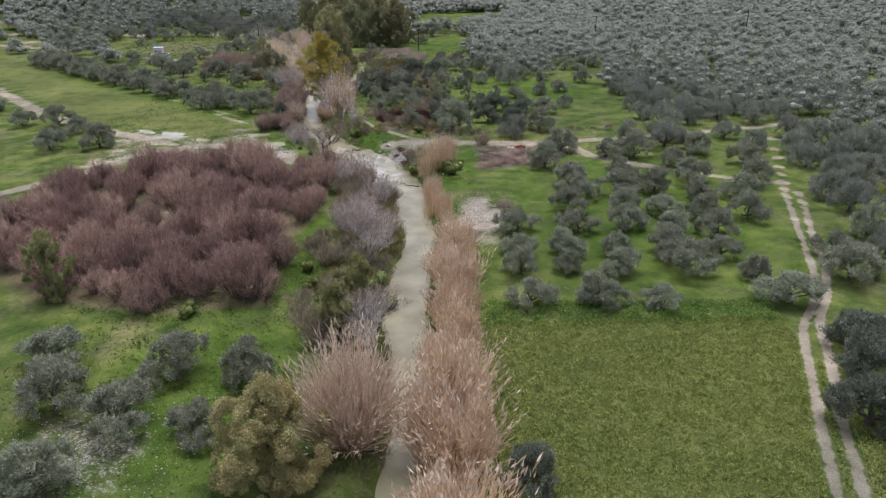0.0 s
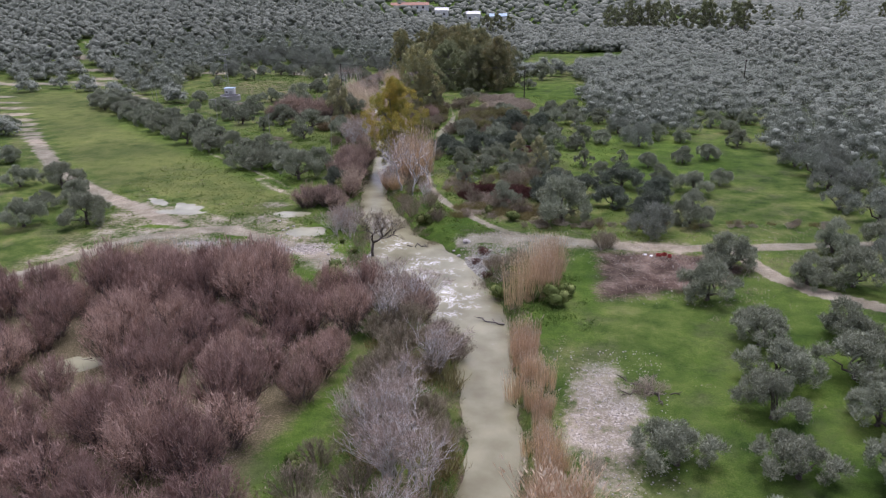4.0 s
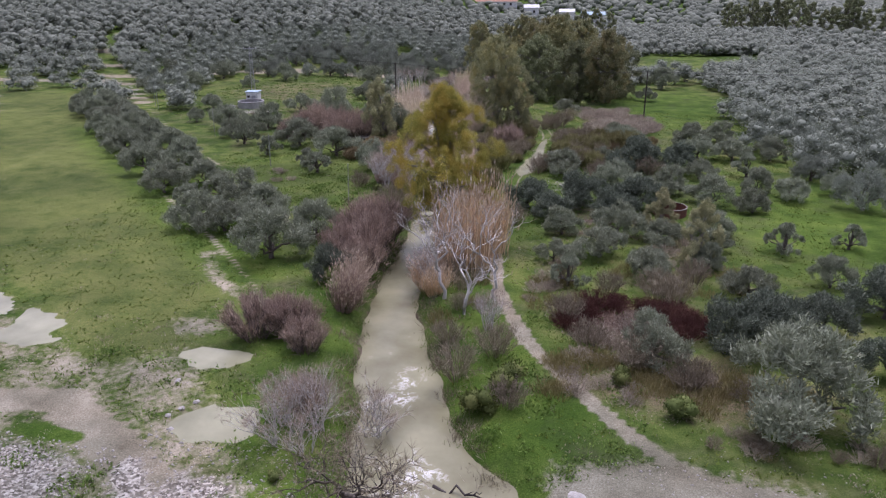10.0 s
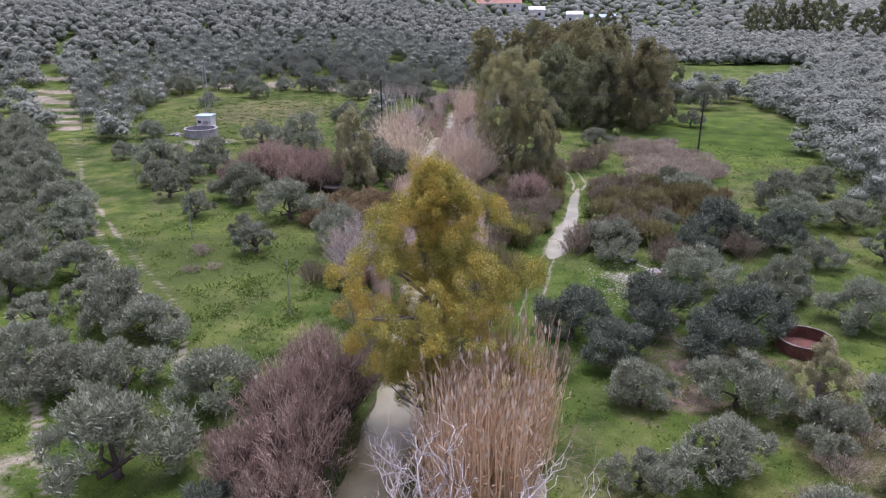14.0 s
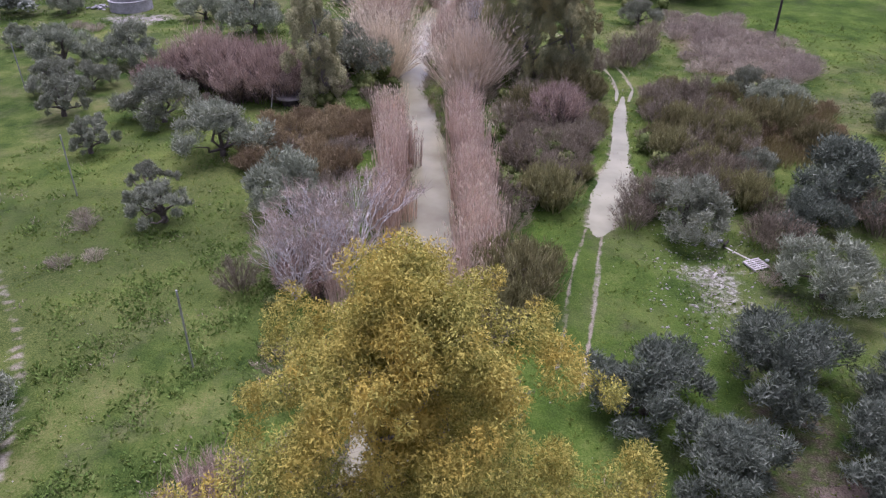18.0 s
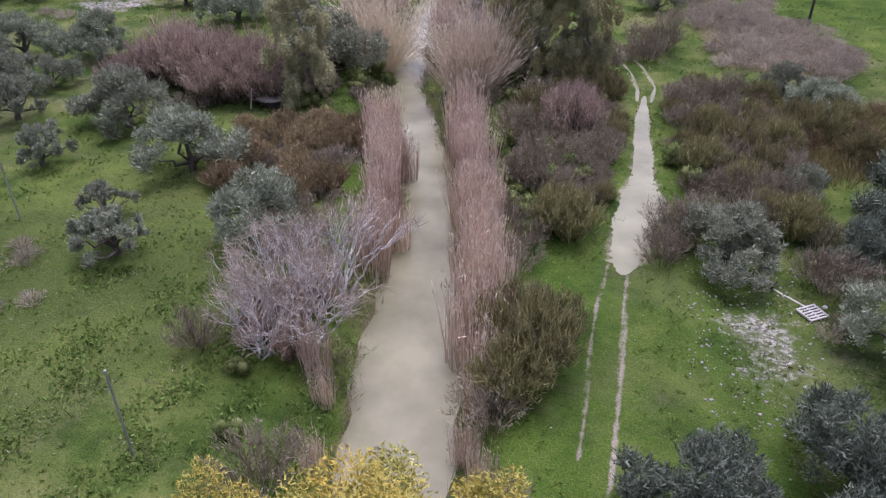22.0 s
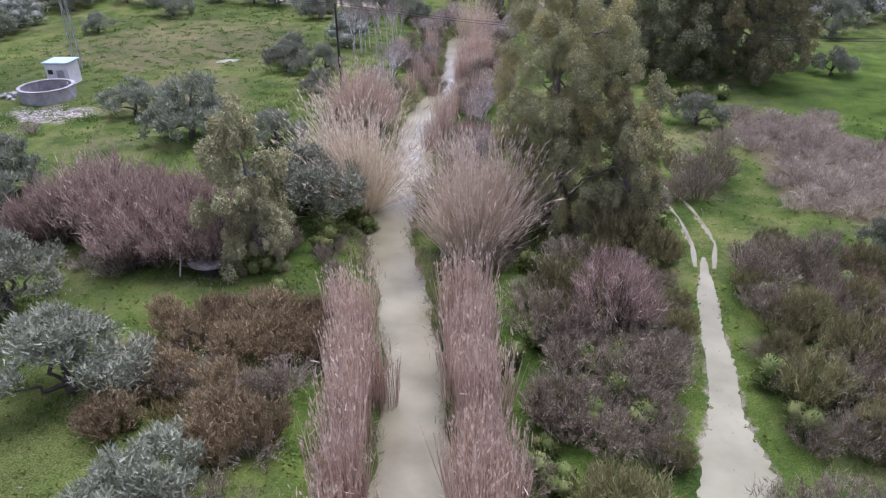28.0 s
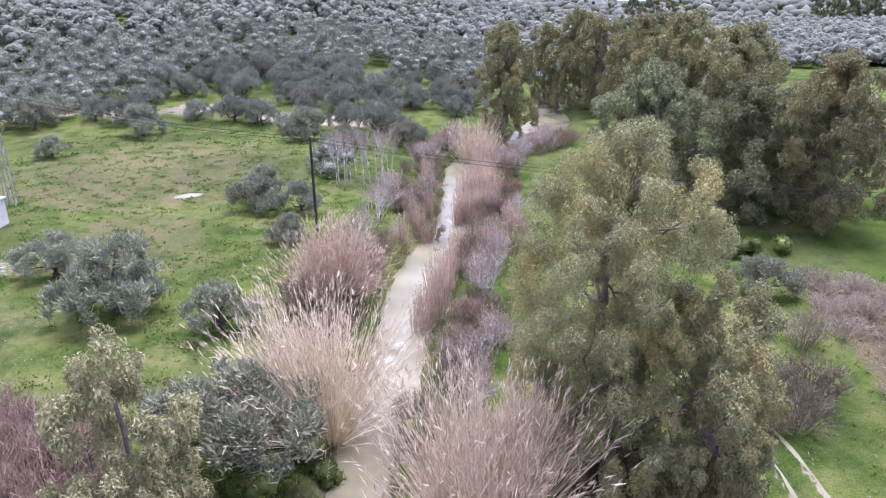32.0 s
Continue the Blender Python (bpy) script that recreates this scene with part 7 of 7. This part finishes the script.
for k in range(9):
    a, b = k * H / 9, (k + 1) * H / 9
    fa, fb = 1 - 0.55 * a / H, 1 - 0.55 * b / H
    for i in range(4):
        p, q = LEGS[i], LEGS[(i + 1) % 4]
        if k % 2:
            p, q = q, p
        part("brace", rod(B(), (p[0] * fa, p[1] * fa, a), (q[0] * fb, q[1] * fb, b), 0.025, 0.025, 5), mast, mats=[STEEL])
part("crossarm", box(B(), 0, 0, H - 0.2, 2.6, 0.14, 0.12, 0.01), mast, mats=[STEEL])
for x in (-1.2, 0, 1.2):
    part("insulator", rod(B(), (x, 0, H - 0.12), (x, 0, H + 0.25), 0.06, 0.04, 8), mast, "white insulator", [PLASTER])
ends.insert(0, Vector((-87.1, 223.8, ground_z(-87.1, 223.8) + H + 0.1)))


def cable(a, b, sag, r=0.018):
    n = 16
    p = Pile()
    path = [a.lerp(b, k / n) - Vector((0, 0, sag * 4 * (k / n) * (1 - k / n))) for k in range(n + 1)]
    tube(p, [v[:] for v in path], [r] * (n + 1), 5)
    return tagged(new("power_cable", p.mesh("power_cable", [WIRE])), "thin dark power cable strung between poles", "cable", "power cables")


for a, b in zip(ends, ends[1:]):
    for off in (-0.5, 0.5):
        o = Vector((0.1 * off, off, 0))
        cable(a + o, b + o, 0.9 if (b - a).length > 40 else 0.5)
cable(ends[0], Vector((-150, 330, 26)), 2.0)

POSTS = Kind(tagged(new("metal_post", rod_mesh := bpy.data.meshes.new("metal_post")), "thin pale steel post standing in the grove", "post", "steel posts in the grove"))
bm = rod(B(), (0, 0, -0.3), (0.12, 0, 4.2), 0.05, 0.045, 8)
bm.to_mesh(rod_mesh), bm.free()
rod_mesh.materials.append(STEEL)
for x, y, t in ((-37.4, 155.6, 10), (-53.6, 168.2, 60), (-71.8, 184.2, 120), (-98.0, 206.2, 200), (-101.5, 210.0, 30)):
    POSTS.put(stand(x, y, 1.0, t))

# round rusty basin among the olives
basin = thing("rusty_basin", "round rusty iron basin standing empty among olive trees", "basin", m=stand(-3.6, 159.2, 1.0, 0))
part("basin_wall", ring(B(), 1.62, 1.68, -0.2, 0.85), basin, mats=[RUST])
part("basin_rim", ring(B(), 1.6, 1.71, 0.853, 0.9), basin, "worn greyish rim", [BARK_GUM])
part("basin_floor", disc(B(), 1.61, 0.12), basin, mats=[RUST])

# round concrete well with a slab on top
well = thing("well_cover", "round concrete well with a thick worn slab on top", "well", m=stand(-47.6, 187.2, 1.2, 0))
part("shaft", ring(B(), 0.55, 0.7, -0.3, 0.62), well, mats=[POLE_WOOD])
lid = B()
bmesh.ops.create_cone(lid, cap_ends=True, segments=28, radius1=1.1, radius2=1.08, depth=0.11, matrix=Matrix.Translation((0, 0, 0.68)))
part("slab", lid, well, "worn grey-brown round slab", [BARK_GUM])
st = B()
bmesh.ops.create_icosphere(st, subdivisions=1, radius=0.2, matrix=Matrix.Translation((0.3, 0.1, 0.85)))
part("stone", st, well, mats=[CONCRETE])
move(solid("leaning_stake", rod(B(), (0, 0, -0.2), (0.35, 0, 1.6), 0.05, 0.04), BARK_PALE, "pale wooden stake leaning by the well", "stake"), stand(-49.0, 186.0, 1.0, 20))

# wooden pallet and rubbish by the grove
pallet = thing("wooden_pallet", "weathered pale wooden pallet lying on the grass", "pallet", m=stand(-12.6, 170.4, 0.85, 35) @ pose(0, 0, 0.12))
for k in range(6):
    part("board", box(B(), 0, -0.5 + k * 0.2, 0.1, 1.2, 0.11, 0.025, 0.004), pallet, mats=[BARK_PALE])
for x in (-0.55, 0, 0.55):
    part("bearer", box(B(), x, 0, 0.037, 0.1, 1.15, 0.095, 0.004), pallet, mats=[BARK_PALE])
plank = box(B(), 0, 0, 0.06, 2.6, 0.12, 0.05, 0.008)
move(solid("timber_plank", plank, BARK_PALE, "pale timber plank lying in weeds", "plank"), stand(-13.2, 171.3, 0.9, -40))
bm = B()
bmesh.ops.create_icosphere(bm, subdivisions=2, radius=0.2, matrix=Matrix.Diagonal((1, 0.8, 0.75, 1)) @ Matrix.Translation((0, 0, 0.2)))
move(solid("white_canister", bm, WHITE_THING, "white plastic canister lying beside the pallet", "canister"), stand(-12.0, 171.0, 0.6, 0))
scrap = thing("scrap_heap", "small heap of white and dark scrap lying in weeds", "rubbish", m=stand(-14.4, 172.3, 0.9, 10))
for k in range(5):
    part("scrap", box(B(), rng.uniform(-0.5, 0.5), rng.uniform(-0.4, 0.4), 0.12 + 0.05 * k, 0.5, 0.3, 0.12, 0.02, Euler((0.3 * k, 0.2, k)).to_matrix().to_4x4()), scrap, mats=[WHITE_THING if k % 2 else POLE_WOOD])

# red crates on the ploughed plot
CRATE = Kind(thing("red_crate", "red plastic crate lying on bare soil", "crate", "red crates"))
c0 = CRATE.obs[0]
part("floor_panel", box(B(), 0, 0, 0.03, 0.5, 0.36, 0.03), c0, mats=[RED_PAINT])
for x, y, sx, sy in ((0, -0.18, 0.5, 0.02), (0, 0.18, 0.5, 0.02), (-0.24, 0, 0.02, 0.34), (0.24, 0, 0.02, 0.34)):
    part("side_panel", box(B(), x, y, 0.17, sx, sy, 0.26), c0, mats=[RED_PAINT])
for x, y, t in ((12.0, 110.6, 10), (12.6, 110.9, 40), (13.1, 110.5, 80)):
    CRATE.put(stand(x, y, 1.0, t))
for x, y, t in ((10.6, 110.7, 0), (11.2, 110.4, 50)):
    move(solid("white_sack", box(B(), 0, 0, 0.12, 0.7, 0.4, 0.28, 0.09), WHITE_THING, "white plastic sack lying on bare soil", "sack", "white sacks"), stand(x, y, 0.6, t))

# boulders, drift wood and the white block at the ford
BOULDERS = []
for s in range(3):
    bm = B()
    bmesh.ops.create_icosphere(bm, subdivisions=2, radius=0.4)
    for v in bm.verts:
        v.co *= 1 + 0.5 * (noise.noise(v.co * 2.3 + Vector((s * 7, 0, 0))))
        v.co.z *= 0.65
    BOULDERS.append(solid("boulder", bm, STONE, "pale grey river boulder", "boulder", "boulders at the ford"))
BK = Kind(*BOULDERS)
for x, y, s in ((-8.7, 112.9, 1.2), (-9.3, 110.5, 0.6), (-8.3, 109.4, 0.5), (-10.0, 111.6, 0.5), (-7.4, 108.0, 0.6), (-16.0, 113.6, 0.6), (-14.8, 113.4, 0.7), (-13.9, 113.1, 0.5), (-12.9, 112.6, 0.6), (-30.4, 114.6, 0.5), (-30.0, 115.4, 0.45), (-30.7, 113.8, 0.4), (-29.9, 112.9, 0.4), (-21.6, 105.4, 0.4), (-23.0, 106.8, 0.45),
                (-5.8, 110.2, 0.4), (-6.8, 104.6, 0.5), (-6.2, 102.4, 0.5), (-16.9, 105.0, 0.35), (-32.4, 117.2, 0.5)):
    BK.put(stand(x, y, s, rng=rnd, sink=-0.05))


def drift(seed, L, label, mat):
    r = np.random.RandomState(seed)
    p = Pile()
    path = limb((0, 0, 0.1), (L, 0, 0.15), 0.12, r, 7)
    tube(p, path, np.linspace(0.09, 0.025, 7), 6)
    for k in (2, 4, 5):
        tube(p, limb(path[k], path[k] + np.array([0.5, r.uniform(-0.6, 0.6), 0.2]), 0.05, r, 4), np.linspace(0.04, 0.012, 4), 5)
    return solid("driftwood", p.mesh("driftwood", [mat], True), mat, label, "driftwood", "driftwood")


move(drift(1, 3.0, "bleached white branch lying on the gravel bank", PLASTER), stand(-20.6, 103.0, 1.0, 110))
move(drift(2, 3.2, "dark wet log caught across the rapids", POLE_WOOD), pose(-15.6, 113.2, -1.1, 0, 0, -8) @ Matrix.Diagonal((0.8, 1.2, 1.2, 1)))
move(drift(3, 2.6, "bleached broken trunk leaning on the bank", PLASTER), stand(-19.6, 107.2, 1.0, 75))
move(drift(4, 2.6, "grey branch stuck in the stream", BARK), pose(-3.2, 94.0, -0.95, 0, 0, 160))
for k in range(5):
    move(drift(20 + k, 2.4, "cut grey olive branch in a brushwood heap", BARK), stand(7.4 + 0.15 * k, 82.6 + 0.2 * k, 1.0, k * 70))

# ---- far farm buildings on the hill foot ----
def farm_house(label, L, W, H, roof):
    ob = thing("farm_building", label, "building", "far farm buildings")
    part("wall", box(B(), 0, 0, H / 2 - 0.5, L, W, H + 1), ob, mats=[PLASTER])
    bm = B()
    pts = [(-L / 2 - 0.4, -W / 2 - 0.4, H), (L / 2 + 0.4, -W / 2 - 0.4, H), (L / 2 + 0.4, W / 2 + 0.4, H), (-L / 2 - 0.4, W / 2 + 0.4, H), (-L / 2 - 0.4, 0, H + W * 0.22), (L / 2 + 0.4, 0, H + W * 0.22)]
    v = [bm.verts.new(p) for p in pts]
    for f in ((0, 1, 5, 4), (2, 3, 4, 5), (0, 4, 3), (1, 2, 5), (3, 2, 1, 0)):
        bm.faces.new([v[i] for i in f])
    part("roof", bm, ob, mats=[roof])
    for k in range(int(L // 4)):
        part("window", box(B(), -L / 2 + 2 + k * 4, -W / 2 - 0.01, H * 0.55, 1.4, 0.08, 1.5), ob, mats=[POLE_WOOD])
    return ob


for x, y, L, W, H, t, roof in ((-100, 552, 26, 8, 3.4, 12, ROOF_TILE), (-78, 554, 9, 8, 5.5, 12, PLASTER), (-56, 556, 9, 8, 6, 8, PLASTER), (-40, 558, 14, 8, 4.5, 8, BLUE_ROOF)):
    farm_house("white farm building with a low pitched roof at the hill foot", L, W, H, roof).matrix_world = stand(x, y, 1.0, t)
